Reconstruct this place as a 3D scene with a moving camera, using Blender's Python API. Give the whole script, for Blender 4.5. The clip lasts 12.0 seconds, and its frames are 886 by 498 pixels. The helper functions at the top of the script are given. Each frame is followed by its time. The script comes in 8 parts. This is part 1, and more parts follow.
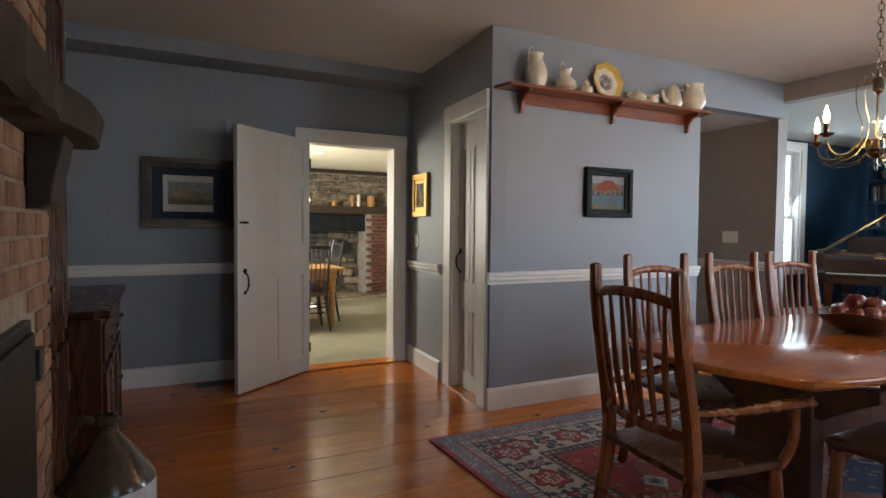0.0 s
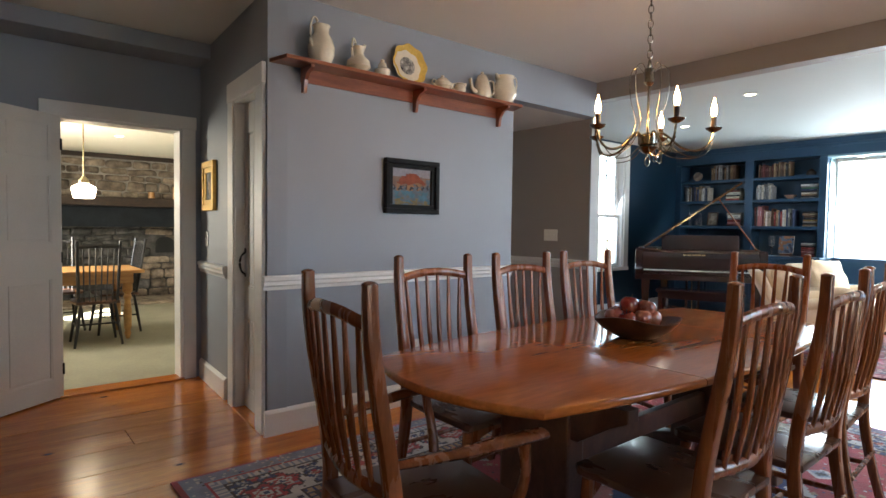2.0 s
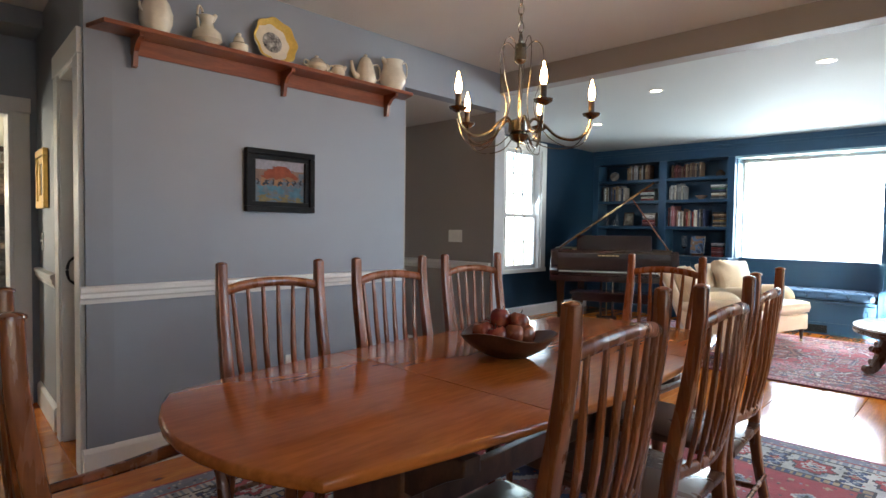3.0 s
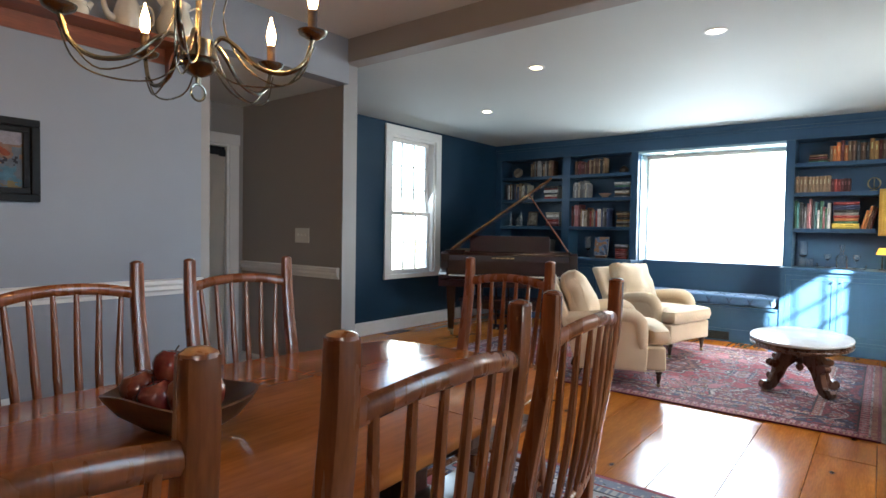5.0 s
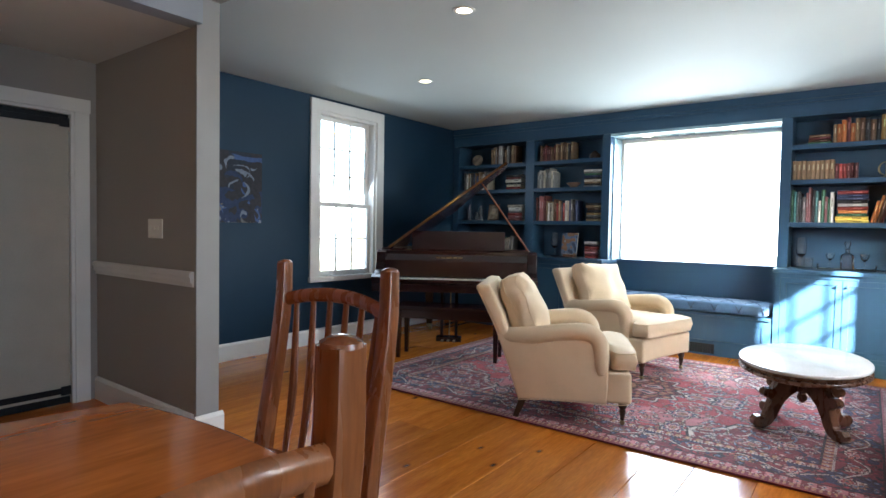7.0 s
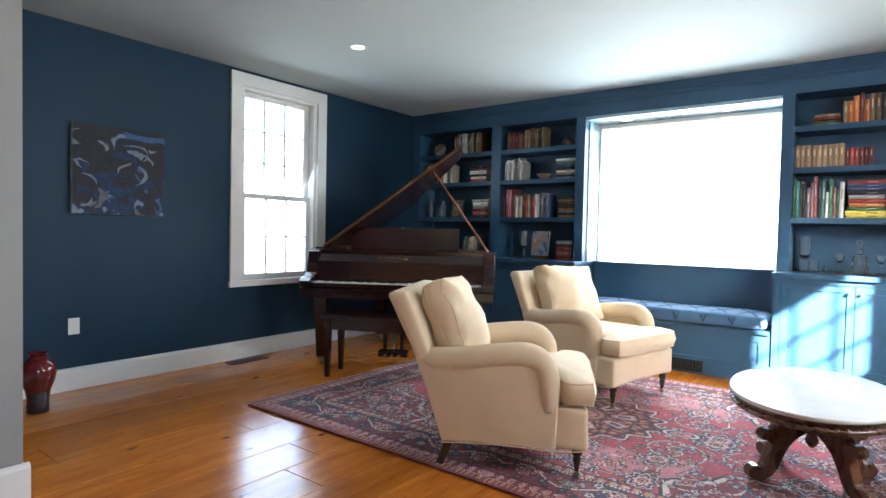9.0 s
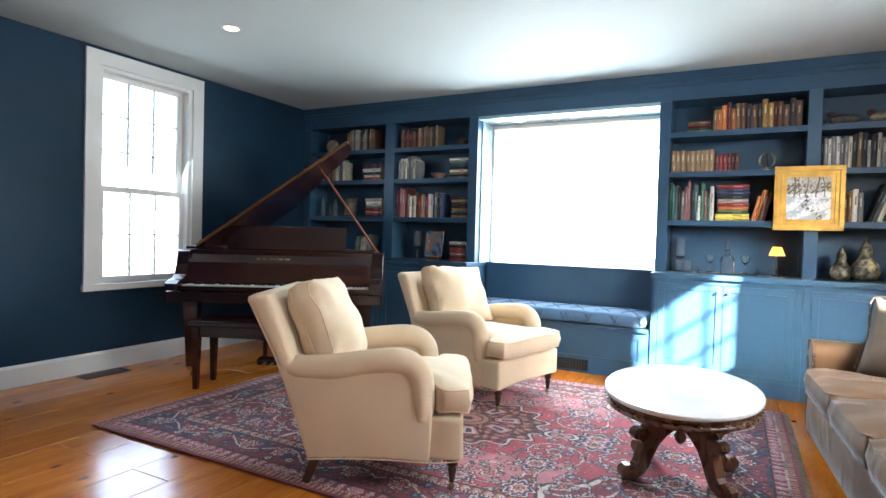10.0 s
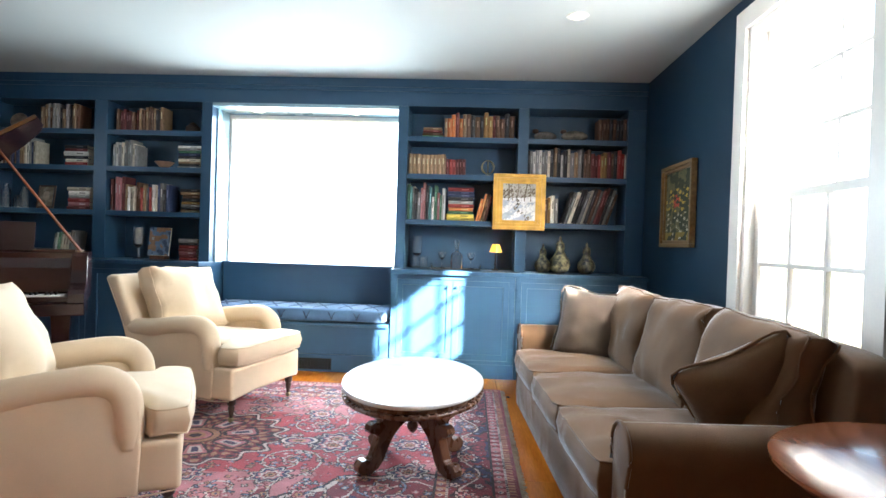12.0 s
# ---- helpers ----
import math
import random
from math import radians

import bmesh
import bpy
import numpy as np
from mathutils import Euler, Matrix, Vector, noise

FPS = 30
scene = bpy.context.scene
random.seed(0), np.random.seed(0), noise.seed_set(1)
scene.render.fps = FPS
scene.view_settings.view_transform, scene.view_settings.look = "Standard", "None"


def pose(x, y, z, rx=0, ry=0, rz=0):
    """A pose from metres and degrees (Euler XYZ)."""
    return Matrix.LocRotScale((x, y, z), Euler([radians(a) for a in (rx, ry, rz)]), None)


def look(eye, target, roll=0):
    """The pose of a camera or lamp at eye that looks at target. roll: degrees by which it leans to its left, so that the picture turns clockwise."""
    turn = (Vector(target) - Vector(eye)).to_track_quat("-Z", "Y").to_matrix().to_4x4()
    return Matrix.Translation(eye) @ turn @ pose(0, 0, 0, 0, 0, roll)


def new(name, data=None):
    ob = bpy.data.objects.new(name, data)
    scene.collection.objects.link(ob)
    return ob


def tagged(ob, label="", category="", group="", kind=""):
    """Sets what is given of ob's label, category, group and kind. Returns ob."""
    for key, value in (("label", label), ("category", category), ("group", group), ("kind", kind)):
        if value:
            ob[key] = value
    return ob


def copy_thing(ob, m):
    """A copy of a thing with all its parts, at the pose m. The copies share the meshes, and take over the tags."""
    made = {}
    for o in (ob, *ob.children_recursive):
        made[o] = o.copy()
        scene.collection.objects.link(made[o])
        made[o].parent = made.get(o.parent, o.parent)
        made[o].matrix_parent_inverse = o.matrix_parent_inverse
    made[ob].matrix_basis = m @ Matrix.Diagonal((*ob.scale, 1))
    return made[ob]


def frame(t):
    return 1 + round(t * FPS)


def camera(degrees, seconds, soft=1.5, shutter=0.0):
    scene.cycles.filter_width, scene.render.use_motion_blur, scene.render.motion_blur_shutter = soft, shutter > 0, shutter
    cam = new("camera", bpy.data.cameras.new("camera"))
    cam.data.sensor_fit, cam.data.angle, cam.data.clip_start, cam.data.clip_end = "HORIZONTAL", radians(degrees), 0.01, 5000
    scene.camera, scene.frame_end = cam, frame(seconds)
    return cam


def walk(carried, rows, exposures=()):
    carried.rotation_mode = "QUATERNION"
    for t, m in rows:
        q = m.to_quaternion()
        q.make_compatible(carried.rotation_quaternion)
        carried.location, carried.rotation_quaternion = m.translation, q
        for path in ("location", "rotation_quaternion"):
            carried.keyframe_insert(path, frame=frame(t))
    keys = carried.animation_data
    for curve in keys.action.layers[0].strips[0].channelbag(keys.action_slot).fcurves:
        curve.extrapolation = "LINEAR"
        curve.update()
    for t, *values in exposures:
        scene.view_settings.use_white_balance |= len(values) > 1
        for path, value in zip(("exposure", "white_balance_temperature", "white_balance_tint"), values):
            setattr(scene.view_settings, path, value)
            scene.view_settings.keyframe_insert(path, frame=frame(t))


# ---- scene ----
cam = camera(76.4, 12.0)
PATH = [
    (0, (0.263, 0.018, 1.255), (1.166, 1.801, 1.184), 0.5),
    (0.5, (0.384, 0.039, 1.244), (1.343, 1.792, 1.176), 0.5),
    (1, (0.55, 0.065, 1.26), (1.6, 1.765, 1.184), 0.5),
    (1.5, (0.751, 0.075, 1.255), (1.911, 1.703, 1.182), 0.7),
    (2, (0.989, 0.098, 1.265), (2.26, 1.64, 1.187), 0.8),
    (2.5, (1.271, 0.13, 1.269), (2.634, 1.591, 1.192), 0.9),
    (3, (1.553, 0.157, 1.273), (2.984, 1.552, 1.198), 0.8),
    (3.5, (1.809, 0.148, 1.275), (3.284, 1.497, 1.2), 0.9),
    (5.5, (2.968, 0.237, 1.249), (4.557, 1.449, 1.183), 1.0),
    (6, (3.267, 0.285, 1.247), (4.861, 1.491, 1.178), 1.1),
    (6.5, (3.541, 0.348, 1.242), (5.139, 1.548, 1.17), 1.1),
    (7, (3.831, 0.403, 1.229), (5.426, 1.608, 1.156), 1.0),
    (9, (4.789, 0.536, 1.173), (6.39, 1.732, 1.112), 1.2),
    (9.5, (4.934, 0.53, 1.164), (6.61, 1.621, 1.108), 1.4),
    (10, (5.042, 0.49, 1.157), (6.815, 1.415, 1.111), 1.6),
    (10.5, (5.102, 0.47, 1.146), (6.973, 1.177, 1.112), 1.8),
    (11, (5.129, 0.464, 1.154), (7.071, 0.942, 1.122), 1.9),
    (11.5, (5.156, 0.446, 1.148), (7.137, 0.722, 1.123), 1.8),
    (12, (5.157, 0.439, 1.151), (7.155, 0.534, 1.126), 1.8),
]
walk(cam, [(t, look(eye, target, roll)) for t, eye, target, roll in PATH],
     exposures=[(0.0, 4.90), (2.0, 4.92), (5.5, 4.56), (8.0, 4.66), (12.0, 4.92)])

# ---- world, sun, large lights ----
world = bpy.data.worlds.new("sky_world")
world.use_nodes = True
scene.world = world
_wn = world.node_tree.nodes
_sky = _wn.new("ShaderNodeTexSky")
_sky.sky_type = 'NISHITA'
_sky.sun_disc = False
_sky.sun_elevation = radians(28.1)
_sky.sun_rotation = radians(226.8)
_wn["Background"].inputs["Strength"].default_value = 0.05
world.node_tree.links.new(_sky.outputs[0], _wn["Background"].inputs["Color"])

_sun = bpy.data.lights.new("sun", 'SUN')
_sun.energy, _sun.angle, _sun.color = 5.0, radians(1.1), (1.0, 0.95, 0.87)
new("sun", _sun).matrix_world = look((0, 0, 0), (0.75, 0.705, -0.55))


def window_light(name, eye, target, w, h, watts, col, spread=180):
    d = bpy.data.lights.new(name, 'AREA')
    d.shape, d.size, d.size_y, d.energy, d.color, d.spread = 'RECTANGLE', w, h, watts, col, radians(spread)
    new(name, d).matrix_world = look(eye, target)


window_light("bay_daylight", (10.62, 1.945, 1.62), (7.8, 1.75, 0.5), 1.62, 1.36, 4.8, (0.74, 0.89, 1.0))
window_light("north_daylight", (8.19, 5.16, 1.54), (8.0, 2.4, 0.0), 0.88, 1.68, 0.95, (0.68, 0.85, 1.0))
window_light("south_daylight", (7.84, -1.22, 1.88), (8.4, 2.2, 1.7), 0.94, 0.96, 2.1, (0.90, 0.95, 1.0))
window_light("dining_daylight", (4.6, -1.22, 1.54), (4.0, 3.2, -0.5), 0.88, 1.68, 0.90, (0.50, 0.73, 1.0), 110)
window_light("dining_daylight_west", (1.44, -1.22, 1.6), (1.7, 3.2, -0.9), 0.88, 1.5, 0.10, (0.40, 0.64, 1.0), 110)
window_light("kitchen_daylight", (0.42, 7.2, 1.5), (3.4, 7.0, 1.3), 1.0, 1.2, 4.6, (1.0, 0.97, 0.86))

# ---- materials ----


def nodes_of(name):
    m = bpy.data.materials.new(name)
    m.use_nodes = True
    nt = m.node_tree
    return m, nt, nt.nodes, nt.links, nt.nodes["Principled BSDF"]


def mat(name, col, rough=0.5, metal=0.0, var=0.1, scale=6.0, col2=None, bump=0.1, bscale=90.0, stretch=(1, 1, 1),
        rvar=0.08, spec=0.5, coat=0.0, rand=0.0, sheen=0.0, mid=0.5, crease=0.0):
    """A surface with colour changes at two scales, uneven gloss and fine relief."""
    m, nt, N, L, b = nodes_of(name)
    tc, mp = N.new("ShaderNodeTexCoord"), N.new("ShaderNodeMapping")
    mp.inputs["Scale"].default_value = stretch
    L.new(tc.outputs["Object"], mp.inputs[0])
    n1, n2 = N.new("ShaderNodeTexNoise"), N.new("ShaderNodeTexNoise")
    n1.inputs["Scale"].default_value, n1.inputs["Detail"].default_value = scale, 5
    n2.inputs["Scale"].default_value, n2.inputs["Detail"].default_value = bscale, 3
    L.new(mp.outputs[0], n1.inputs[0])
    L.new(mp.outputs[0], n2.inputs[0])
    a = [c * (1 - var) for c in col]
    z = list(col2) if col2 else [min(1, c * (1 + var)) for c in col]
    ramp = N.new("ShaderNodeValToRGB")
    ramp.color_ramp.elements[0].position, ramp.color_ramp.elements[1].position = mid - 0.18, mid + 0.18
    ramp.color_ramp.elements[0].color, ramp.color_ramp.elements[1].color = (*a, 1), (*z, 1)
    L.new(n1.outputs[0], ramp.inputs[0])
    mul = N.new("ShaderNodeMix")
    mul.data_type, mul.blend_type = 'RGBA', 'MULTIPLY'
    mul.inputs[0].default_value = 1.0
    r2 = N.new("ShaderNodeMapRange")
    r2.inputs["From Min"].default_value, r2.inputs["From Max"].default_value = 0.25, 0.75
    r2.inputs["To Min"].default_value, r2.inputs["To Max"].default_value = 1 - var * 0.8, 1 + var * 0.5
    L.new(n2.outputs[0], r2.inputs[0])
    L.new(ramp.outputs[0], mul.inputs[6])
    L.new(r2.outputs[0], mul.inputs[7])
    out = mul.outputs[2]
    if rand:
        oi, hs, rr = N.new("ShaderNodeObjectInfo"), N.new("ShaderNodeHueSaturation"), N.new("ShaderNodeMapRange")
        rr.inputs["To Min"].default_value, rr.inputs["To Max"].default_value = 1 - rand, 1 + rand
        L.new(oi.outputs["Random"], rr.inputs[0])
        L.new(rr.outputs[0], hs.inputs["Value"])
        L.new(out, hs.inputs["Color"])
        out = hs.outputs[0]
    L.new(out, b.inputs["Base Color"])
    mr = N.new("ShaderNodeMapRange")
    mr.inputs["To Min"].default_value, mr.inputs["To Max"].default_value = max(0.02, rough - rvar), min(1, rough + rvar)
    L.new(n1.outputs[0], mr.inputs[0])
    L.new(mr.outputs[0], b.inputs["Roughness"])
    b.inputs["Metallic"].default_value = metal
    b.inputs["Specular IOR Level"].default_value = spec
    b.inputs["Coat Weight"].default_value = coat
    b.inputs["Coat Roughness"].default_value = 0.08
    b.inputs["Sheen Weight"].default_value = sheen
    if bump:
        bu = N.new("ShaderNodeBump")
        bu.inputs["Strength"].default_value, bu.inputs["Distance"].default_value = bump, 0.004
        L.new(n2.outputs[0], bu.inputs["Height"])
        L.new(bu.outputs[0], b.inputs["Normal"])
        if crease:
            n3, b3 = N.new("ShaderNodeTexNoise"), N.new("ShaderNodeBump")
            n3.noise_type = 'RIDGED_MULTIFRACTAL'
            n3.inputs["Scale"].default_value, n3.inputs["Detail"].default_value, n3.inputs["Distortion"].default_value = 4.5, 2.5, 0.5
            b3.inputs["Strength"].default_value, b3.inputs["Distance"].default_value = crease, 0.014
            L.new(mp.outputs[0], n3.inputs[0])
            L.new(n3.outputs[0], b3.inputs["Height"])
            L.new(b3.outputs[0], bu.inputs["Normal"])
    return m


def wood(name, dark, light, rough=0.35, grain=(1, 14, 14), scale=2.2, coat=0.0, rand=0.0, bump=0.08, knots=False):
    """Wood with streaks along one axis, fine pores, and knots where wanted."""
    m, nt, N, L, b = nodes_of(name)
    tc, mp = N.new("ShaderNodeTexCoord"), N.new("ShaderNodeMapping")
    mp.inputs["Scale"].default_value = grain
    oi = N.new("ShaderNodeObjectInfo")
    add = N.new("ShaderNodeVectorMath")
    add.operation = 'ADD'
    comb = N.new("ShaderNodeMath")
    comb.operation = 'MULTIPLY'
    comb.inputs[1].default_value = 37.0
    L.new(oi.outputs["Random"], comb.inputs[0])
    L.new(tc.outputs["Object"], add.inputs[0])
    L.new(comb.outputs[0], add.inputs[1])
    L.new(add.outputs[0], mp.inputs[0])
    n1, n2 = N.new("ShaderNodeTexNoise"), N.new("ShaderNodeTexNoise")
    n1.inputs["Scale"].default_value, n1.inputs["Detail"].default_value, n1.inputs["Distortion"].default_value = scale, 6, 0.6
    n2.inputs["Scale"].default_value, n2.inputs["Detail"].default_value = scale * 9, 2
    L.new(mp.outputs[0], n1.inputs[0])
    L.new(mp.outputs[0], n2.inputs[0])
    ramp = N.new("ShaderNodeValToRGB")
    ramp.color_ramp.elements[0].position, ramp.color_ramp.elements[1].position = 0.30, 0.70
    ramp.color_ramp.elements[0].color, ramp.color_ramp.elements[1].color = (*dark, 1), (*light, 1)
    L.new(n1.outputs[0], ramp.inputs[0])
    mul = N.new("ShaderNodeMix")
    mul.data_type, mul.blend_type = 'RGBA', 'MULTIPLY'
    mul.inputs[0].default_value = 1.0
    r2 = N.new("ShaderNodeMapRange")
    r2.inputs["From Min"].default_value, r2.inputs["From Max"].default_value = 0.3, 0.7
    r2.inputs["To Min"].default_value, r2.inputs["To Max"].default_value = 0.82, 1.08
    L.new(n2.outputs[0], r2.inputs[0])
    L.new(ramp.outputs[0], mul.inputs[6])
    L.new(r2.outputs[0], mul.inputs[7])
    out = mul.outputs[2]
    if knots:
        vo, kr, km = N.new("ShaderNodeTexVoronoi"), N.new("ShaderNodeValToRGB"), N.new("ShaderNodeMix")
        mk = N.new("ShaderNodeMapping")
        mk.inputs["Scale"].default_value = (1.1, 2.0, 2.0)
        L.new(add.outputs[0], mk.inputs[0])
        L.new(mk.outputs[0], vo.inputs[0])
        vo.voronoi_dimensions = '2D'
        vo.inputs["Scale"].default_value = 1.0
        kr.color_ramp.elements[0].position, kr.color_ramp.elements[1].position = 0.016, 0.042
        kr.color_ramp.elements[0].color, kr.color_ramp.elements[1].color = (0.12, 0.07, 0.05, 1), (1, 1, 1, 1)
        km.data_type, km.blend_type = 'RGBA', 'MULTIPLY'
        km.inputs[0].default_value = 0.85
        L.new(vo.outputs["Distance"], kr.inputs[0])
        L.new(out, km.inputs[6])
        L.new(kr.outputs[0], km.inputs[7])
        out = km.outputs[2]
    if rand:
        hs, rr = N.new("ShaderNodeHueSaturation"), N.new("ShaderNodeMapRange")
        rr.inputs["To Min"].default_value, rr.inputs["To Max"].default_value = 1 - rand, 1 + rand
        L.new(oi.outputs["Random"], rr.inputs[0])
        L.new(rr.outputs[0], hs.inputs["Value"])
        L.new(out, hs.inputs["Color"])
        out = hs.outputs[0]
    L.new(out, b.inputs["Base Color"])
    mr = N.new("ShaderNodeMapRange")
    mr.inputs["To Min"].default_value, mr.inputs["To Max"].default_value = max(0.03, rough - 0.1), rough + 0.1
    L.new(n1.outputs[0], mr.inputs[0])
    L.new(mr.outputs[0], b.inputs["Roughness"])
    b.inputs["Coat Weight"].default_value = coat
    b.inputs["Coat Roughness"].default_value = 0.06
    bu = N.new("ShaderNodeBump")
    bu.inputs["Strength"].default_value, bu.inputs["Distance"].default_value = bump, 0.003
    L.new(n2.outputs[0], bu.inputs["Height"])
    L.new(bu.outputs[0], b.inputs["Normal"])
    return m


def glow(name, col, strength):
    m, nt, N, L, b = nodes_of(name)
    b.inputs["Base Color"].default_value = (*col, 1)
    b.inputs["Emission Color"].default_value = (*col, 1)
    b.inputs["Emission Strength"].default_value = strength
    return m


def glassy(name, col=(1, 1, 1), rough=0.0):
    m, nt, N, L, b = nodes_of(name)
    b.inputs["Base Color"].default_value = (*col, 1)
    b.inputs["Transmission Weight"].default_value = 1.0
    b.inputs["Roughness"].default_value = rough
    b.inputs["IOR"].default_value = 1.45
    return m


M_GREY = mat("grey_wall_paint", (0.258, 0.280, 0.318), 0.5, var=0.03, scale=1.2, bump=0.12, bscale=220)
M_NAVY = mat("navy_wall_paint", (0.0085, 0.032, 0.062), 0.5, var=0.06, scale=1.5, bump=0.12, bscale=220, spec=0.22)
M_NAVYW = mat("navy_joinery_paint", (0.023, 0.068, 0.130), 0.38, var=0.06, scale=2, bump=0.05, bscale=160, spec=0.4)
M_CEIL = mat("ceiling_paint", (0.62, 0.61, 0.58), 0.8, var=0.03, scale=1.0, bump=0.15, bscale=160)
# White ceiling; green light from the lawn is tinted into the paint.
M_CEILL = mat("lawn_tinted_ceiling_paint", (0.51, 0.55, 0.54), 0.75, var=0.02, scale=1.0, bump=0.15, bscale=160)
M_TRIM = mat("white_trim_paint", (0.73, 0.715, 0.69), 0.35, var=0.04, scale=3, bump=0.05, bscale=120)
M_DOOR = mat("cream_door_paint", (0.66, 0.64, 0.60), 0.4, var=0.05, scale=2.5, bump=0.08, bscale=90)
M_PINE = wood("pine_plank", (0.47, 0.130, 0.015), (0.66, 0.215, 0.027), 0.19, (1.0, 9, 9), 1.6, coat=0.0, rand=0.15, knots=True)
M_PINE.node_tree.nodes["Principled BSDF"].inputs["Specular IOR Level"].default_value = 0.75
M_CHERRY = wood("cherry_wood", (0.36, 0.100, 0.018), (0.46, 0.140, 0.028), 0.14, (1.0, 7, 7), 1.1, coat=0.0, rand=0.04, bump=0.02)
M_SIDE = wood("dull_cherry_wood", (0.13, 0.040, 0.016), (0.20, 0.062, 0.026), 0.17, (1.0, 7, 7), 1.1)
M_CHAND = mat("bronzed_steel", (0.24, 0.225, 0.185), 0.24, 1.0, var=0.2, scale=20, bump=0.02)
M_CHAIR = wood("chair_wood", (0.155, 0.043, 0.013), (0.25, 0.075, 0.022), 0.27, (10, 10, 1.2), 2.0, coat=0.3, rand=0.08)
M_SEATW = mat("seat_wood", (0.098, 0.042, 0.022), 0.28, var=0.12, scale=3.0, bump=0.04, bscale=60, stretch=(4, 1, 4), coat=0.2, rand=0.08)
# Pale blue puts the window's brightness on the reveal into its colour.
M_REVEAL_LIT = mat("window_lit_reveal", (0.26, 0.39, 0.46), 0.28, var=0.05, scale=2, bump=0.04, bscale=160)
M_TAUPE = mat("taupe_grey_wall_paint", (0.30, 0.272, 0.248), 0.55, var=0.03, scale=1.2, bump=0.12, bscale=220)
M_POST = mat("warm_grey_post_paint", (0.27, 0.262, 0.255), 0.5, var=0.03, scale=1.2, bump=0.12, bscale=220)
M_CEILK = mat("cream_kitchen_ceiling_paint", (0.82, 0.80, 0.70), 0.75, var=0.03, scale=1.0, bump=0.15, bscale=160)
M_MAHOG = wood("mahogany_lacquer", (0.013, 0.003, 0.004), (0.028, 0.006, 0.006), 0.20, (1.5, 10, 10), 2.0, coat=0.25)
M_SHELFW = wood("cherry_shelf_wood", (0.17, 0.042, 0.015), (0.27, 0.075, 0.026), 0.35, (1.2, 12, 12), 2.0, coat=0.2)
M_DARKW = wood("dark_oak", (0.028, 0.013, 0.008), (0.07, 0.032, 0.018), 0.4, (10, 10, 1.2), 2.0)
M_BEAM = wood("old_beam_wood", (0.014, 0.008, 0.005), (0.040, 0.022, 0.013), 0.75, (10, 1.0, 10), 2.2, bump=0.5)
M_WALNUT = wood("walnut", (0.055, 0.022, 0.012), (0.14, 0.06, 0.03), 0.33, (6, 6, 3), 2.5, coat=0.2)
M_CARVE = wood("carved_walnut", (0.075, 0.030, 0.016), (0.19, 0.082, 0.042), 0.28, (6, 6, 3), 2.5, coat=0.3)
M_KPINE = wood("honey_pine", (0.36, 0.17, 0.05), (0.55, 0.29, 0.10), 0.4, (1.2, 10, 10), 2.0)
M_BLACKW = mat("black_painted_wood", (0.018, 0.018, 0.02), 0.4, var=0.2, scale=6)
M_BRASS = mat("aged_brass", (0.42, 0.34, 0.20), 0.32, 1.0, var=0.15, scale=20, bump=0.02)
M_IRON = mat("black_iron", (0.02, 0.02, 0.022), 0.45, 0.6, var=0.2, scale=30)
M_CHROME = mat("silver_metal", (0.6, 0.6, 0.6), 0.2, 1.0, var=0.05, scale=30, bump=0.0)
M_GOLD = mat("gilt_frame", (0.54, 0.32, 0.075), 0.34, 0.75, var=0.18, scale=14, bump=0.2, bscale=120)
M_CREAM = mat("cream_upholstery", (0.68, 0.53, 0.37), 0.9, var=0.05, scale=4, bump=0.35, bscale=420, sheen=0.06, crease=0.3)
M_SOFA = mat("taupe_velvet", (0.130, 0.067, 0.029), 0.8, var=0.2, scale=5, bump=0.25, bscale=380, sheen=0.9, crease=0.8)
M_SOFA.node_tree.nodes["Principled BSDF"].inputs["Sheen Roughness"].default_value = 0.2
M_SOFA.node_tree.nodes["Principled BSDF"].inputs["Sheen Tint"].default_value = (0.82, 0.9, 1.0, 1)
M_THROW = mat("grey_brown_velvet", (0.058, 0.038, 0.025), 0.8, var=0.25, scale=7, bump=0.3, bscale=380, sheen=0.2, crease=0.8)
M_SIDE.node_tree.nodes["Principled BSDF"].inputs["Specular IOR Level"].default_value = 0.10
M_SEATC = mat("blue_cushion_fabric", (0.048, 0.115, 0.225), 0.85, var=0.12, scale=6, bump=0.3, bscale=300, sheen=0.2)
M_SEATD = mat("dark_blue_stripe_fabric", (0.025, 0.055, 0.11), 0.85, var=0.12, scale=6, bump=0.3, bscale=300)
M_IRONST = mat("ironstone_glaze", (0.70, 0.63, 0.50), 0.18, var=0.07, scale=12, bump=0.03, bscale=60, coat=0.4)
M_YELL = mat("yellow_glaze", (0.66, 0.44, 0.10), 0.2, var=0.12, scale=18, coat=0.4, bump=0.03)
M_INK = mat("grey_transfer_print", (0.10, 0.10, 0.11), 0.3, var=0.6, scale=40, col2=(0.5, 0.48, 0.44), bump=0.0)
M_MARBLE = mat("white_marble", (0.74, 0.74, 0.75), 0.18, var=0.07, scale=5, bump=0.0, coat=0.2)
M_KFLOOR = mat("kitchen_stone_floor", (0.30, 0.29, 0.22), 0.5, var=0.14, scale=2.5, bump=0.1, bscale=40)
M_KWALL = mat("kitchen_wall_paint", (0.62, 0.58, 0.48), 0.7, var=0.04, scale=2)
M_STONE = mat("field_stone", (0.13, 0.098, 0.07), 0.85, var=0.4, scale=7, col2=(0.30, 0.24, 0.18), bump=0.9, bscale=22, rand=0.35)
M_MORTAR = mat("grey_mortar", (0.30, 0.28, 0.25), 0.95, var=0.2, scale=12, bump=0.6, bscale=70)
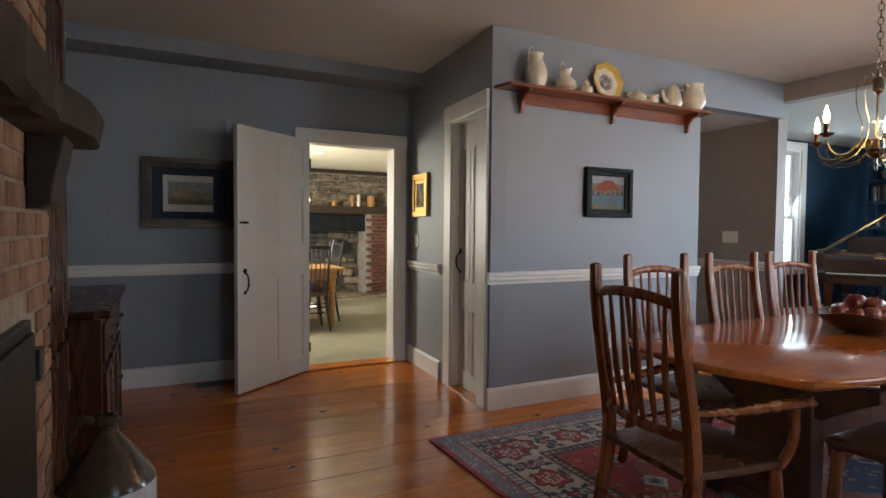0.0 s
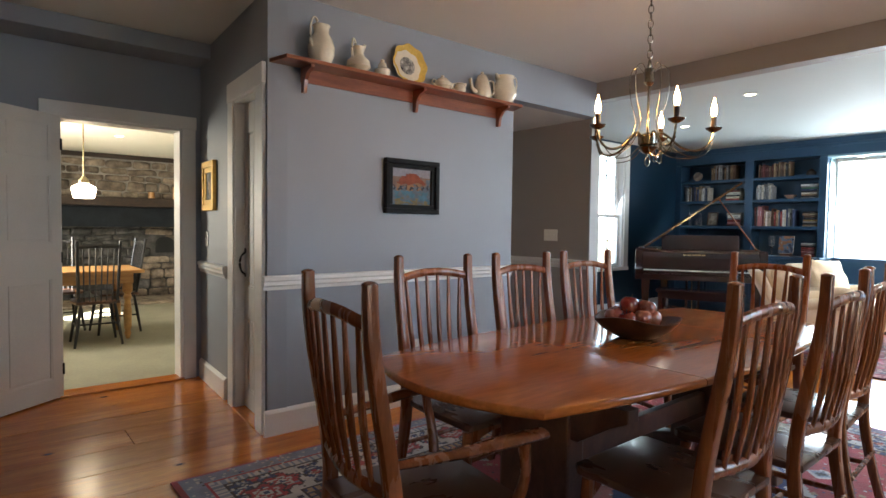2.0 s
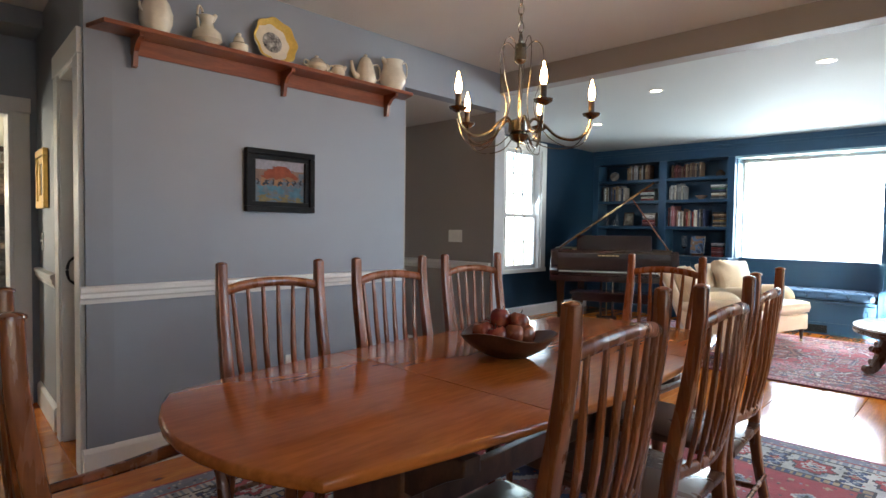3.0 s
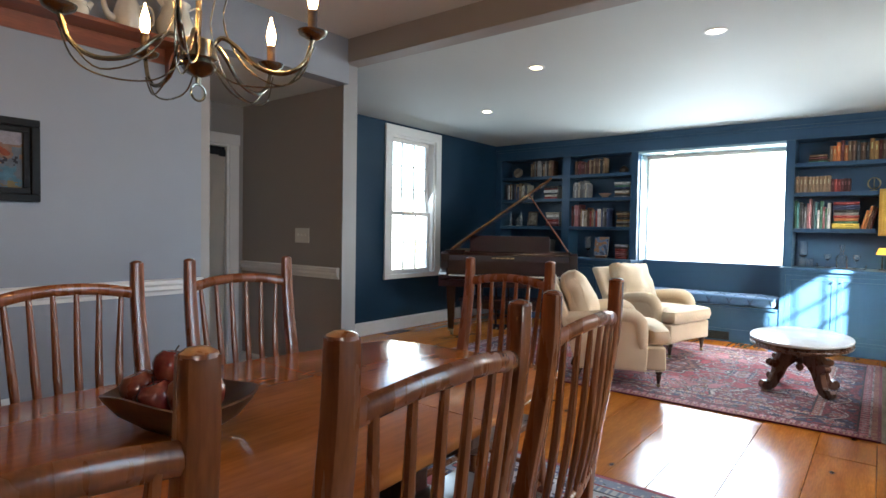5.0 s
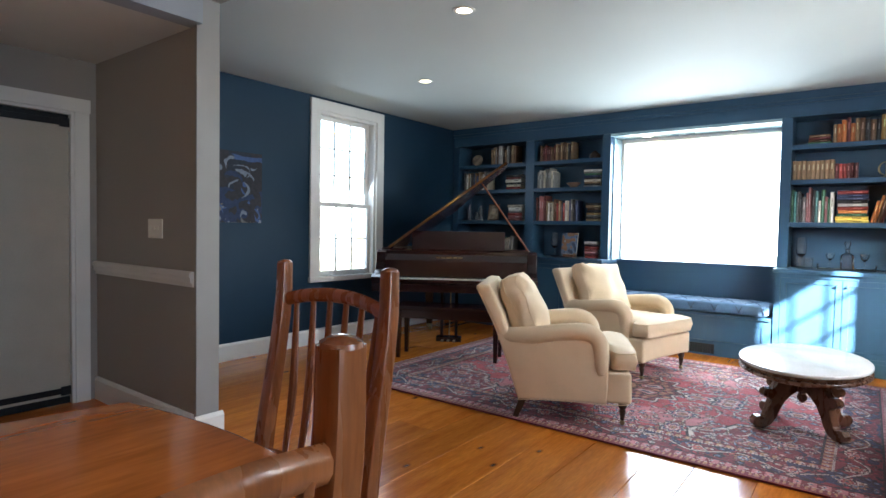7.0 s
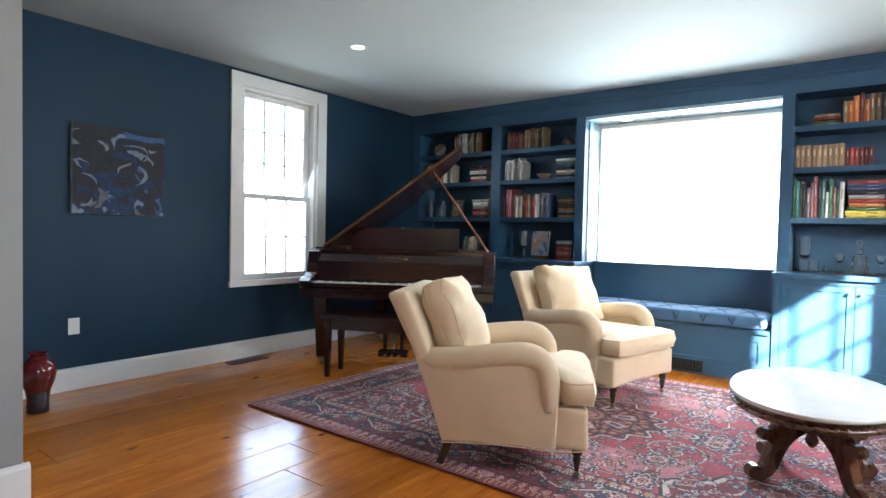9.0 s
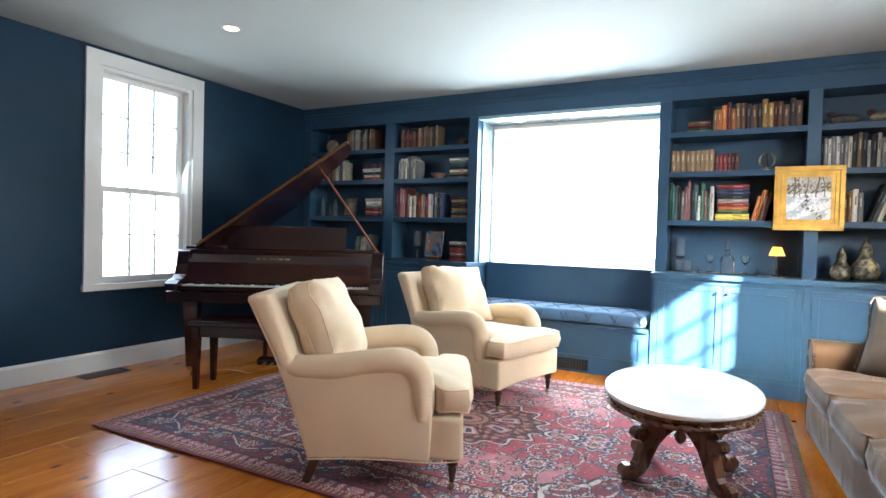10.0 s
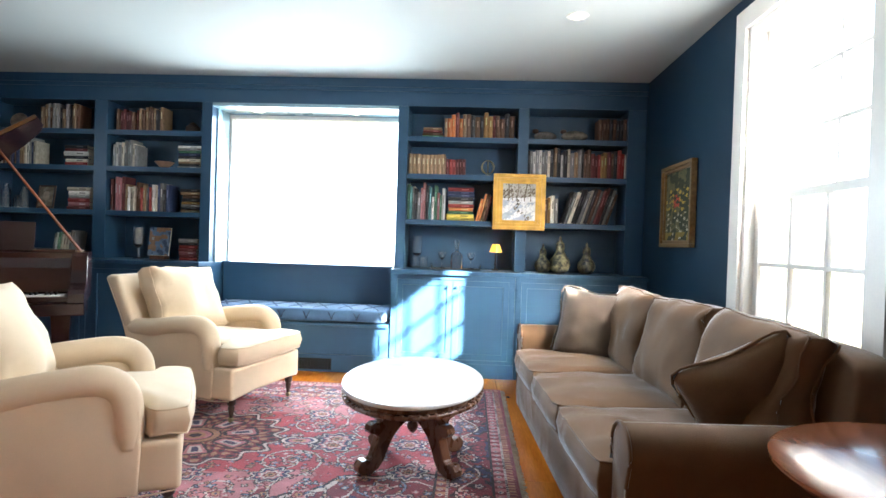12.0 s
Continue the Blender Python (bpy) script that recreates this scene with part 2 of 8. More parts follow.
M_BRICK = mat("old_orange_brick", (0.26, 0.105, 0.052), 0.9, var=0.35, scale=7, col2=(0.30, 0.165, 0.095), bump=0.8, bscale=45, rand=0.18)
M_FMORT = mat("sandy_mortar", (0.27, 0.20, 0.14), 0.95, var=0.25, scale=14, bump=0.7, bscale=70)
M_CUPB = wood("dark_cherry", (0.040, 0.012, 0.006), (0.072, 0.022, 0.011), 0.26, (10, 10, 1.2), 2.0)
# Kitchen pier brick, its colour darkened for the shade it stands in.
M_DBRICK = mat("shaded_brick", (0.13, 0.050, 0.034), 0.9, var=0.3, scale=9, bump=0.6, bscale=60, rand=0.3)
M_SOOT = mat("sooty_stone", (0.04, 0.04, 0.04), 0.9, var=0.5, scale=6, col2=(0.10, 0.095, 0.09), bump=0.8, bscale=20, rand=0.3)
M_WHITEP = mat("white_plastic", (0.72, 0.71, 0.66), 0.35, var=0.02, scale=5, bump=0.0)
M_BLACKF = mat("black_frame_lacquer", (0.012, 0.013, 0.014), 0.36, var=0.2, scale=12, coat=0.0, spec=0.06)
M_PAPER = mat("paper", (0.62, 0.57, 0.46), 0.9, var=0.12, scale=60, bump=0.2, bscale=200)
M_GLASS = glassy("clear_glass")
# Flat black painted for the shade inside vents, grille and oven mouth.
M_VOID = mat("dark_void", (0.01, 0.01, 0.01), 0.9, var=0.2)
M_BULB = glow("bulb_glow", (1.0, 0.50, 0.15), 9.5)
M_DOWN = glow("downlight_glow", (1.0, 0.84, 0.58), 1.1)
M_SHADE = glow("amber_shade_glow", (1.0, 0.42, 0.05), 0.073)
M_OPAL = glow("opal_shade_glow", (1.0, 0.83, 0.58), 0.5)

# ---- mesh helpers ----


def part(name, bm, material, parent=None, label="", smooth=False):
    """Links a bmesh as one mesh object under a thing or a part."""
    me = bpy.data.meshes.new(name)
    bm.normal_update()
    bm.to_mesh(me)
    bm.free()
    for m in (material if isinstance(material, (list, tuple)) else [material]):
        me.materials.append(m)
    if smooth:
        me.polygons.foreach_set("use_smooth", [True] * len(me.polygons))
        if smooth != "all":
            me.set_sharp_from_angle(angle=radians(40))
    ob = new(name, me)
    if parent:
        ob.parent = parent
    if label:
        ob["label"] = label
    return ob


def thing(name, m, label, category, group="", kind=""):
    """An empty at a thing's base, to hold its parts."""
    e = new(name)
    e.empty_display_size = 0.1
    e.matrix_basis = m if isinstance(m, Matrix) else pose(*m)
    return tagged(e, label, category, group, kind)


def add_box(bm, x0, x1, y0, y1, z0, z1, bev=0.0, m=None, mi=0):
    t = bmesh.new() if bev else bm
    vs = [t.verts.new((x, y, z)) for z in (z0, z1) for y in (y0, y1) for x in (x0, x1)]
    fs = [t.faces.new([vs[i] for i in q]) for q in ((0, 2, 3, 1), (4, 5, 7, 6), (0, 1, 5, 4), (2, 6, 7, 3), (0, 4, 6, 2), (1, 3, 7, 5))]
    if bev:
        bmesh.ops.bevel(t, geom=t.edges[:], offset=min(bev, 0.45 * min(x1 - x0, y1 - y0, z1 - z0)), segments=2, profile=0.6, affect='EDGES')
        if m:
            bmesh.ops.transform(t, matrix=m, verts=t.verts)
        merge(bm, t, mi)
    else:
        for f in fs:
            f.material_index = mi
        if m:
            bmesh.ops.transform(bm, matrix=m, verts=vs)


def merge(bm, t, mi=0):
    """Copies the bmesh t into bm and frees it."""
    t.verts.index_update()
    vs = [bm.verts.new(v.co) for v in t.verts]
    for f in t.faces:
        try:
            g = bm.faces.new([vs[v.index] for v in f.verts])
            g.material_index, g.smooth = mi, f.smooth
        except ValueError:
            pass
    t.free()


def box(x0, x1, y0, y1, z0, z1, bev=0.0, m=None):
    bm = bmesh.new()
    add_box(bm, x0, x1, y0, y1, z0, z1, bev, m)
    return bm


def boxes(*rows, bev=0.0):
    bm = bmesh.new()
    for r in rows:
        add_box(bm, *r, bev=bev)
    return bm


def prism(poly, z0, z1, bev=0.0, m=None, segs=2):
    bm = bmesh.new()
    lo = [bm.verts.new((x, y, z0)) for x, y in poly]
    hi = [bm.verts.new((x, y, z1)) for x, y in poly]
    n = len(poly)
    bm.faces.new(lo[::-1])
    top = bm.faces.new(hi)
    for i in range(n):
        bm.faces.new((lo[i], lo[(i + 1) % n], hi[(i + 1) % n], hi[i]))
    bmesh.ops.recalc_face_normals(bm, faces=bm.faces)
    if bev:
        es = [e for e in bm.edges if len({round(v.co.z, 5) for v in e.verts}) == 1]
        bmesh.ops.bevel(bm, geom=es, offset=bev, segments=segs, profile=0.5, affect='EDGES')
    if m:
        bmesh.ops.transform(bm, matrix=m, verts=bm.verts)
    return bm


def lathe(prof, seg=24, m=None, bm=None, lobes=0, depth=0.0):
    """A turned shape from (radius, height) pairs; lobes: scallops round it."""
    t = bmesh.new()
    rings = []
    for r, z in prof:
        ring = []
        for i in range(seg):
            a = 2 * math.pi * i / seg
            k = r * (1 + depth * math.cos(lobes * a)) if lobes else r
            ring.append(t.verts.new((k * math.cos(a), k * math.sin(a), z)))
        rings.append(ring)
    for a, b in zip(rings, rings[1:]):
        for i in range(seg):
            t.faces.new((a[i], a[(i + 1) % seg], b[(i + 1) % seg], b[i]))
    if prof[0][0] > 1e-4:
        t.faces.new(rings[0][::-1])
    if prof[-1][0] > 1e-4:
        t.faces.new(rings[-1])
    bmesh.ops.remove_doubles(t, verts=t.verts, dist=1e-5)
    bmesh.ops.recalc_face_normals(t, faces=t.faces)
    if m:
        bmesh.ops.transform(t, matrix=m, verts=t.verts)
    if bm is None:
        return t
    merge(bm, t)
    return bm


def spline(pts, n=6):
    """A smooth line through the points."""
    P = [Vector(p) for p in pts]
    P = [2 * P[0] - P[1]] + P + [2 * P[-1] - P[-2]]
    out = []
    for i in range(1, len(P) - 2):
        a, b, c, d = P[i - 1:i + 3]
        for k in range(n):
            t = k / n
            out.append(0.5 * (2 * b + (c - a) * t + (2 * a - 5 * b + 4 * c - d) * t * t + (3 * b - 3 * c + d - a) * t ** 3))
    return out + [P[-2]]


def tube(pts, r, seg=8, bm=None, flat=1.0, up=(0, 0, 1), square=False):
    """A rod along points; r: one radius or one a point; flat: thickness across."""
    own = bm is None
    bm = bmesh.new() if own else bm
    P = [Vector(p) for p in pts]
    R = r if isinstance(r, (list, tuple)) else [r] * len(P)
    if len(R) != len(P):
        R = [float(np.interp(i / (len(P) - 1), np.linspace(0, 1, len(R)), R)) for i in range(len(P))]
    rings = []
    for i, p in enumerate(P):
        d = (P[min(i + 1, len(P) - 1)] - P[max(i - 1, 0)]).normalized()
        s = d.cross(Vector(up))
        if s.length < 1e-3:
            s = d.cross(Vector((0, 1, 0)))
        s.normalize()
        u = s.cross(d)
        ring = []
        for k in range(seg):
            a = 2 * math.pi * (k + (0.5 if square else 0)) / seg
            ca, sa = math.cos(a), math.sin(a)
            if square:
                ca, sa = math.copysign(abs(ca) ** 0.35, ca), math.copysign(abs(sa) ** 0.35, sa)
            ring.append(bm.verts.new(p + s * (R[i] * ca) + u * (R[i] * flat * sa)))
        rings.append(ring)
    for a, b in zip(rings, rings[1:]):
        for k in range(seg):
            bm.faces.new((a[k], a[(k + 1) % seg], b[(k + 1) % seg], b[k]))
    bm.faces.new(rings[0][::-1])
    bm.faces.new(rings[-1])
    return bm


def boxed(w, d, h, bulge, m, n=16, lump=0.01, seed=0, pin=0.03, pipe=0.0045):
    """A boxed cushion with plump faces and a gusset, and the welt round its two rims (x wide, y thick, z high)."""
    t, g = bmesh.new(), {}
    for sd in (-1, 1):
        for i in range(n + 1):
            for j in range(n + 1):
                u, v = math.sin(math.pi / 2 * (2 * i / n - 1)), math.sin(math.pi / 2 * (2 * j / n - 1))
                k = ((1 - u ** 4) * (1 - v ** 4)) ** 0.7
                x = u * w / 2 * (1 - pin * (1 - v * v) * abs(u) - 0.05 * v ** 6 * abs(u))
                z = v * h / 2 * (1 - pin * (1 - u * u) * abs(v) - 0.05 * u ** 6 * abs(v))
                a = lump * noise.noise(Vector((x * 6 + seed, sd * 2.0, z * 6 - seed)))
                c = lump * 1.2 * noise.noise(Vector((x * 14 + 3 * seed, sd, z * 9))) * (1 - k)
                g[sd, i, j] = t.verts.new((x + c, sd * (d / 2 + bulge * k) + a + c, z + a * 0.6))
        for i in range(n):
            for j in range(n):
                t.faces.new((g[sd, i, j], g[sd, i + 1, j], g[sd, i + 1, j + 1], g[sd, i, j + 1]))
    rim = [(i, 0) for i in range(n)] + [(n, j) for j in range(n)] + [(n - i, n) for i in range(n)] + [(0, n - j) for j in range(n)]
    mids = []
    for i, j in rim:
        a, b = g[-1, i, j].co, g[1, i, j].co
        c = (a + b) / 2
        o = Vector((c.x / w, 0, c.z / h))
        mids.append(t.verts.new(c + o.normalized() * 0.016))
    for q in range(len(rim)):
        p, r = rim[q], rim[(q + 1) % len(rim)]
        t.faces.new((g[-1, p[0], p[1]], g[-1, r[0], r[1]], mids[(q + 1) % len(rim)], mids[q]))
        t.faces.new((mids[q], mids[(q + 1) % len(rim)], g[1, r[0], r[1]], g[1, p[0], p[1]]))
    bmesh.ops.recalc_face_normals(t, faces=t.faces)
    welts = [[m @ g[sd, i, j].co for i, j in rim + rim[:1]] for sd in (-1, 1)]
    bmesh.ops.transform(t, matrix=m, verts=t.verts)
    w2 = bmesh.new()
    for pts in welts:
        tube(pts, pipe, 6, w2)
    return t, w2


def pillow(w, d, h, e1=0.35, e2=0.5, nu=28, nv=14, m=None, sag=0.0, bm=None, lump=0.012, seed=0):
    """A stuffed, rounded block (a cushion), with slightly uneven sides."""
    t = bmesh.new()

    def sp(x, e):
        return math.copysign(abs(x) ** e, x)
    rings = []
    for j in range(nv + 1):
        v = -math.pi / 2 + math.pi * j / nv
        ring = []
        for i in range(nu):
            u = 2 * math.pi * i / nu
            x = w / 2 * sp(math.cos(v), e2) * sp(math.cos(u), e1)
            y = d / 2 * sp(math.cos(v), e2) * sp(math.sin(u), e1)
            z = h / 2 * sp(math.sin(v), e2)
            k = lump * noise.noise(Vector((x * 5 + seed, y * 5, z * 5 - seed)))
            z -= sag * (1 - (2 * x / w) ** 2) * (1 - (2 * y / d) ** 2) * (1 if z > 0 else 0)
            ring.append(t.verts.new((x + k, y + k, z + k)))
        rings.append(ring)
    for a, b in zip(rings, rings[1:]):
        for i in range(nu):
            t.faces.new((a[i], a[(i + 1) % nu], b[(i + 1) % nu], b[i]))
    bmesh.ops.remove_doubles(t, verts=t.verts, dist=1e-4)
    bmesh.ops.recalc_face_normals(t, faces=t.faces)
    if m:
        bmesh.ops.transform(t, matrix=m, verts=t.verts)
    if bm is None:
        return t
    merge(bm, t)
    return bm


def along(p0, p1):
    """A frame at p0 with x along p0-p1 in the plan."""
    a = math.atan2(p1[1] - p0[1], p1[0] - p0[0])
    return Matrix.Translation((p0[0], p0[1], 0)) @ Matrix.Rotation(a, 4, 'Z')


def wall(name, p0, p1, thick, z0, z1, material, openings=(), label="", category="wall"):
    """A wall whose seen face runs from p0 to p1; it thickens to the left of that way."""
    ln = math.hypot(p1[0] - p0[0], p1[1] - p0[1])
    bm = bmesh.new()
    u = 0.0
    for a, b, c, d in sorted(openings):
        if a > u:
            add_box(bm, u, a, 0, thick, z0, z1)
        if c > z0:
            add_box(bm, a, b, 0, thick, z0, c)
        if d < z1:
            add_box(bm, a, b, 0, thick, d, z1)
        u = b
    if u < ln:
        add_box(bm, u, ln, 0, thick, z0, z1)
    ob = part(name, bm, material)
    ob.matrix_basis = along(p0, p1)
    return tagged(ob, label, category, kind="structure")


def strip(name, p0, p1, prof, material, label, category, u0=0.0, u1=None):
    """A moulding along a wall; prof: (out, z) outline, out away from the wall's face (to the right of p0-p1)."""
    ln = math.hypot(p1[0] - p0[0], p1[1] - p0[1]) if u1 is None else u1
    bm = bmesh.new()
    ends = [[bm.verts.new((u, -o, z)) for o, z in prof] for u in (u0, ln)]
    n = len(prof)
    for i in range(n):
        bm.faces.new((ends[0][i], ends[0][(i + 1) % n], ends[1][(i + 1) % n], ends[1][i]))
    bm.faces.new(ends[0])
    bm.faces.new(ends[1][::-1])
    bmesh.ops.recalc_face_normals(bm, faces=bm.faces)
    ob = part(name, bm, material)
    ob.matrix_basis = along(p0, p1)
    return tagged(ob, label, category, kind="structure")


BASE = [(0, 0), (0.022, 0), (0.022, 0.135), (0.014, 0.148), (0.006, 0.155), (0, 0.155)]
RAIL = [(0, 0.875), (0.012, 0.875), (0.016, 0.895), (0.026, 0.905), (0.026, 0.925), (0.034, 0.935), (0.034, 0.955), (0.02, 0.962), (0, 0.962)]


def framed(x0, x1, y0, y1, z0, z1, rim, sink, face='x'):
    """A door leaf whose front (towards +x or -x) has a sunk panel, in one piece."""
    bm = box(x0, x1, y0, y1, z0, z1)
    want = Vector((1, 0, 0)) if face == 'x' else Vector((-1, 0, 0))
    bm.normal_update()
    f = max(bm.faces, key=lambda q: q.normal.dot(want))
    bmesh.ops.inset_region(bm, faces=[f], thickness=rim, depth=0)
    bmesh.ops.inset_region(bm, faces=[f], thickness=0.004, depth=-sink)
    return bm

# ---- structure ----
CEIL_D, CEIL_L = 2.64, 2.575
# Unseen slab, added to keep the sun out of the dining windows.
tagged(part("porch_roof", box(-2.2, 5.1, -3.5, -1.22, 2.5, 2.62), M_DARKW), "unseen roof slab added to keep sun off the dining windows", "roof", kind="structure")
tagged(part("ground", box(-90, 90, -90, 90, -0.65, -0.6), mat("dry_grass", (0.16, 0.15, 0.09), 0.9, var=0.4, scale=0.6)),
       "pale dry grass lawn round the house", "ground", kind="structure")
tagged(part("subfloor", boxes((-0.7, 10.9, -1.3, 5.05, -0.3, -0.03)), M_DARKW), "dark boards under the planks", "floor", kind="structure")
tagged(part("kitchen_floor", boxes((-0.7, 6.0, 5.03, 11.4, -0.3, -0.005)), M_KFLOOR), "greenish grey stone kitchen floor", "floor", kind="structure")
tagged(part("ceiling_dining", boxes((-0.7, 5.56, -1.3, 5.1, CEIL_D, CEIL_D + 0.2)), M_CEIL), "off-white plaster dining room ceiling", "ceiling", kind="structure")
tagged(part("ceiling_living", boxes((5.56, 10.9, -1.3, 5.2, CEIL_L, CEIL_L + 0.2)), M_CEILL), "white plaster living room ceiling", "ceiling", kind="structure")
tagged(part("ceiling_kitchen", boxes((-0.7, 6.0, 5.1, 11.4, 2.34, 2.5)), M_CEILK), "white low kitchen ceiling", "ceiling", kind="structure")

wall("wall_north_dining", (-0.5, 4.95), (2.45, 4.95), 0.14, 0, CEIL_D, M_GREY, [(1.925, 2.755, 0, 2.02)], "blue-grey painted wall with the kitchen doorway")
wall("wall_closet_side", (2.40, 4.95), (2.30, 3.32), 0.12, 0, CEIL_D, M_GREY, [(1.0, 1.48, 0.012, 2.095)], "blue-grey painted wall with the narrow closet door")
wall("wall_shelf", (2.305, 3.32), (4.37, 3.32), 0.12, 0, CEIL_D, M_GREY, (), "blue-grey painted wall with chair rail")
wall("wall_recess_west", (4.37, 3.44), (4.37, 4.70), -0.12, 0, 2.315, M_TAUPE, (), "taupe-grey painted recess side wall")
wall("wall_recess_back", (4.25, 4.68), (5.5, 4.68), 0.12, 0, 2.315, M_TAUPE, [(0.31, 1.11, 0, 1.965)], "taupe-grey painted recess back wall")
wall("wall_recess_east", (5.50, 4.88), (5.50, 3.385), 0.06, 0, CEIL_D, M_TAUPE, (), "taupe-grey painted wall end beside the living room")
wall("wall_living_west", (5.62, 3.385), (5.62, 5.0), 0.056, 0, CEIL_D, M_NAVY, (), "navy painted wall beside the opening")
tagged(part("trim_column", box(5.488, 5.624, 3.36, 3.384, 0, 2.5), M_POST), "pale grey painted wall end", "trim", kind="structure")
tagged(part("header_recess", boxes((4.37, 5.5, 3.32, 3.44, 2.315, CEIL_D)), M_GREY), "blue-grey header over the recess", "wall", kind="structure")
tagged(part("ceiling_recess", boxes((4.37, 5.5, 3.44, 4.68, 2.315, 2.42)), M_CEIL), "dull white recess ceiling", "ceiling", kind="structure")
tagged(part("beam_opening", box(5.49, 5.63, -1.06, 3.358, 2.468, CEIL_D, 0.006), M_TAUPE), "taupe-grey painted beam between the rooms", "beam", kind="structure")
tagged(part("beam_soffit", box(-0.5, 2.385, 4.62, 4.948, 2.525, CEIL_D, 0.006), M_GREY), "blue-grey boxed beam along the ceiling", "beam", kind="structure")
wall("wall_west", (-0.5, -1.2), (-0.5, 4.95), 0.14, 0, CEIL_D, M_GREY, (), "blue-grey painted wall behind the fireplace")
wall("wall_south_dining", (5.56, -1.06), (-0.5, -1.06), 0.14, 0, CEIL_D, M_GREY, [(0.52, 1.40, 0.7, 2.38), (3.68, 4.56, 0.7, 2.38)], "blue-grey painted wall with two windows")
wall("wall_south_living", (10.6, -1.06), (5.56, -1.06), 0.14, 0, CEIL_D, M_NAVY, [(2.255, 3.265, 0.7, 2.38)], "navy painted wall with a tall window")
wall("wall_north_living", (5.56, 5.0), (10.6, 5.0), 0.14, 0, CEIL_D, M_NAVY, [(2.175, 3.035, 0.7, 2.435)], "navy painted wall with a tall window")
wall("wall_east", (10.46, 5.0), (10.46, -1.06), 0.14, 0, CEIL_D, M_NAVY, [(2.22, 3.89, 0.89, 2.31)], "navy painted wall with the bay window")
# kitchen shell
wall("wall_kitchen_west", (0.6, 5.09), (0.6, 11.2), 0.12, 0, 2.4, M_KWALL, [(1.8, 2.8, 0.9, 2.1)], "cream kitchen wall")
wall("wall_kitchen_east", (5.2, 11.2), (5.2, 5.09), 0.12, 0, 2.4, M_KWALL, (), "cream kitchen wall")
wall("wall_kitchen_north", (0.6, 10.75), (5.2, 10.75), 0.12, 0, 2.4, M_MORTAR, (), "mortared stone kitchen wall")
tagged(part("wall_kitchen_south", boxes((-0.5, 1.42, 5.092, 5.11, 0, 2.4), (2.26, 5.2, 5.092, 5.11, 0, 2.4), (1.42, 2.26, 5.092, 5.11, 2.02, 2.4)), M_KWALL),
       "cream kitchen wall round the doorway", "wall", kind="structure")

# mouldings
strip("baseboard", (-0.5, 4.95), (1.33, 4.95), BASE, M_TRIM, "white painted baseboard", "baseboard")
strip("baseboard", (2.40, 4.93), (2.353, 4.18), BASE, M_TRIM, "white painted baseboard", "baseboard")
strip("baseboard", (2.28, 3.32), (4.37, 3.32), BASE, M_TRIM, "white painted baseboard", "baseboard")
strip("baseboard", (5.50, 4.67), (5.50, 3.4), BASE, M_TRIM, "white painted baseboard", "baseboard")
strip("baseboard", (5.62, 5.0), (9.95, 5.0), BASE, M_TRIM, "white painted baseboard", "baseboard")
strip("baseboard", (5.478, 3.36), (5.646, 3.36), BASE, M_TRIM, "white painted baseboard round the wall end", "baseboard")
strip("baseboard", (5.62, 3.385), (5.62, 4.97), BASE, M_TRIM, "white painted baseboard", "baseboard")
strip("baseboard", (9.9, -1.06), (5.6, -1.06), BASE, M_TRIM, "white painted baseboard", "baseboard")
strip("chair_rail", (-0.5, 4.95), (1.33, 4.95), RAIL, M_TRIM, "white moulded chair rail", "chair rail")
strip("chair_rail", (2.40, 4.93), (2.353, 4.18), RAIL, M_TRIM, "white moulded chair rail", "chair rail")
strip("chair_rail", (2.27, 3.32), (4.37, 3.32), RAIL, M_TRIM, "white moulded chair rail", "chair rail")
strip("chair_rail", (5.50, 4.67), (5.50, 3.4), RAIL, M_TRIM, "white moulded chair rail", "chair rail")


def door_casing(name, m, w, h, cw, depth, label, material=M_TRIM):
    """A casing of two sides and a head round an opening 0..w, with jambs that run into the wall."""
    e = thing(name, m, label, "door frame", kind="structure")
    part("side_casing", box(-cw, 0, -0.024, 0, 0, h, 0.004), material, e)
    part("side_casing", box(w, w + cw, -0.024, 0, 0, h, 0.004), material, e)
    part("head_casing", box(-cw - 0.006, w + cw + 0.006, -0.028, 0, h, h + cw, 0.004), material, e)
    part("jamb", box(0, 0.02, -0.012, depth, 0, h), material, e)
    part("jamb", box(w - 0.02, w, -0.012, depth, 0, h), material, e)
    part("jamb", box(0.02, w - 0.02, -0.012, depth, h - 0.02, h), material, e)
    return e


door_casing("door_frame_1", Matrix.Translation((1.425, 4.95, 0)), 0.83, 2.02, 0.10, 0.16, "white painted casing of the kitchen doorway")
tagged(part("threshold", box(1.42, 2.26, 4.90, 5.08, -0.004, 0.014, 0.004), M_PINE), "worn pine threshold in the kitchen doorway", "threshold", kind="structure")


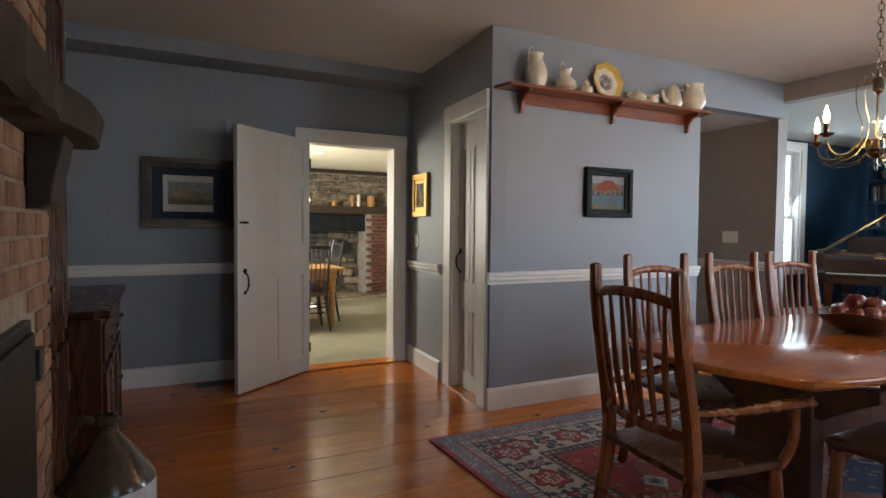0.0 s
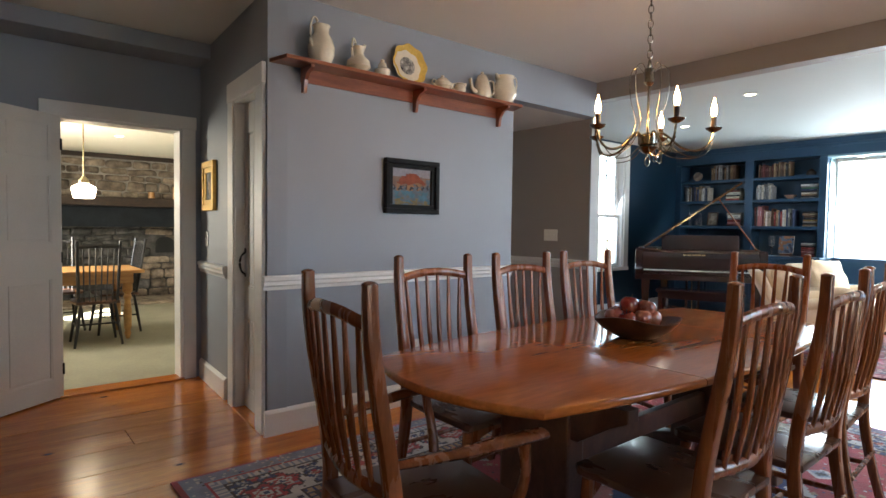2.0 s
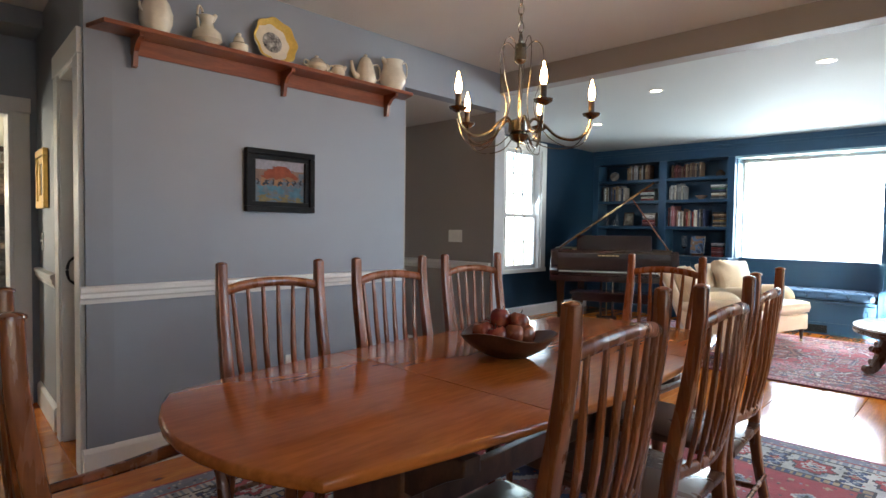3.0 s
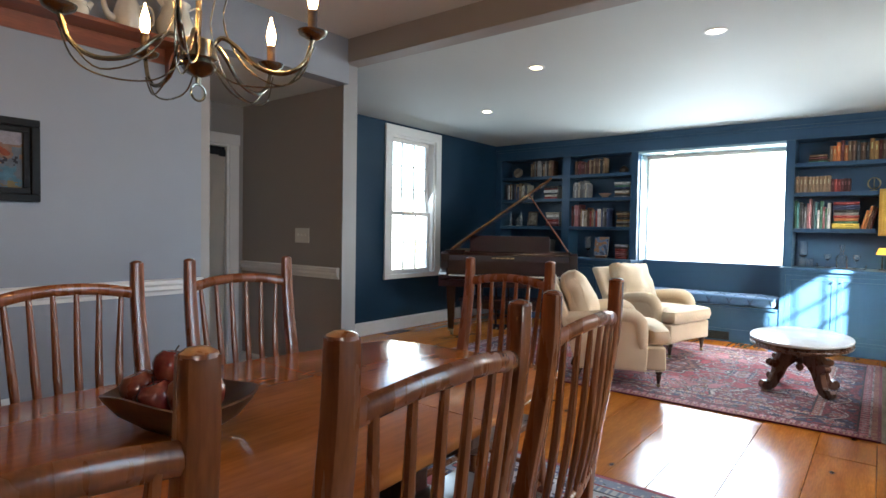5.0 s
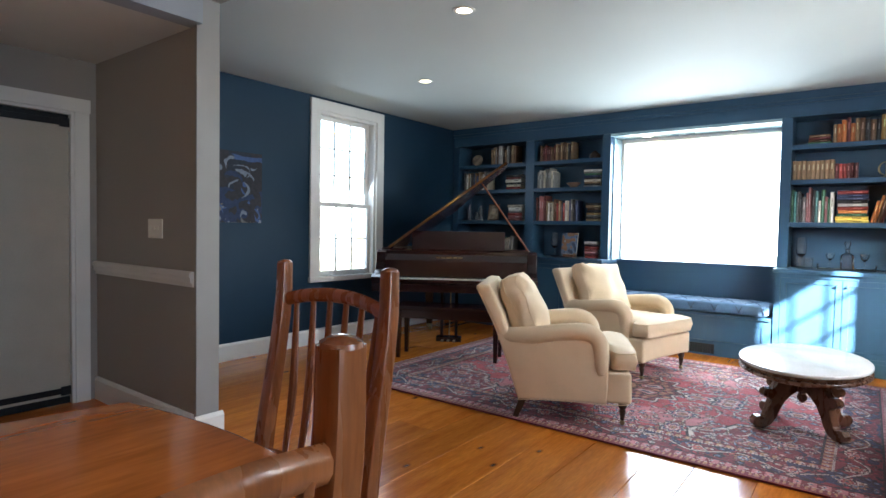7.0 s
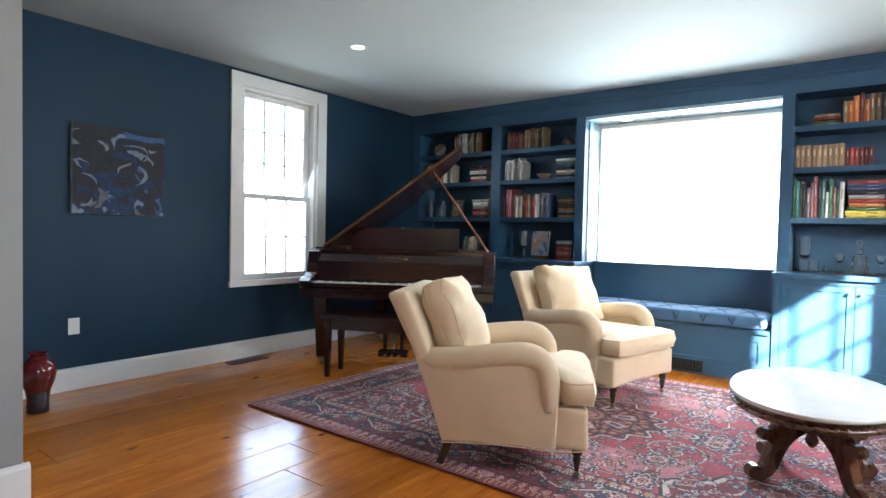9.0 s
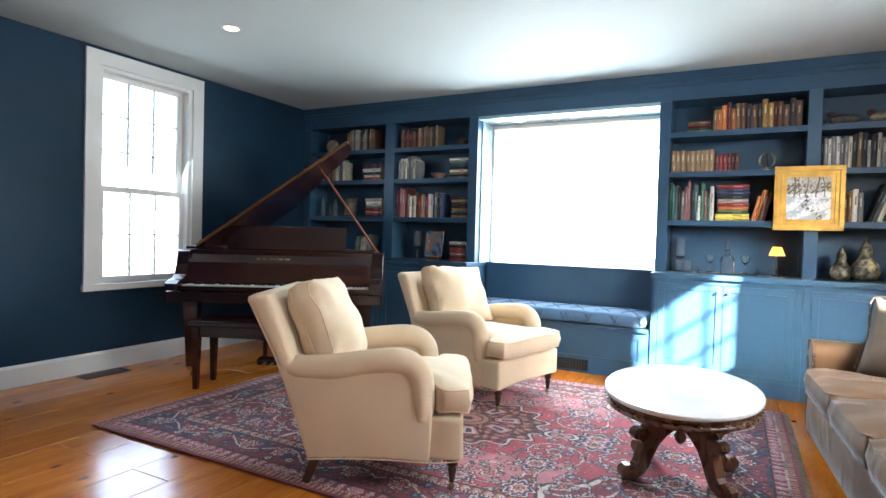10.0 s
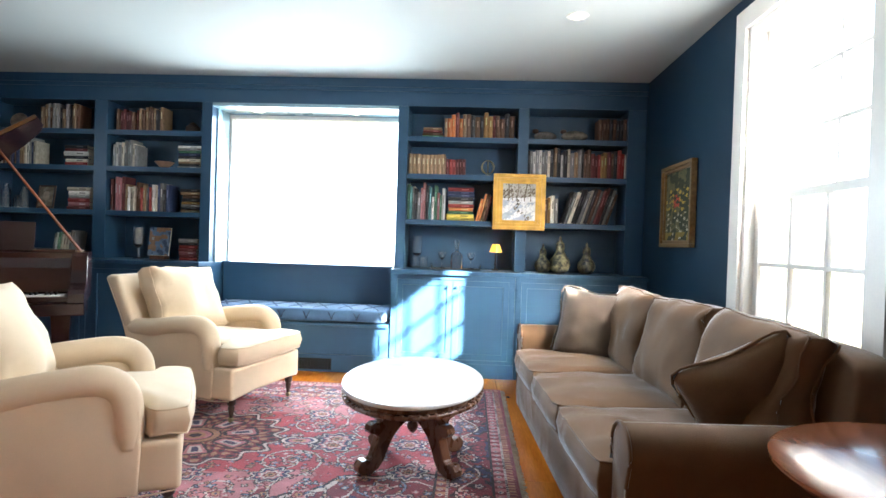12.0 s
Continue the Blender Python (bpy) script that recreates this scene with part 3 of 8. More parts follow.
def panel_door(name, m, w, h, t, panels, label, material=M_DOOR):
    """A framed door with sunk panels; x along its width, the seen face at y = 0, thick behind it."""
    e = thing(name, m, label, "door", kind="structure")
    xs = sorted({0, w} | {p[0] for p in panels} | {p[1] for p in panels})
    bm = bmesh.new()
    zs = sorted({0, h} | {p[2] for p in panels} | {p[3] for p in panels})
    for xa, xb in zip(xs, xs[1:]):
        for za, zb in zip(zs, zs[1:]):
            cx, cz = (xa + xb) / 2, (za + zb) / 2
            if not any(p[0] < cx < p[1] and p[2] < cz < p[3] for p in panels):
                add_box(bm, xa, xb, 0, t, za, zb)
    bmesh.ops.remove_doubles(bm, verts=bm.verts, dist=1e-5)
    part("stiles_and_rails", bm, material, e)
    for a, b, c, d in panels:
        bm = bmesh.new()
        add_box(bm, a, b, 0.010, t - 0.010, c, d)
        add_box(bm, a + 0.028, b - 0.028, 0.005, 0.012, c + 0.028, d - 0.028, 0.003)
        for q in ((a, a + 0.012, c, d), (b - 0.012, b, c, d), (a + 0.012, b - 0.012, c, c + 0.012), (a + 0.012, b - 0.012, d - 0.012, d)):
            add_box(bm, q[0], q[1], 0.003, 0.011, q[2], q[3])
        part("panel", bm, material, e)
    return e


def thumb_latch(e, x, z, y=0.0):
    bm = tube(spline([(x, y - 0.004, z + 0.075), (x, y - 0.03, z + 0.05), (x, y - 0.04, z), (x, y - 0.03, z - 0.05), (x, y - 0.004, z - 0.075)], 5), [0.008, 0.006, 0.009, 0.006, 0.008], 8)
    lathe([(0.004, 0), (0.02, 0.002), (0.02, 0.006), (0.002, 0.008)], 14, Matrix.Translation((x, y, z + 0.085)) @ Matrix.Rotation(radians(90), 4, 'X'), bm)
    lathe([(0.004, 0), (0.013, 0.002), (0.013, 0.006), (0.002, 0.008)], 14, Matrix.Translation((x, y, z - 0.08)) @ Matrix.Rotation(radians(90), 4, 'X'), bm)
    part("latch_handle", bm, M_IRON, e, "black iron thumb latch handle", True)


# kitchen door, swung open into the dining room
_hx, _hy = 1.45, 4.925
_ang = math.atan2(4.39 - _hy, 0.785 - _hx)
_kd = panel_door("door_1", pose(0.785, 4.39, 0.012, 0, 0, math.degrees(_ang) - 180), 0.84, 2.0, 0.035,
                 [(0.42, 0.76, 1.10, 1.58), (0.42, 0.76, 0.14, 0.86), (0.42, 0.76, 1.66, 1.93)],
                 "cream painted panelled kitchen door standing open")
thumb_latch(_kd, 0.07, 0.83)
part("bolt", boxes((0.02, 0.05, -0.012, 0, 1.27, 1.285), (0.05, 0.085, -0.016, 0, 1.268, 1.288), (0.085, 0.11, -0.01, -0.002, 1.272, 1.283), bev=0.002), M_IRON, _kd, "black iron slide bolt")
for _z in (0.2, 1.0, 1.8):
    part("hinge", lathe([(0.007, -0.04), (0.007, 0.04)], 10, Matrix.Translation((0.843, -0.004, _z))), M_IRON, _kd, "", True)

# narrow closet door in the side wall
_cf = along((2.40, 4.95), (2.30, 3.32))
door_casing("door_frame_2", _cf @ Matrix.Translation((1.0, 0, 0)), 0.48, 2.095, 0.125, 0.10, "white painted casing of the narrow closet door")
_cd = panel_door("door_2", _cf @ Matrix.Translation((1.022, 0.05, 0.02)), 0.436, 2.05, 0.035,
                 [(0.06, 0.20, 0.82, 1.86), (0.236, 0.376, 0.82, 1.86), (0.06, 0.20, 0.12, 0.62), (0.236, 0.376, 0.12, 0.62)],
                 "cream painted four panel closet door, shut")
thumb_latch(_cd, 0.03, 0.98)
tagged(part("threshold", box(1.0, 1.48, -0.03, 0.1, 0, 0.014, 0.003), M_PINE), "worn pine closet threshold", "threshold", kind="structure").matrix_basis = _cf

# plain closet door in the recess, with black iron strap hinges
door_casing("door_frame_3", Matrix.Translation((4.56, 4.68, 0)), 0.80, 1.965, 0.09, 0.10, "white painted casing of the recess closet")
_c3 = thing("door_3", pose(4.582, 4.70, 0.02), "plain off-white board closet door with black hinges", "door", kind="structure")
part("boards", box(0, 0.756, 0, 0.03, 0.03, 1.865, 0.002), mat("beige_door_paint", (0.46, 0.41, 0.34), 0.5, var=0.04), _c3)
part("track", box(0, 0.756, 0.0, 0.04, 1.87, 1.923), M_IRON, _c3, "black metal track over the door")
part("bottom_guide", box(0, 0.756, 0.0, 0.04, -0.018, 0.028), M_IRON, _c3)
part("strap_hinge", boxes((0.02, 0.75, -0.008, 0, 1.85, 1.89), (0.70, 0.765, -0.012, 0, 1.84, 1.90), bev=0.002), M_IRON, _c3, "black iron strap hinge")
part("strap_hinge", boxes((0.02, 0.75, -0.008, 0, 0.05, 0.09), (0.70, 0.765, -0.012, 0, 0.04, 0.10), bev=0.002), M_IRON, _c3, "black iron strap hinge")


def window(name, m, w, h, label, cols=3, case=0.11, wdepth=0.14, bar=0.006):
    """A double-hung window; x along the wall, y = 0 its inner face, opening 0..w by 0..h."""
    e = thing(name, m, label, "window", kind="structure")
    f = part("window_frame", boxes((-case, 0, -0.022, 0, -0.02, h + case), (w, w + case, -0.022, 0, -0.02, h + case), (0, w, -0.022, 0, h, h + case),
                                   (0, 0.035, 0, wdepth, 0, h), (w - 0.035, w, 0, wdepth, 0, h), (0.035, w - 0.035, 0, wdepth, h - 0.03, h)), M_TRIM, e)
    part("window_sill", box(-case - 0.01, w + case + 0.01, -0.035, wdepth, -0.055, 0.0, 0.004), M_TRIM, e)
    half = h * 0.44
    for z0, z1, y0, rows in ((0.0, half + 0.02, 0.05, 2), (half - 0.02, h - 0.03, 0.088, 3)):
        a, b = 0.036, w - 0.036
        s = part("sash", boxes((a, a + 0.045, y0, y0 + 0.035, z0, z1), (b - 0.045, b, y0, y0 + 0.035, z0, z1),
                               (a + 0.045, b - 0.045, y0, y0 + 0.035, z0, z0 + 0.05), (a + 0.045, b - 0.045, y0, y0 + 0.035, z1 - 0.04, z1)), M_TRIM, e)
        x0, x1, za, zb = a + 0.045, b - 0.045, z0 + 0.05, z1 - 0.04
        for i in range(1, cols):
            x = x0 + (x1 - x0) * i / cols
            part("muntin", box(x - bar, x + bar, y0 + 0.006, y0 + 0.03, za, zb), M_TRIM, s)
        for j in range(1, rows):
            z = za + (zb - za) * j / rows
            part("muntin", box(x0, x1, y0 + 0.007, y0 + 0.029, z - bar, z + bar), M_TRIM, s)
        for i in range(cols):
            for j in range(rows):
                p = part("pane", box(x0 + (x1 - x0) * i / cols + 0.003, x0 + (x1 - x0) * (i + 1) / cols - 0.003, y0 + 0.016, y0 + 0.019,
                                     za + (zb - za) * j / rows + 0.003, za + (zb - za) * (j + 1) / rows - 0.003), M_GLASS, s)
                p.visible_shadow = False
    return e


window("window_1", Matrix.Translation((7.735, 5.0, 0.70)), 0.86, 1.735, "white double-hung window with muntins in the navy wall")
window("window_2", Matrix.Translation((8.345, -1.06, 0.70)) @ Matrix.Rotation(math.pi, 4, 'Z'), 1.01, 1.68, "white double-hung window above the sofa", bar=0.010)
window("window_3", Matrix.Translation((5.04, -1.06, 0.70)) @ Matrix.Rotation(math.pi, 4, 'Z'), 0.88, 1.68, "white double-hung window in the dining room")
window("window_5", Matrix.Translation((1.88, -1.06, 0.70)) @ Matrix.Rotation(math.pi, 4, 'Z'), 0.88, 1.68, "white double-hung window in the dining room")
# bay window: one large fixed pane in a deep navy reveal
_bw = thing("window_4", Matrix.Translation((10.46, 2.78, 0.89)) @ Matrix.Rotation(-math.pi / 2, 4, 'Z'), "large picture window over the window seat", "window", kind="structure")
part("window_frame", boxes((0, 0.022, 0.02, 0.12, 0, 1.42), (1.648, 1.67, 0.02, 0.12, 0, 1.42), (0.022, 1.648, 0.02, 0.12, 1.385, 1.42), (0.022, 1.648, 0.02, 0.12, 0, 0.015)), M_TRIM, _bw)
_p = part("pane", box(0.022, 1.648, 0.06, 0.066, 0.015, 1.385), M_GLASS, _bw)
_p.visible_shadow = False

# unseen columnar evergreen added outside, beside the south window, to shade its lower sash
_sh = thing("garden_shrub", pose(6.90, -2.02, -0.602), "unseen dense evergreen shrub added to shade the south window", "shrub")
_rg = random.Random(3)
part("trunk", tube([(0, 0, 0), (0.02, 0.01, 0.9), (-0.01, 0.02, 2.2)], [0.05, 0.035, 0.012], 8), M_DARKW, _sh, smooth=True)
_lv = bmesh.new()
for _i in range(9000):
    _z = 0.2 + 2.48 * _rg.random()
    _w = 0.52 * min(1.0, (2.70 - _z) / 0.25 + 0.45) * math.sqrt(_rg.random()) * (0.9 + 0.2 * math.sin(_z * 7))
    _a = _rg.uniform(0, 2 * math.pi)
    _q = Matrix.Translation((_w * math.cos(_a), _w * math.sin(_a), _z)) @ Matrix.Rotation(_a, 4, 'Z') @ Matrix.Rotation(_rg.uniform(-1.2, 0.4), 4, 'Y') @ Matrix.Rotation(_rg.uniform(-0.9, 0.9), 4, 'X')
    _lv.faces.new([_lv.verts.new(_q @ Vector(_p)) for _p in ((-0.01, -0.014, 0), (0.06, -0.03, 0.004), (0.105, 0.0, -0.006), (0.06, 0.03, 0.004), (-0.01, 0.014, 0))])
part("crown", _lv, mat("evergreen_foliage", (0.03, 0.06, 0.025), 0.6, var=0.35, scale=9), _sh)


# ---- dining room: table and chairs ----
def dining_table():
    e = thing("dining_table", pose(3.345, 1.52, 0), "polished cherry dining table with boat-shaped top", "table")
    poly = []
    for i in range(17):
        s = -1 + i / 8
        poly.append((1.16 * s, -0.42 - 0.135 * (1 - s * s)))
    for i in range(1, 8):
        s = -1 + i / 4
        poly.append((1.16 + 0.05 * (1 - s * s), 0.42 * s))
    poly += [(-x - (0.08 * (1 - (y / 0.42) ** 2) if abs(y) < 0.419 and x > 1.15 else 0), -y) for x, y in poly]
    cut = [(-2, -0.452), (-0.448, 0.528), (0.532, 2)]
    for a, b in cut:
        bm = prism(poly, 0.731, 0.762, 0.012, segs=3)
        for x, n in ((a, -1), (b, 1)):
            bmesh.ops.bisect_plane(bm, geom=bm.verts[:] + bm.edges[:] + bm.faces[:], plane_co=(x, 0, 0), plane_no=(n, 0, 0), clear_outer=True)
        bmesh.ops.holes_fill(bm, edges=[q for q in bm.edges if q.is_boundary])
        part("tabletop", bm, M_CHERRY, e, smooth=True)
    ap = [(x * 0.80, y * 0.70) for x, y in poly]
    bm = prism(ap, 0.668, 0.730)
    part("apron", bm, M_WALNUT, e)
    for sx in (-1, 1):
        x = sx * 0.68
        bm = box(x - 0.05, x + 0.05, -0.17, 0.17, 0.10, 0.59, 0.012)
        part("trestle_post", bm, M_WALNUT, e)
        cs = [(-0.40, 0.665), (-0.40, 0.62), (-0.33, 0.585), (-0.26, 0.54), (-0.20, 0.50), (0.20, 0.50), (0.26, 0.54), (0.33, 0.585), (0.40, 0.62), (0.40, 0.665)]
        bm = prism(cs, -0.035, 0.035, 0.006, Matrix.Translation((x, 0, 0)) @ Matrix(((0, 0, 1, 0), (1, 0, 0, 0), (0, 1, 0, 0), (0, 0, 0, 1))))
        part("bracket", bm, M_WALNUT, e, "dark curved trestle bracket")
        ft = [(-0.38, 0), (-0.38, 0.05), (-0.30, 0.085), (-0.15, 0.12), (0.15, 0.12), (0.30, 0.085), (0.38, 0.05), (0.38, 0), (0.26, 0), (0.22, 0.025), (-0.22, 0.025), (-0.26, 0)]
        bm = prism(ft, -0.045, 0.045, 0.008, Matrix.Translation((x, 0, 0.016)) @ Matrix(((0, 0, 1, 0), (1, 0, 0, 0), (0, 1, 0, 0), (0, 0, 0, 1))))
        part("foot", bm, M_WALNUT, e)
    part("stretcher", box(-0.64, 0.64, -0.02, 0.02, 0.30, 0.40, 0.006), M_WALNUT, e)
    return e


dining_table()


def post_line(x, top_in=0.0):
    """The line of a back post and leg, in chair coordinates."""
    return spline([(x * 1.03, 0.275, 0.0), (x, 0.222, 0.22), (x, 0.190, 0.44), (x, 0.203, 0.62), (x, 0.242, 0.85), (x, 0.262, 1.0), (x + top_in, 0.266, 1.112)], 3)


def dining_chair(m, arms=False, label=""):
    e = thing("dining_chair", m, label or "cherry spindle-back dining chair with a solid seat", "chair", "chairs round the dining table")
    hx = 0.215
    for s in (-1, 1):
        P = post_line(s * hx, 0)
        part("back_post", tube(P, [0.020, 0.022, 0.024, 0.024, 0.022, 0.021, 0.0195], 12, flat=0.85, up=(0, 1, 0), square=True), M_CHAIR, e, smooth=True)
        cap = P[-1]
        part("post_cap", lathe([(0.021, -0.002), (0.020, 0.003), (0.013, 0.007), (0.003, 0.009)], 12, Matrix.Translation(cap)), M_CHAIR, e, smooth=True)
        part("front_leg", tube(spline([(s * 0.19, -0.20, 0.42), (s * 0.20, -0.205, 0.25), (s * 0.208, -0.215, 0.012)], 3), [0.021, 0.024, 0.016], 10), M_CHAIR, e, smooth=True)
        part("side_stretcher", tube([(s * 0.20, -0.205, 0.16), (s * 0.213, 0.0, 0.17), (s * 0.217, 0.24, 0.18)], [0.011, 0.014, 0.011], 8), M_CHAIR, e, smooth=True)
    crest = spline([(-hx, 0.262, 1.006), (-hx * 0.5, 0.280, 1.026), (0, 0.288, 1.032), (hx * 0.5, 0.280, 1.026), (hx, 0.262, 1.006)], 4)
    part("crest_rail", tube(crest, 0.019, 10, flat=0.62, up=(0, 1, 0)), M_CHAIR, e, smooth=True)
    low = spline([(-hx, 0.203, 0.575), (0, 0.232, 0.572), (hx, 0.203, 0.575)], 5)
    part("lower_rail", tube(low, 0.020, 10, flat=0.6, up=(0, 1, 0)), M_CHAIR, e, smooth=True)
    for i in range(6):
        k = (i - 2.5) / 2.5
        x = k * 0.150
        yb, yt = 0.203 + 0.029 * (1 - (x / hx) ** 2), 0.262 + 0.026 * (1 - (x / hx) ** 2)
        zt = 1.002 + 0.028 * (1 - (x / hx) ** 2)
        part("spindle", tube(spline([(x * 0.95, yb, 0.575), (x, (yb + yt) / 2 + 0.004, 0.76), (x * 1.12, yt, zt)], 4), [0.0085, 0.012, 0.0135, 0.011, 0.008], 8, flat=0.8, up=(0, 1, 0)), M_CHAIR, e, smooth=True)
    seat = [(-0.225, -0.22), (-0.20, -0.245), (0.20, -0.245), (0.225, -0.22), (0.225, 0.0), (0.205, 0.215), (-0.205, 0.215), (-0.225, 0.0)]
    part("seat", prism(seat, 0.432, 0.462, 0.009, segs=2), M_SEATW, e, smooth=True)
    ar = [(-0.19, 0.43), (-0.19, 0.34), (-0.12, 0.385), (-0.05, 0.402), (0.05, 0.402), (0.12, 0.385), (0.19, 0.34), (0.19, 0.43)]
    part("apron", prism(ar, -0.010, 0.010, 0, Matrix.Translation((0, -0.20, 0)) @ Matrix(((1, 0, 0, 0), (0, 0, -1, 0), (0, 1, 0, 0), (0, 0, 0, 1)))), M_CHAIR, e, "arched front apron")
    part("cross_stretcher", tube([(-0.21, 0.02, 0.17), (0.21, 0.02, 0.17)], [0.011, 0.015, 0.011], 8), M_CHAIR, e, smooth=True)
    part("rear_stretcher", tube([(-0.215, 0.235, 0.24), (0.215, 0.235, 0.24)], [0.010, 0.014, 0.010], 8), M_CHAIR, e, smooth=True)
    if arms:
        for s in (-1, 1):
            part("arm", tube(spline([(s * 0.215, 0.20, 0.655), (s * 0.245, 0.02, 0.66), (s * 0.27, -0.14, 0.672), (s * 0.262, -0.26, 0.668)], 4), [0.020, 0.026, 0.033, 0.030], 10, flat=0.5), M_CHAIR, e, "flat curved arm", True)
            part("arm_support", tube(spline([(s * 0.212, -0.195, 0.44), (s * 0.238, -0.205, 0.50), (s * 0.256, -0.205, 0.56), (s * 0.262, -0.195, 0.61), (s * 0.264, -0.19, 0.662)], 5), [0.019, 0.018, 0.016, 0.016, 0.018], 12), M_CHAIR, e, "curved arm support", True)
    return e


_ch = dining_chair(pose(2.705, 1.975, 0.012))
for _x, _y, _a in ((3.345, 1.98, 2), (3.965, 2.02, -3), (2.745, 1.015, 180), (3.335, 0.98, 180.5), (3.945, 1.028, 183.5), (4.572, 1.541, -93)):
    copy_thing(_ch, pose(_x, _y, 0.012, 0, 0, _a))
_ac = dining_chair(pose(1.998, 1.43, 0.012, 0, 0, 83.5), True, "cherry spindle-back armchair at the table's end")

# wooden bowl of apples


def fruit_bowl():
    e = thing("fruit_bowl", pose(3.345, 1.535, 0.762, 0, 0, -68) @ Matrix.Diagonal((0.97, 0.74, 1.08, 1)), "carved dark wooden bowl with a wavy rim", "bowl")
    bm = lathe([(0.0, 0.004), (0.07, 0.0), (0.10, 0.010), (0.155, 0.040), (0.188, 0.072), (0.200, 0.088), (0.192, 0.090), (0.178, 0.075), (0.145, 0.048), (0.09, 0.022), (0.0, 0.016)], 40, lobes=5, depth=0.03)
    for v in bm.verts:
        a = math.atan2(v.co.y, v.co.x)
        r = math.hypot(v.co.x, v.co.y)
        v.co.z += 0.012 * math.sin(3 * a + 0.6) * (r / 0.2) ** 3
    part("bowl", bm, M_WALNUT, e, smooth=True)
    return e


fruit_bowl()
M_APPLE = mat("red_apple_skin", (0.30, 0.030, 0.022), 0.25, var=0.3, scale=18, col2=(0.42, 0.12, 0.05), coat=0.4, bump=0.02, mid=0.6)
M_APPLE2 = mat("blush_apple_skin", (0.30, 0.035, 0.025), 0.28, var=0.3, scale=14, col2=(0.40, 0.13, 0.05), coat=0.3, bump=0.02)


def apple(m, material, label):
    e = thing("apple", m, label, "apple", "apples in the wooden bowl")
    part("flesh", lathe([(0.0, 0.008), (0.012, 0.002), (0.022, 0.004), (0.034, 0.020), (0.039, 0.040), (0.036, 0.056), (0.024, 0.069), (0.012, 0.070), (0.004, 0.062), (0.0, 0.060)], 20), material, e, smooth=True)
    part("stalk", tube([(0, 0, 0.061), (0.002, 0.001, 0.073), (0.006, 0.002, 0.083)], 0.0018, 6), M_DARKW, e)


for _i, (_x, _y, _z, _k) in enumerate(((3.29, 1.60, 0.812, 1), (3.35, 1.625, 0.815, 0), (3.37, 1.55, 0.800, 1), (3.39, 1.475, 0.805, 1), (3.325, 1.49, 0.806, 1), (3.30, 1.535, 0.800, 0), (3.325, 1.565, 0.862, 0), (3.36, 1.505, 0.850, 1))):
    apple(pose(_x, _y, _z + 0.008, 14 * (_i % 3) - 12, 10 * (_i % 4) - 14, 50 * _i) @ Matrix.Scale(1.14, 4), (M_APPLE, M_APPLE2)[_k], ("shiny dark red apple in the bowl", "blushed yellow-red apple in the bowl")[_k])


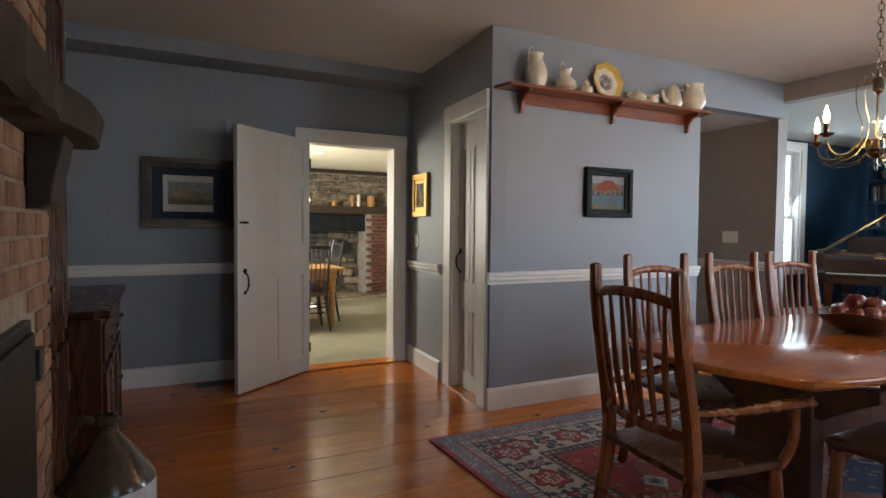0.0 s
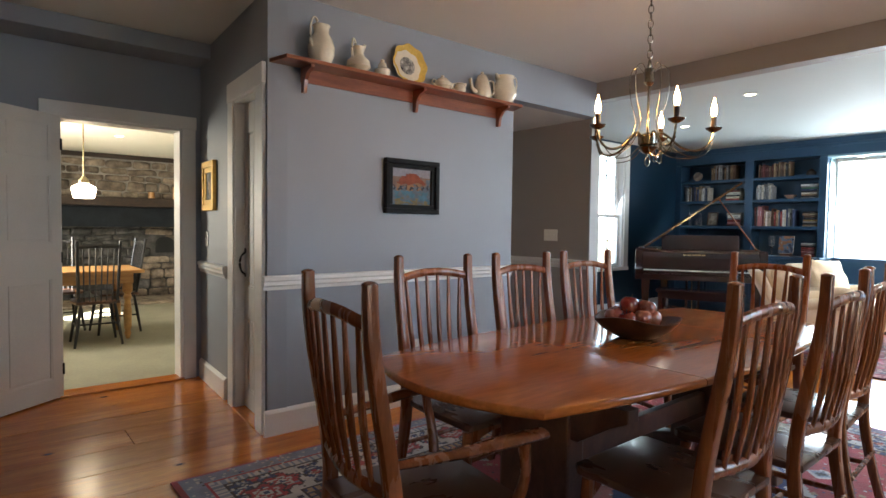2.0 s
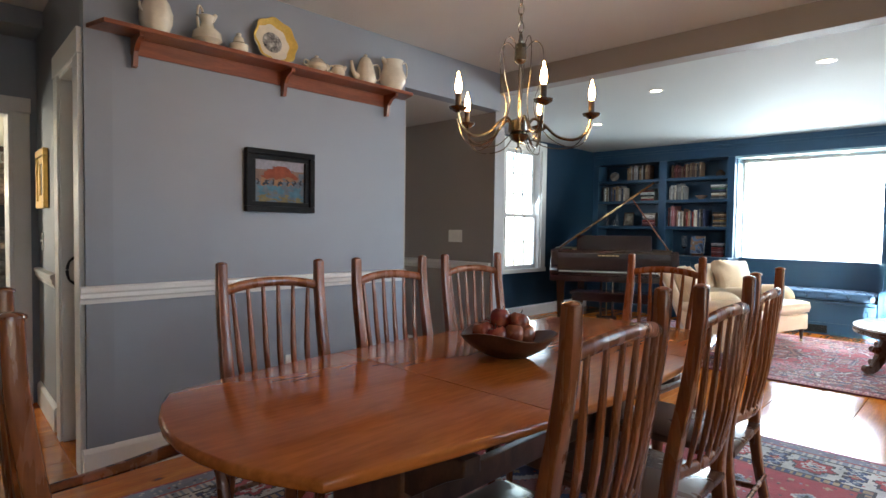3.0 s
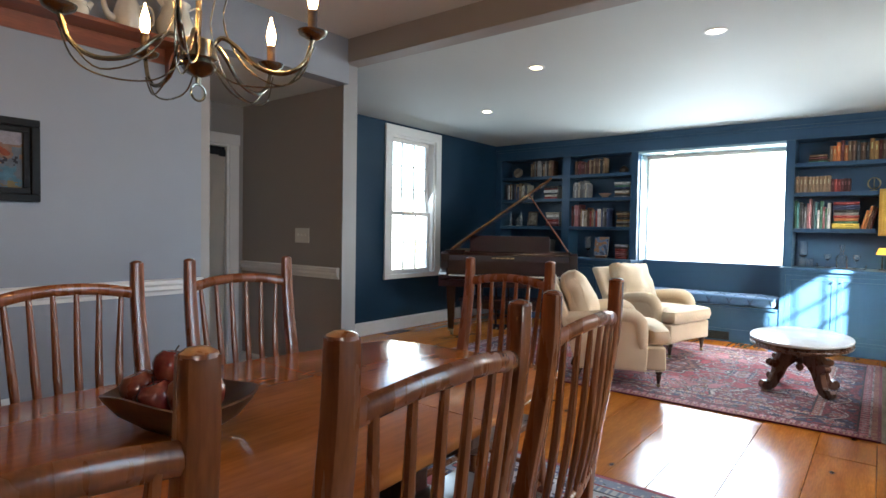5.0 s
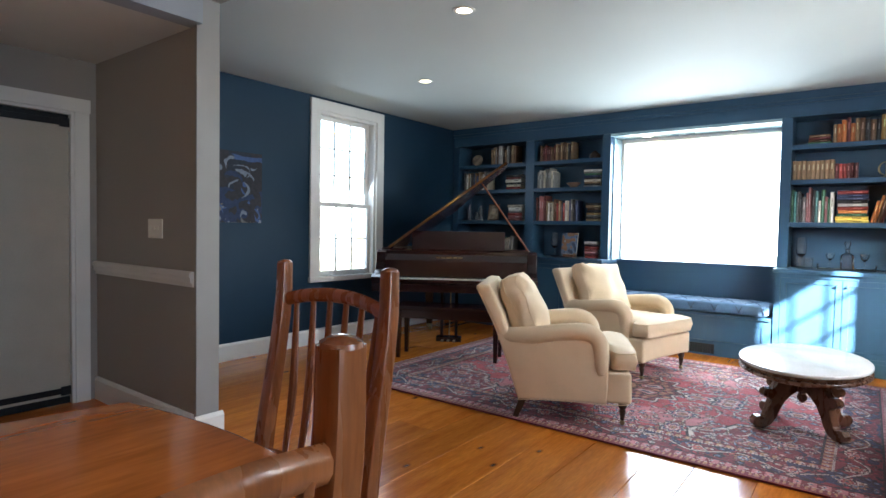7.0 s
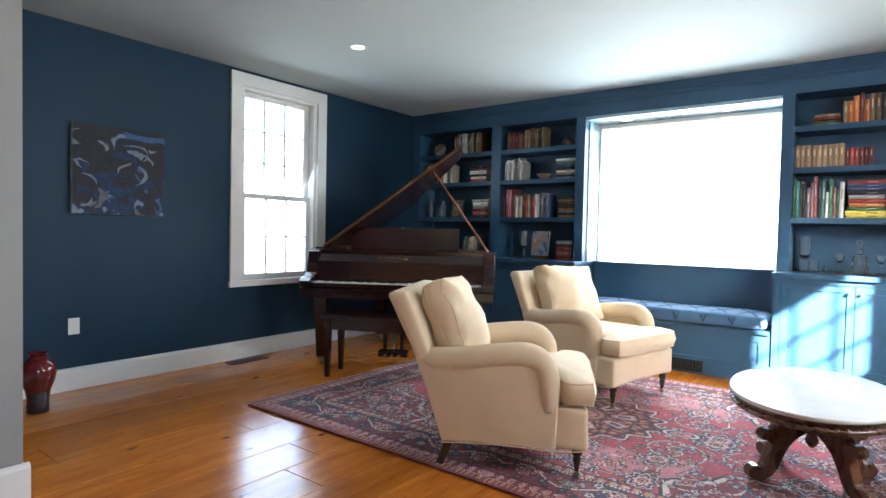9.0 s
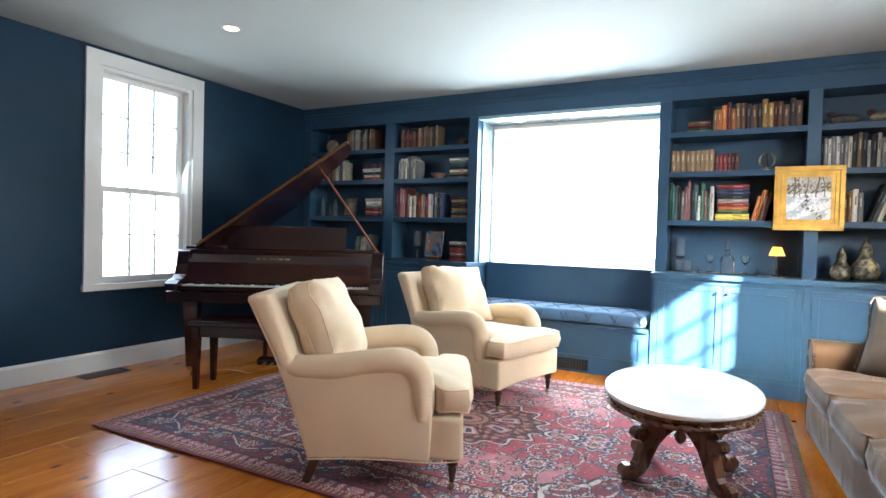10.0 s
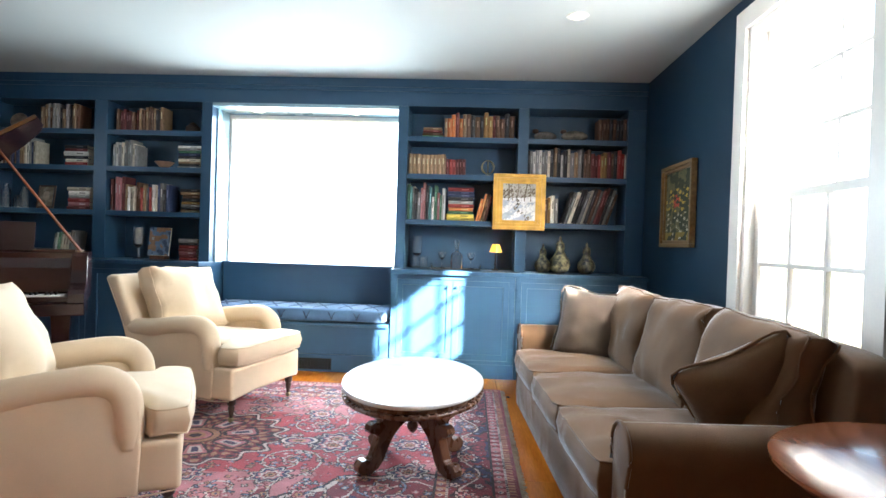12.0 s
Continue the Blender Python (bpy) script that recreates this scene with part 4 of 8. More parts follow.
def chandelier():
    e = thing("chandelier", pose(3.378, 1.522, -0.045), "brass candle-arm chandelier, five lit bulbs, hung on a chain", "chandelier")
    part("canopy", lathe([(0.0, 2.684), (0.055, 2.684), (0.055, 2.676), (0.035, 2.659), (0.012, 2.649), (0.0, 2.649)], 24), M_CHAND, e, smooth=True)
    z, i = 2.645, 0
    while z > 2.10:
        pts = [(0.011 * math.cos(a), 0, 0.021 * math.sin(a)) for a in np.linspace(0, 2 * math.pi, 13)]
        bm = tube(pts, 0.0026, 6)
        bmesh.ops.transform(bm, matrix=Matrix.Translation((0, 0, z - 0.02)) @ Matrix.Rotation(radians(90 * (i % 2) + 20), 4, 'Z'), verts=bm.verts)
        part("chain_link", bm, M_CHAND, e, smooth=True)
        z, i = z - 0.034, i + 1
    part("stem", lathe([(0.0, 2.09), (0.006, 2.088), (0.010, 2.06), (0.008, 2.055), (0.022, 2.048), (0.024, 1.985), (0.018, 1.978), (0.006, 1.97), (0.006, 1.76), (0.02, 1.755), (0.042, 1.745),
                        (0.043, 1.705), (0.036, 1.698), (0.043, 1.69), (0.03, 1.672), (0.008, 1.66), (0.006, 1.645), (0.0, 1.643)], 22), M_CHAND, e, smooth=True)
    ring = [(0.018 * math.cos(a), 0, 1.625 + 0.020 * math.sin(a)) for a in np.linspace(0, 2 * math.pi, 17)]
    part("ring", tube(ring, 0.003, 7), M_CHAND, e, smooth=True)
    for k in range(5):
        m = Matrix.Rotation(radians(162 + 72 * k), 4, 'Z') @ Matrix.Diagonal((0.93, 0.93, 1, 1))

        def turn(bm):
            bmesh.ops.transform(bm, matrix=m, verts=bm.verts)
            return bm
        arm = part("arm", turn(tube(spline([(0.03, 0, 1.72), (0.06, 0, 1.755), (0.10, 0, 1.735), (0.16, 0, 1.685), (0.23, 0, 1.672), (0.28, 0, 1.70), (0.30, 0, 1.755)], 5), 0.0058, 8)), M_CHAND, e, smooth=True)
        part("wire", turn(tube(spline([(0.02, 0.008, 2.03), (0.06, 0.014, 2.065), (0.095, 0.016, 2.03), (0.09, 0.016, 1.92), (0.06, 0.014, 1.80), (0.12, 0.016, 1.69), (0.22, 0.012, 1.645), (0.285, 0.006, 1.70)], 5), 0.0022, 6)), M_CHAND, e, smooth=True)
        part("wire", turn(tube(spline([(0.03, -0.012, 1.70), (0.10, -0.02, 1.645), (0.20, -0.018, 1.635), (0.27, -0.01, 1.66), (0.305, -0.004, 1.735)], 5), 0.0022, 6)), M_CHAND, e, smooth=True)
        part("drip_pan", turn(lathe([(0.0, 1.752), (0.012, 1.752), (0.034, 1.764), (0.038, 1.772), (0.035, 1.772), (0.014, 1.764), (0.0, 1.764)], 22, Matrix.Translation((0.30, 0, 0)))), M_CHAND, arm, smooth=True)
        part("candle_sleeve", turn(lathe([(0.0, 1.765), (0.0125, 1.765), (0.0125, 1.822), (0.0, 1.822)], 16, Matrix.Translation((0.30, 0, 0)))), M_DARKW, arm, "dark candle sleeve", True)
        part("bulb", turn(lathe([(0.0, 1.822), (0.008, 1.823), (0.0125, 1.840), (0.0135, 1.851), (0.0095, 1.874), (0.0035, 1.892), (0.002, 1.903), (0.0, 1.904)], 14, Matrix.Translation((0.30, 0, 0)))), M_BULB, arm, "lit flame-shaped bulb", True)
    return e


chandelier()

# ---- dining room: wall shelf and pottery ----


def wall_shelf():
    e = thing("wall_shelf", pose(0, 3.32, 2.235), "cherry wall shelf with scrolled brackets", "shelf")
    part("board", prism([(2.31, -0.002), (4.36, -0.002), (4.30, -0.165), (2.345, -0.165)], -0.022, 0.0, 0.003), M_SHELFW, e)
    part("apron", box(2.505, 4.175, -0.016, -0.002, -0.105, -0.0225, 0.002), M_SHELFW, e)
    sh = [(0, 0), (-0.13, 0), (-0.13, -0.02), (-0.075, -0.04), (-0.045, -0.075), (-0.038, -0.12), (-0.030, -0.15), (0, -0.15)]
    for x in (2.515, 3.35, 4.165):
        bm = prism(sh, -0.011, 0.011, 0.0, Matrix.Translation((x, -0.0165, -0.023)) @ Matrix(((0, 0, 1, 0), (1, 0, 0, 0), (0, 1, 0, 0), (0, 0, 0, 1))))
        part("bracket", bm, M_SHELFW, e)
    return e


wall_shelf()


def pottery(name, x, prof, label, category, handle=None, spout=None, lobes=0, depth=0.0, knob=None, turn=0.0, material=None, y=3.235):
    """A glazed pot on the wall shelf: turned body, handle, spout and lid."""
    material = material or M_IRONST
    e = thing(name, pose(x, y, 2.235, 0, 0, turn) @ Matrix.Diagonal((1.18, 1.18, 1.13, 1)), label, category, "old pottery on the wall shelf")
    part("body", lathe(prof, 28, lobes=lobes, depth=depth), material, e, smooth=True)
    if handle:
        part("handle", tube(spline(handle, 5), [0.008, 0.006, 0.006, 0.008], 8, flat=0.7), material, e, smooth=True)
    if spout:
        part("spout", tube(spline(spout, 4), [0.020, 0.013, 0.009], 10), material, e, smooth=True)
    if knob:
        part("lid", lathe(knob, 24), material, e, smooth=True)
    return e


pottery("pitcher", 2.60, [(0.0, 0), (0.045, 0), (0.05, 0.008), (0.065, 0.05), (0.068, 0.09), (0.055, 0.135), (0.038, 0.165), (0.040, 0.195), (0.046, 0.205), (0.042, 0.203), (0.034, 0.165), (0.0, 0.15)], "tall cream ironstone pitcher with a high handle", "pitcher",
        [(-0.05, 0, 0.07), (-0.078, 0, 0.10), (-0.075, 0, 0.19), (-0.055, 0, 0.235), (-0.03, 0, 0.225), (-0.035, 0, 0.19)], turn=20, lobes=8, depth=0.02)
pottery("ewer", 2.86, [(0.0, 0), (0.035, 0), (0.036, 0.006), (0.066, 0.03), (0.062, 0.062), (0.034, 0.088), (0.026, 0.11), (0.033, 0.135), (0.036, 0.142), (0.030, 0.138), (0.022, 0.11), (0.0, 0.09)], "squat cream ewer with a tall handle", "pitcher",
        [(-0.045, 0, 0.055), (-0.055, 0, 0.12), (-0.048, 0, 0.175), (-0.028, 0, 0.165), (-0.026, 0, 0.13)], [(0.02, 0, 0.13), (0.04, 0, 0.15), (0.052, 0, 0.165)], turn=20)
pottery("covered_jar", 3.04, [(0.0, 0), (0.030, 0), (0.043, 0.02), (0.043, 0.045), (0.028, 0.055), (0.0, 0.056)], "small cream covered jar", "jar", knob=[(0.0, 0.055), (0.027, 0.056), (0.022, 0.078), (0.010, 0.09), (0.012, 0.10), (0.0, 0.108)])
pottery("sugar_bowl", 3.55, [(0.0, 0), (0.032, 0), (0.034, 0.006), (0.055, 0.028), (0.055, 0.045), (0.042, 0.06), (0.0, 0.062)], "cream lidded sugar bowl with two handles", "sugar bowl",
        [(-0.048, 0, 0.025), (-0.078, 0, 0.035), (-0.072, 0, 0.058), (-0.045, 0, 0.052)], [(0.048, 0, 0.03), (0.07, 0, 0.045), (0.06, 0, 0.058)], knob=[(0.042, 0.06), (0.028, 0.075), (0.009, 0.081), (0.011, 0.092), (0.0, 0.098)])
pottery("creamer", 3.71, [(0.0, 0), (0.026, 0), (0.040, 0.022), (0.040, 0.04), (0.030, 0.055), (0.034, 0.066), (0.028, 0.055), (0.0, 0.045)], "small cream milk jug", "jug",
        [(-0.032, 0, 0.02), (-0.058, 0, 0.03), (-0.05, 0, 0.058), (-0.03, 0, 0.06)], [(0.03, 0, 0.05), (0.042, 0, 0.062), (0.052, 0, 0.075)])
pottery("coffee_pot", 3.935, [(0.0, 0), (0.048, 0), (0.05, 0.008), (0.062, 0.03), (0.055, 0.07), (0.043, 0.115), (0.036, 0.135), (0.0, 0.138)], "cream ribbed coffee pot with lid", "coffee pot",
        [(0.052, 0, 0.035), (0.10, 0, 0.05), (0.105, 0, 0.11), (0.085, 0, 0.135), (0.042, 0, 0.12)], [(-0.055, 0, 0.035), (-0.085, 0, 0.06), (-0.10, 0, 0.12)], lobes=10, depth=0.035, knob=[(0.037, 0.135), (0.026, 0.155), (0.010, 0.163), (0.011, 0.175), (0.0, 0.182)])
pottery("pitcher", 4.175, [(0.0, 0), (0.05, 0), (0.054, 0.01), (0.078, 0.05), (0.082, 0.085), (0.065, 0.125), (0.058, 0.16), (0.066, 0.185), (0.060, 0.183), (0.052, 0.16), (0.0, 0.14)], "large cream ironstone pitcher with angled handle", "pitcher",
        [(0.066, 0, 0.07), (0.105, 0, 0.10), (0.115, 0, 0.16), (0.10, 0, 0.195), (0.062, 0, 0.175)], [(-0.05, 0, 0.17), (-0.068, 0, 0.18), (-0.082, 0, 0.192)])
_pl = thing("scalloped_plate", pose(3.29, 3.285, 2.235 + 0.142) @ Matrix.Scale(1.1, 4) @ Matrix.Rotation(radians(80), 4, 'X'), "yellow-rimmed scalloped plate leaning on the wall", "plate", "old pottery on the wall shelf")
part("rim", lathe([(0.0, 0.0), (0.09, 0.0), (0.125, 0.014), (0.128, 0.017), (0.124, 0.019), (0.088, 0.005), (0.0, 0.005)], 64, lobes=8, depth=0.045), M_YELL, _pl, smooth=True)
part("well", lathe([(0.0, 0.0065), (0.098, 0.0065), (0.100, 0.012), (0.096, 0.013), (0.0, 0.0105)], 64, Matrix.Translation((-0.026, -0.018, 0.002)), lobes=8, depth=0.045), M_IRONST, _pl, "cream centre dish", True)
part("print", lathe([(0.0, 0.013), (0.056, 0.013), (0.056, 0.0145), (0.0, 0.0145)], 32, Matrix.Translation((-0.026, -0.018, 0.002))), M_INK, _pl, "grey transfer print", True)

# ---- pictures ----
_mosaic_count = [0]


def mosaic(w, h, nx, ny, pick, palette):
    """A flat patchwork in x and z (0..w, 0..h), facing -y; pick(u, v) gives palette indices over the grid."""
    X, Z = np.meshgrid(np.linspace(0, w, nx + 1), np.linspace(0, h, ny + 1))
    verts = np.stack([X.ravel(), np.zeros(X.size), Z.ravel()], 1)
    i = np.arange(nx * ny)
    a = (i // nx) * (nx + 1) + i % nx
    faces = np.stack([a, a + 1, a + nx + 2, a + nx + 1], 1)
    me = bpy.data.meshes.new("canvas")
    me.from_pydata(verts.tolist(), [], faces.tolist())
    U, V = np.meshgrid((np.arange(nx) + 0.5) / nx, (np.arange(ny) + 0.5) / ny)
    me.polygons.foreach_set("material_index", np.clip(pick(U, V), 0, len(palette) - 1).astype(np.int32).ravel())
    for c in palette:
        me.materials.append(c)
    return me


def wobble(U, V, f, s):
    """A smooth random field made of a few waves."""
    r = np.random.RandomState(s)
    out = np.zeros_like(U)
    for _ in range(7):
        a, b, p = r.normal(0, f), r.normal(0, f), r.uniform(0, 6.28)
        out += np.sin(a * U + b * V + p)
    return out / 3.0


def paint_set(name, cols):
    return [mat(f"{name}_paint", c, 0.6, var=0.18, scale=30, bump=0.25, bscale=200, spec=0.15) for c in cols]


def picture(name, m, w, h, fw, depth, frame_mat, label, pick, palette, mat_w=0.0, mat_col=None, nx=60, ny=48, inner=None, glazed=False):
    """A framed picture: stepped frame, mount, painted sheet; x along the wall, y = 0 the wall, -y into the room."""
    e = thing(name, m, label, "picture")
    iw, ih = w - 2 * fw, h - 2 * fw
    if fw:
        bm = bmesh.new()
        for o, d0, d1 in ((0.0, 0.0, depth), (fw * 0.55, 0.0, depth * 0.62)):
            f = fw * (0.55 if o == 0 else 0.45)
            x0, x1, z0, z1 = o, w - o, o, h - o
            for q in ((x0, x1, z0, z0 + f), (x0, x1, z1 - f, z1), (x0, x0 + f, z0 + f, z1 - f), (x1 - f, x1, z0 + f, z1 - f)):
                add_box(bm, q[0], q[1], -d1, -d0, q[2], q[3], 0.004)
        part("frame", bm, frame_mat, e)
    if mat_w:
        bm = bmesh.new()
        add_box(bm, fw, w - fw, -0.007, -0.002, fw, h - fw)
        part("mount", bm, mat_col, e)
    me = mosaic(iw - 2 * mat_w, ih - 2 * mat_w, nx, ny, pick, palette)
    ob = new("canvas", me)
    ob.parent = e
    ob.location = (fw + mat_w, -(0.0095 if fw else depth), fw + mat_w)
    if inner:
        part("inner_mount", boxes(*inner[0]), inner[1], e)
    if not fw:
        part("stretcher", box(0, w, -depth + 0.002, 0, 0, h, 0.002), M_PAPER, e)
    if glazed:
        g = part("pane", box(fw, w - fw, -0.0135, -0.012, fw, h - fw), M_GLASS, e)
        g.visible_shadow = False
    return e


def p_house(U, V):
    n, k = wobble(U, V, 18, 3), wobble(U, V, 40, 4)
    U, V = U + 0.03 * k, V + 0.035 * n
    c = np.where(V > 0.78, 0, 1)
    c = np.where((V > 0.5) & (V < 0.78) & (n > -0.5), 2, c)
    c = np.where((V > 0.58) & (V < 0.86) & (np.abs(U - 0.5) < 0.38 - 1.1 * np.abs(V - 0.62)), 3, c)
    c = np.where((V > 0.40) & (V < 0.60) & (np.abs(U - 0.47) < 0.33) & (k > -0.1), 4, c)
    c = np.where((V > 0.42) & (V < 0.54) & (np.abs((U * 7) % 1 - 0.5) < 0.17), 5, c)
    c = np.where((V < 0.40) & (n + 0.4 * k > 0.1), 6, c)
    c = np.where((V < 0.2) & (k > 0.2), 7, c)
    return c


picture("painting", pose(3.11, 3.318, 1.355), 0.46, 0.375, 0.062, 0.042, M_BLACKF, "small oil of a red-roofed house in a black frame", p_house,
        paint_set("house", [(0.27, 0.27, 0.31), (0.11, 0.14, 0.17), (0.20, 0.13, 0.10), (0.24, 0.06, 0.03), (0.28, 0.15, 0.08), (0.03, 0.035, 0.045), (0.07, 0.16, 0.22), (0.17, 0.14, 0.07)]))


def p_fort(U, V):
    n = wobble(U, V, 14, 8)
    c = np.where(V > 0.55, 0, 1)
    c = np.where((V > 0.3) & (V < 0.72) & (np.abs(U - 0.33) < 0.22) & (n > -1.0), 2, c)
    c = np.where(V < 0.22 + 0.05 * n, 3, c)
    return c


picture("framed_print", pose(0.15, 4.948, 1.245), 0.70, 0.55, 0.075, 0.035, M_DARKW, "framed print with a dark blue mount", p_fort,
        paint_set("print", [(0.32, 0.34, 0.36), (0.30, 0.27, 0.20), (0.40, 0.32, 0.20), (0.20, 0.18, 0.12)]), 0.11, mat("dark_blue_mount", (0.022, 0.034, 0.065), 0.8, var=0.05),
        inner=([(0.15, 0.515, -0.0092, -0.0085, 0.13, 0.415)], mat("white_mount", (0.62, 0.60, 0.55), 0.85, var=0.03)), nx=40, ny=32)


def p_vase(U, V):
    n = wobble(U, V, 16, 11)
    c = np.where(n > 0.2, 1, 0)
    c = np.where((np.hypot((U - 0.5) * 1.1, (V - 0.5) * 0.8) < 0.24) & (n > -0.6), 2, c)
    return c


_sw = along((2.40, 4.95), (2.30, 3.32))
picture("gilt_picture", _sw @ Matrix.Translation((0.15, -0.002, 1.365)), 0.355, 0.38, 0.085, 0.03, M_GOLD, "small dark picture in a gilt frame", p_vase,
        paint_set("dark_print", [(0.06, 0.06, 0.06), (0.16, 0.14, 0.12), (0.24, 0.18, 0.12)]), nx=24, ny=36)


def switch_plate(m, label, gang=1):
    e = thing("light_switch", m, label, "switch")
    w = 0.035 + 0.046 * gang
    part("plate", box(-w / 2, w / 2, -0.006, 0, -0.058, 0.058, 0.003), M_WHITEP, e)
    for i in range(gang):
        x = (i - (gang - 1) / 2) * 0.046
        part("toggle", box(x - 0.005, x + 0.005, -0.015, -0.006, -0.004, 0.012, 0.002), M_WHITEP, e)
    return e


switch_plate(_sw @ Matrix.Translation((0.21, -0.001, 1.145)), "white single light switch by the kitchen door")
switch_plate(pose(5.499, 3.84, 1.198, 0, 0, -90), "white triple light switch in the recess", 3)
for _m in (pose(3.42, 3.319, 0.40), pose(6.41, 4.999, 0.45)):
    _e = thing("wall_outlet", _m, "white plastic wall outlet above the baseboard", "outlet")
    part("plate", box(-0.036, 0.036, -0.006, 0, -0.058, 0.058, 0.003), M_WHITEP, _e)
    part("socket", boxes((-0.017, 0.017, -0.009, -0.006, 0.01, 0.04), (-0.017, 0.017, -0.009, -0.006, -0.04, -0.01), bev=0.002), M_WHITEP, _e)

# ---- fireplace end of the dining room ----
_fp = thing("brick_fireplace", pose(0, 0, 0), "red brick chimney breast with an oak beam mantel", "fireplace", kind="structure")
part("core", box(-0.498, -0.041, -0.6, 2.094, 0, CEIL_D - 0.005), M_FMORT, _fp)
_rb = random.Random(3)


def brick_mesh(ln, dp):
    bm = box(0, dp, 0, ln, 0, 0.057)
    bmesh.ops.bevel(bm, geom=bm.edges[:], offset=0.003, segments=1, affect='EDGES')
    me = bpy.data.meshes.new("brick")
    bm.to_mesh(me)
    bm.free()
    me.materials.append(M_BRICK)
    return me


_full, _half = brick_mesh(0.20, 0.095), brick_mesh(0.095, 0.095)
_end = brick_mesh(0.20, 0.095)
for _c in range(38):
    _z = 0.006 + _c * 0.068
    _y = 2.10
    _k = _c % 2
    while _y > 0.95:
        _l = 0.095 if _k else 0.20
        _k = 0
        _y -= _l
        if _y < 0.95:
            break
        if not (_y < 1.76 and _z < 1.03):
            _o = new("brick", _half if _l < 0.1 else _full)
            _o.parent = _fp
            _o.location = (-0.130 + _rb.uniform(-0.004, 0.003), _y, _z)
        _y -= 0.010
    for _x in ((-0.235, -0.445) if _c % 2 else (-0.34,)):
        _o = new("brick", _end)
        _o.parent = _fp
        _o.rotation_euler = (0, 0, radians(90))
        _o.location = (_x + 0.20, 2.005 + _rb.uniform(-0.003, 0.002), _z)
part("firebox_door", boxes((-0.07, -0.022, 0.9, 1.74, 0.02, 1.02), (-0.022, -0.012, 0.92, 1.72, 0.05, 0.99), bev=0.006), M_IRON, _fp, "black iron fireplace door")
part("door_latch", boxes((-0.03, -0.006, 1.742, 1.80, 0.86, 0.94), bev=0.004), M_IRON, _fp)


def mantel():
    e = thing("mantel_beam", pose(0, 0, 0), "rough hewn dark oak mantel beam on wooden corbels", "mantel", kind="structure")
    bm = bmesh.new()
    n = 60
    rings = []
    for i in range(n + 1):
        y = -0.6 + 2.72 * i / n
        j = [0.012 * noise.noise(Vector((y * 2.2, k * 3.1, 0.4))) for k in range(8)]
        rings.append([bm.verts.new((x + j[k], y, z + j[(k + 3) % 8])) for k, (x, z) in enumerate(((-0.12, 1.49), (0.04, 1.492), (0.063, 1.505), (0.066, 1.59), (0.05, 1.61), (-0.12, 1.612), (-0.12, 1.57), (-0.12, 1.53)))])
        for v in rings[-1][1:5]:
            v.co.x += 0.046 * max(0.0, min(1.0, (y - 1.62) / 0.3)) + 0.012 * noise.noise(Vector((y * 7.0, 2.0, v.co.z * 9)))
    for a, b in zip(rings, rings[1:]):
        for k in range(8):
            bm.faces.new((a[k], b[k], b[(k + 1) % 8], a[(k + 1) % 8]))
    bm.faces.new(rings[0])
    bm.faces.new(rings[-1][::-1])
    bmesh.ops.recalc_face_normals(bm, faces=bm.faces)
    part("beam", bm, M_BEAM, e, smooth=True)
    cs = [(-0.035, 1.30), (0.0, 1.30), (0.02, 1.315), (0.025, 1.36), (0.04, 1.43), (0.05, 1.488), (-0.035, 1.488)]
    for y in (1.86, -0.3):
        bm = prism(cs, -0.09, 0.09, 0.006, Matrix.Translation((0, y, 0)) @ Matrix(((1, 0, 0, 0), (0, 0, -1, 0), (0, 1, 0, 0), (0, 0, 0, 1))))
        part("corbel", bm, M_BEAM, e)


mantel()


def knob_set(parent, pts, axis='x'):
    for x, y, z in pts:
        rot = Matrix.Rotation(radians(90), 4, 'Y') if axis == 'x' else Matrix.Rotation(radians(90), 4, 'X')
        part("knob", lathe([(0.0, 0), (0.006, 0), (0.006, 0.010), (0.013, 0.016), (0.013, 0.022), (0.0, 0.026)], 14, Matrix.Translation((x, y, z)) @ rot), M_CHROME, parent, "bright metal knob", True)


_cu = thing("tall_cupboard", pose(0, 0, 0), "tall dark wooden cupboard built beside the chimney", "cupboard", kind="structure")
part("body", box(-0.498, -0.072, 2.11, 2.72, 0, 2.2, 0.004), M_CUPB, _cu)
for _z0, _z1 in ((0.08, 0.80), (0.86, 2.14)):
    _d = part("door", framed(-0.0715, -0.057, 2.15, 2.68, _z0, _z1, 0.07, 0.008), M_CUPB, _cu)
    for _h in (_z1 - 0.2, _z0 + 0.1):
        for _q in (2.155, 2.662):
            part("hinge", box(-0.060, -0.052, _q, _q + 0.014, _h, _h + 0.07), M_BRASS, _d, "small brass hinge")
knob_set(_cu, [(-0.057, 2.185, 1.05), (-0.057, 2.185, 0.7)])

_sb = thing("sideboard", pose(0, 0, 0), "dark cherry sideboard with drawers and doors", "sideboard")
part("body", box(-0.495, 0.045, 2.80, 3.92, 0.04, 0.865, 0.004), M_CUPB, _sb)
part("plinth", box(-0.495, 0.03, 2.82, 3.90, 0.0, 0.04), M_DARKW, _sb)
part("top", box(-0.495, 0.085, 2.74, 3.97, 0.865, 0.90, 0.01), M_CUPB, _sb)
for _i in range(3):
    _y = 2.83 + 0.365 * _i
    _d = part("drawer", box(0.045, 0.058, _y, _y + 0.335, 0.66, 0.83, 0.005), M_CUPB, _sb)
    knob_set(_d, [(0.058, _y + 0.168, 0.745)])
    _d = part("door", framed(0.0455, 0.060, _y, _y + 0.335, 0.08, 0.63, 0.06, 0.009), M_CUPB, _sb)
    knob_set(_d, [(0.060, _y + 0.03, 0.42)])
    for _h in (0.52, 0.14):
        part("hinge", box(0.060, 0.064, _y + 0.318, _y + 0.33, _h, _h + 0.06), M_BRASS, _d, "small brass hinge")

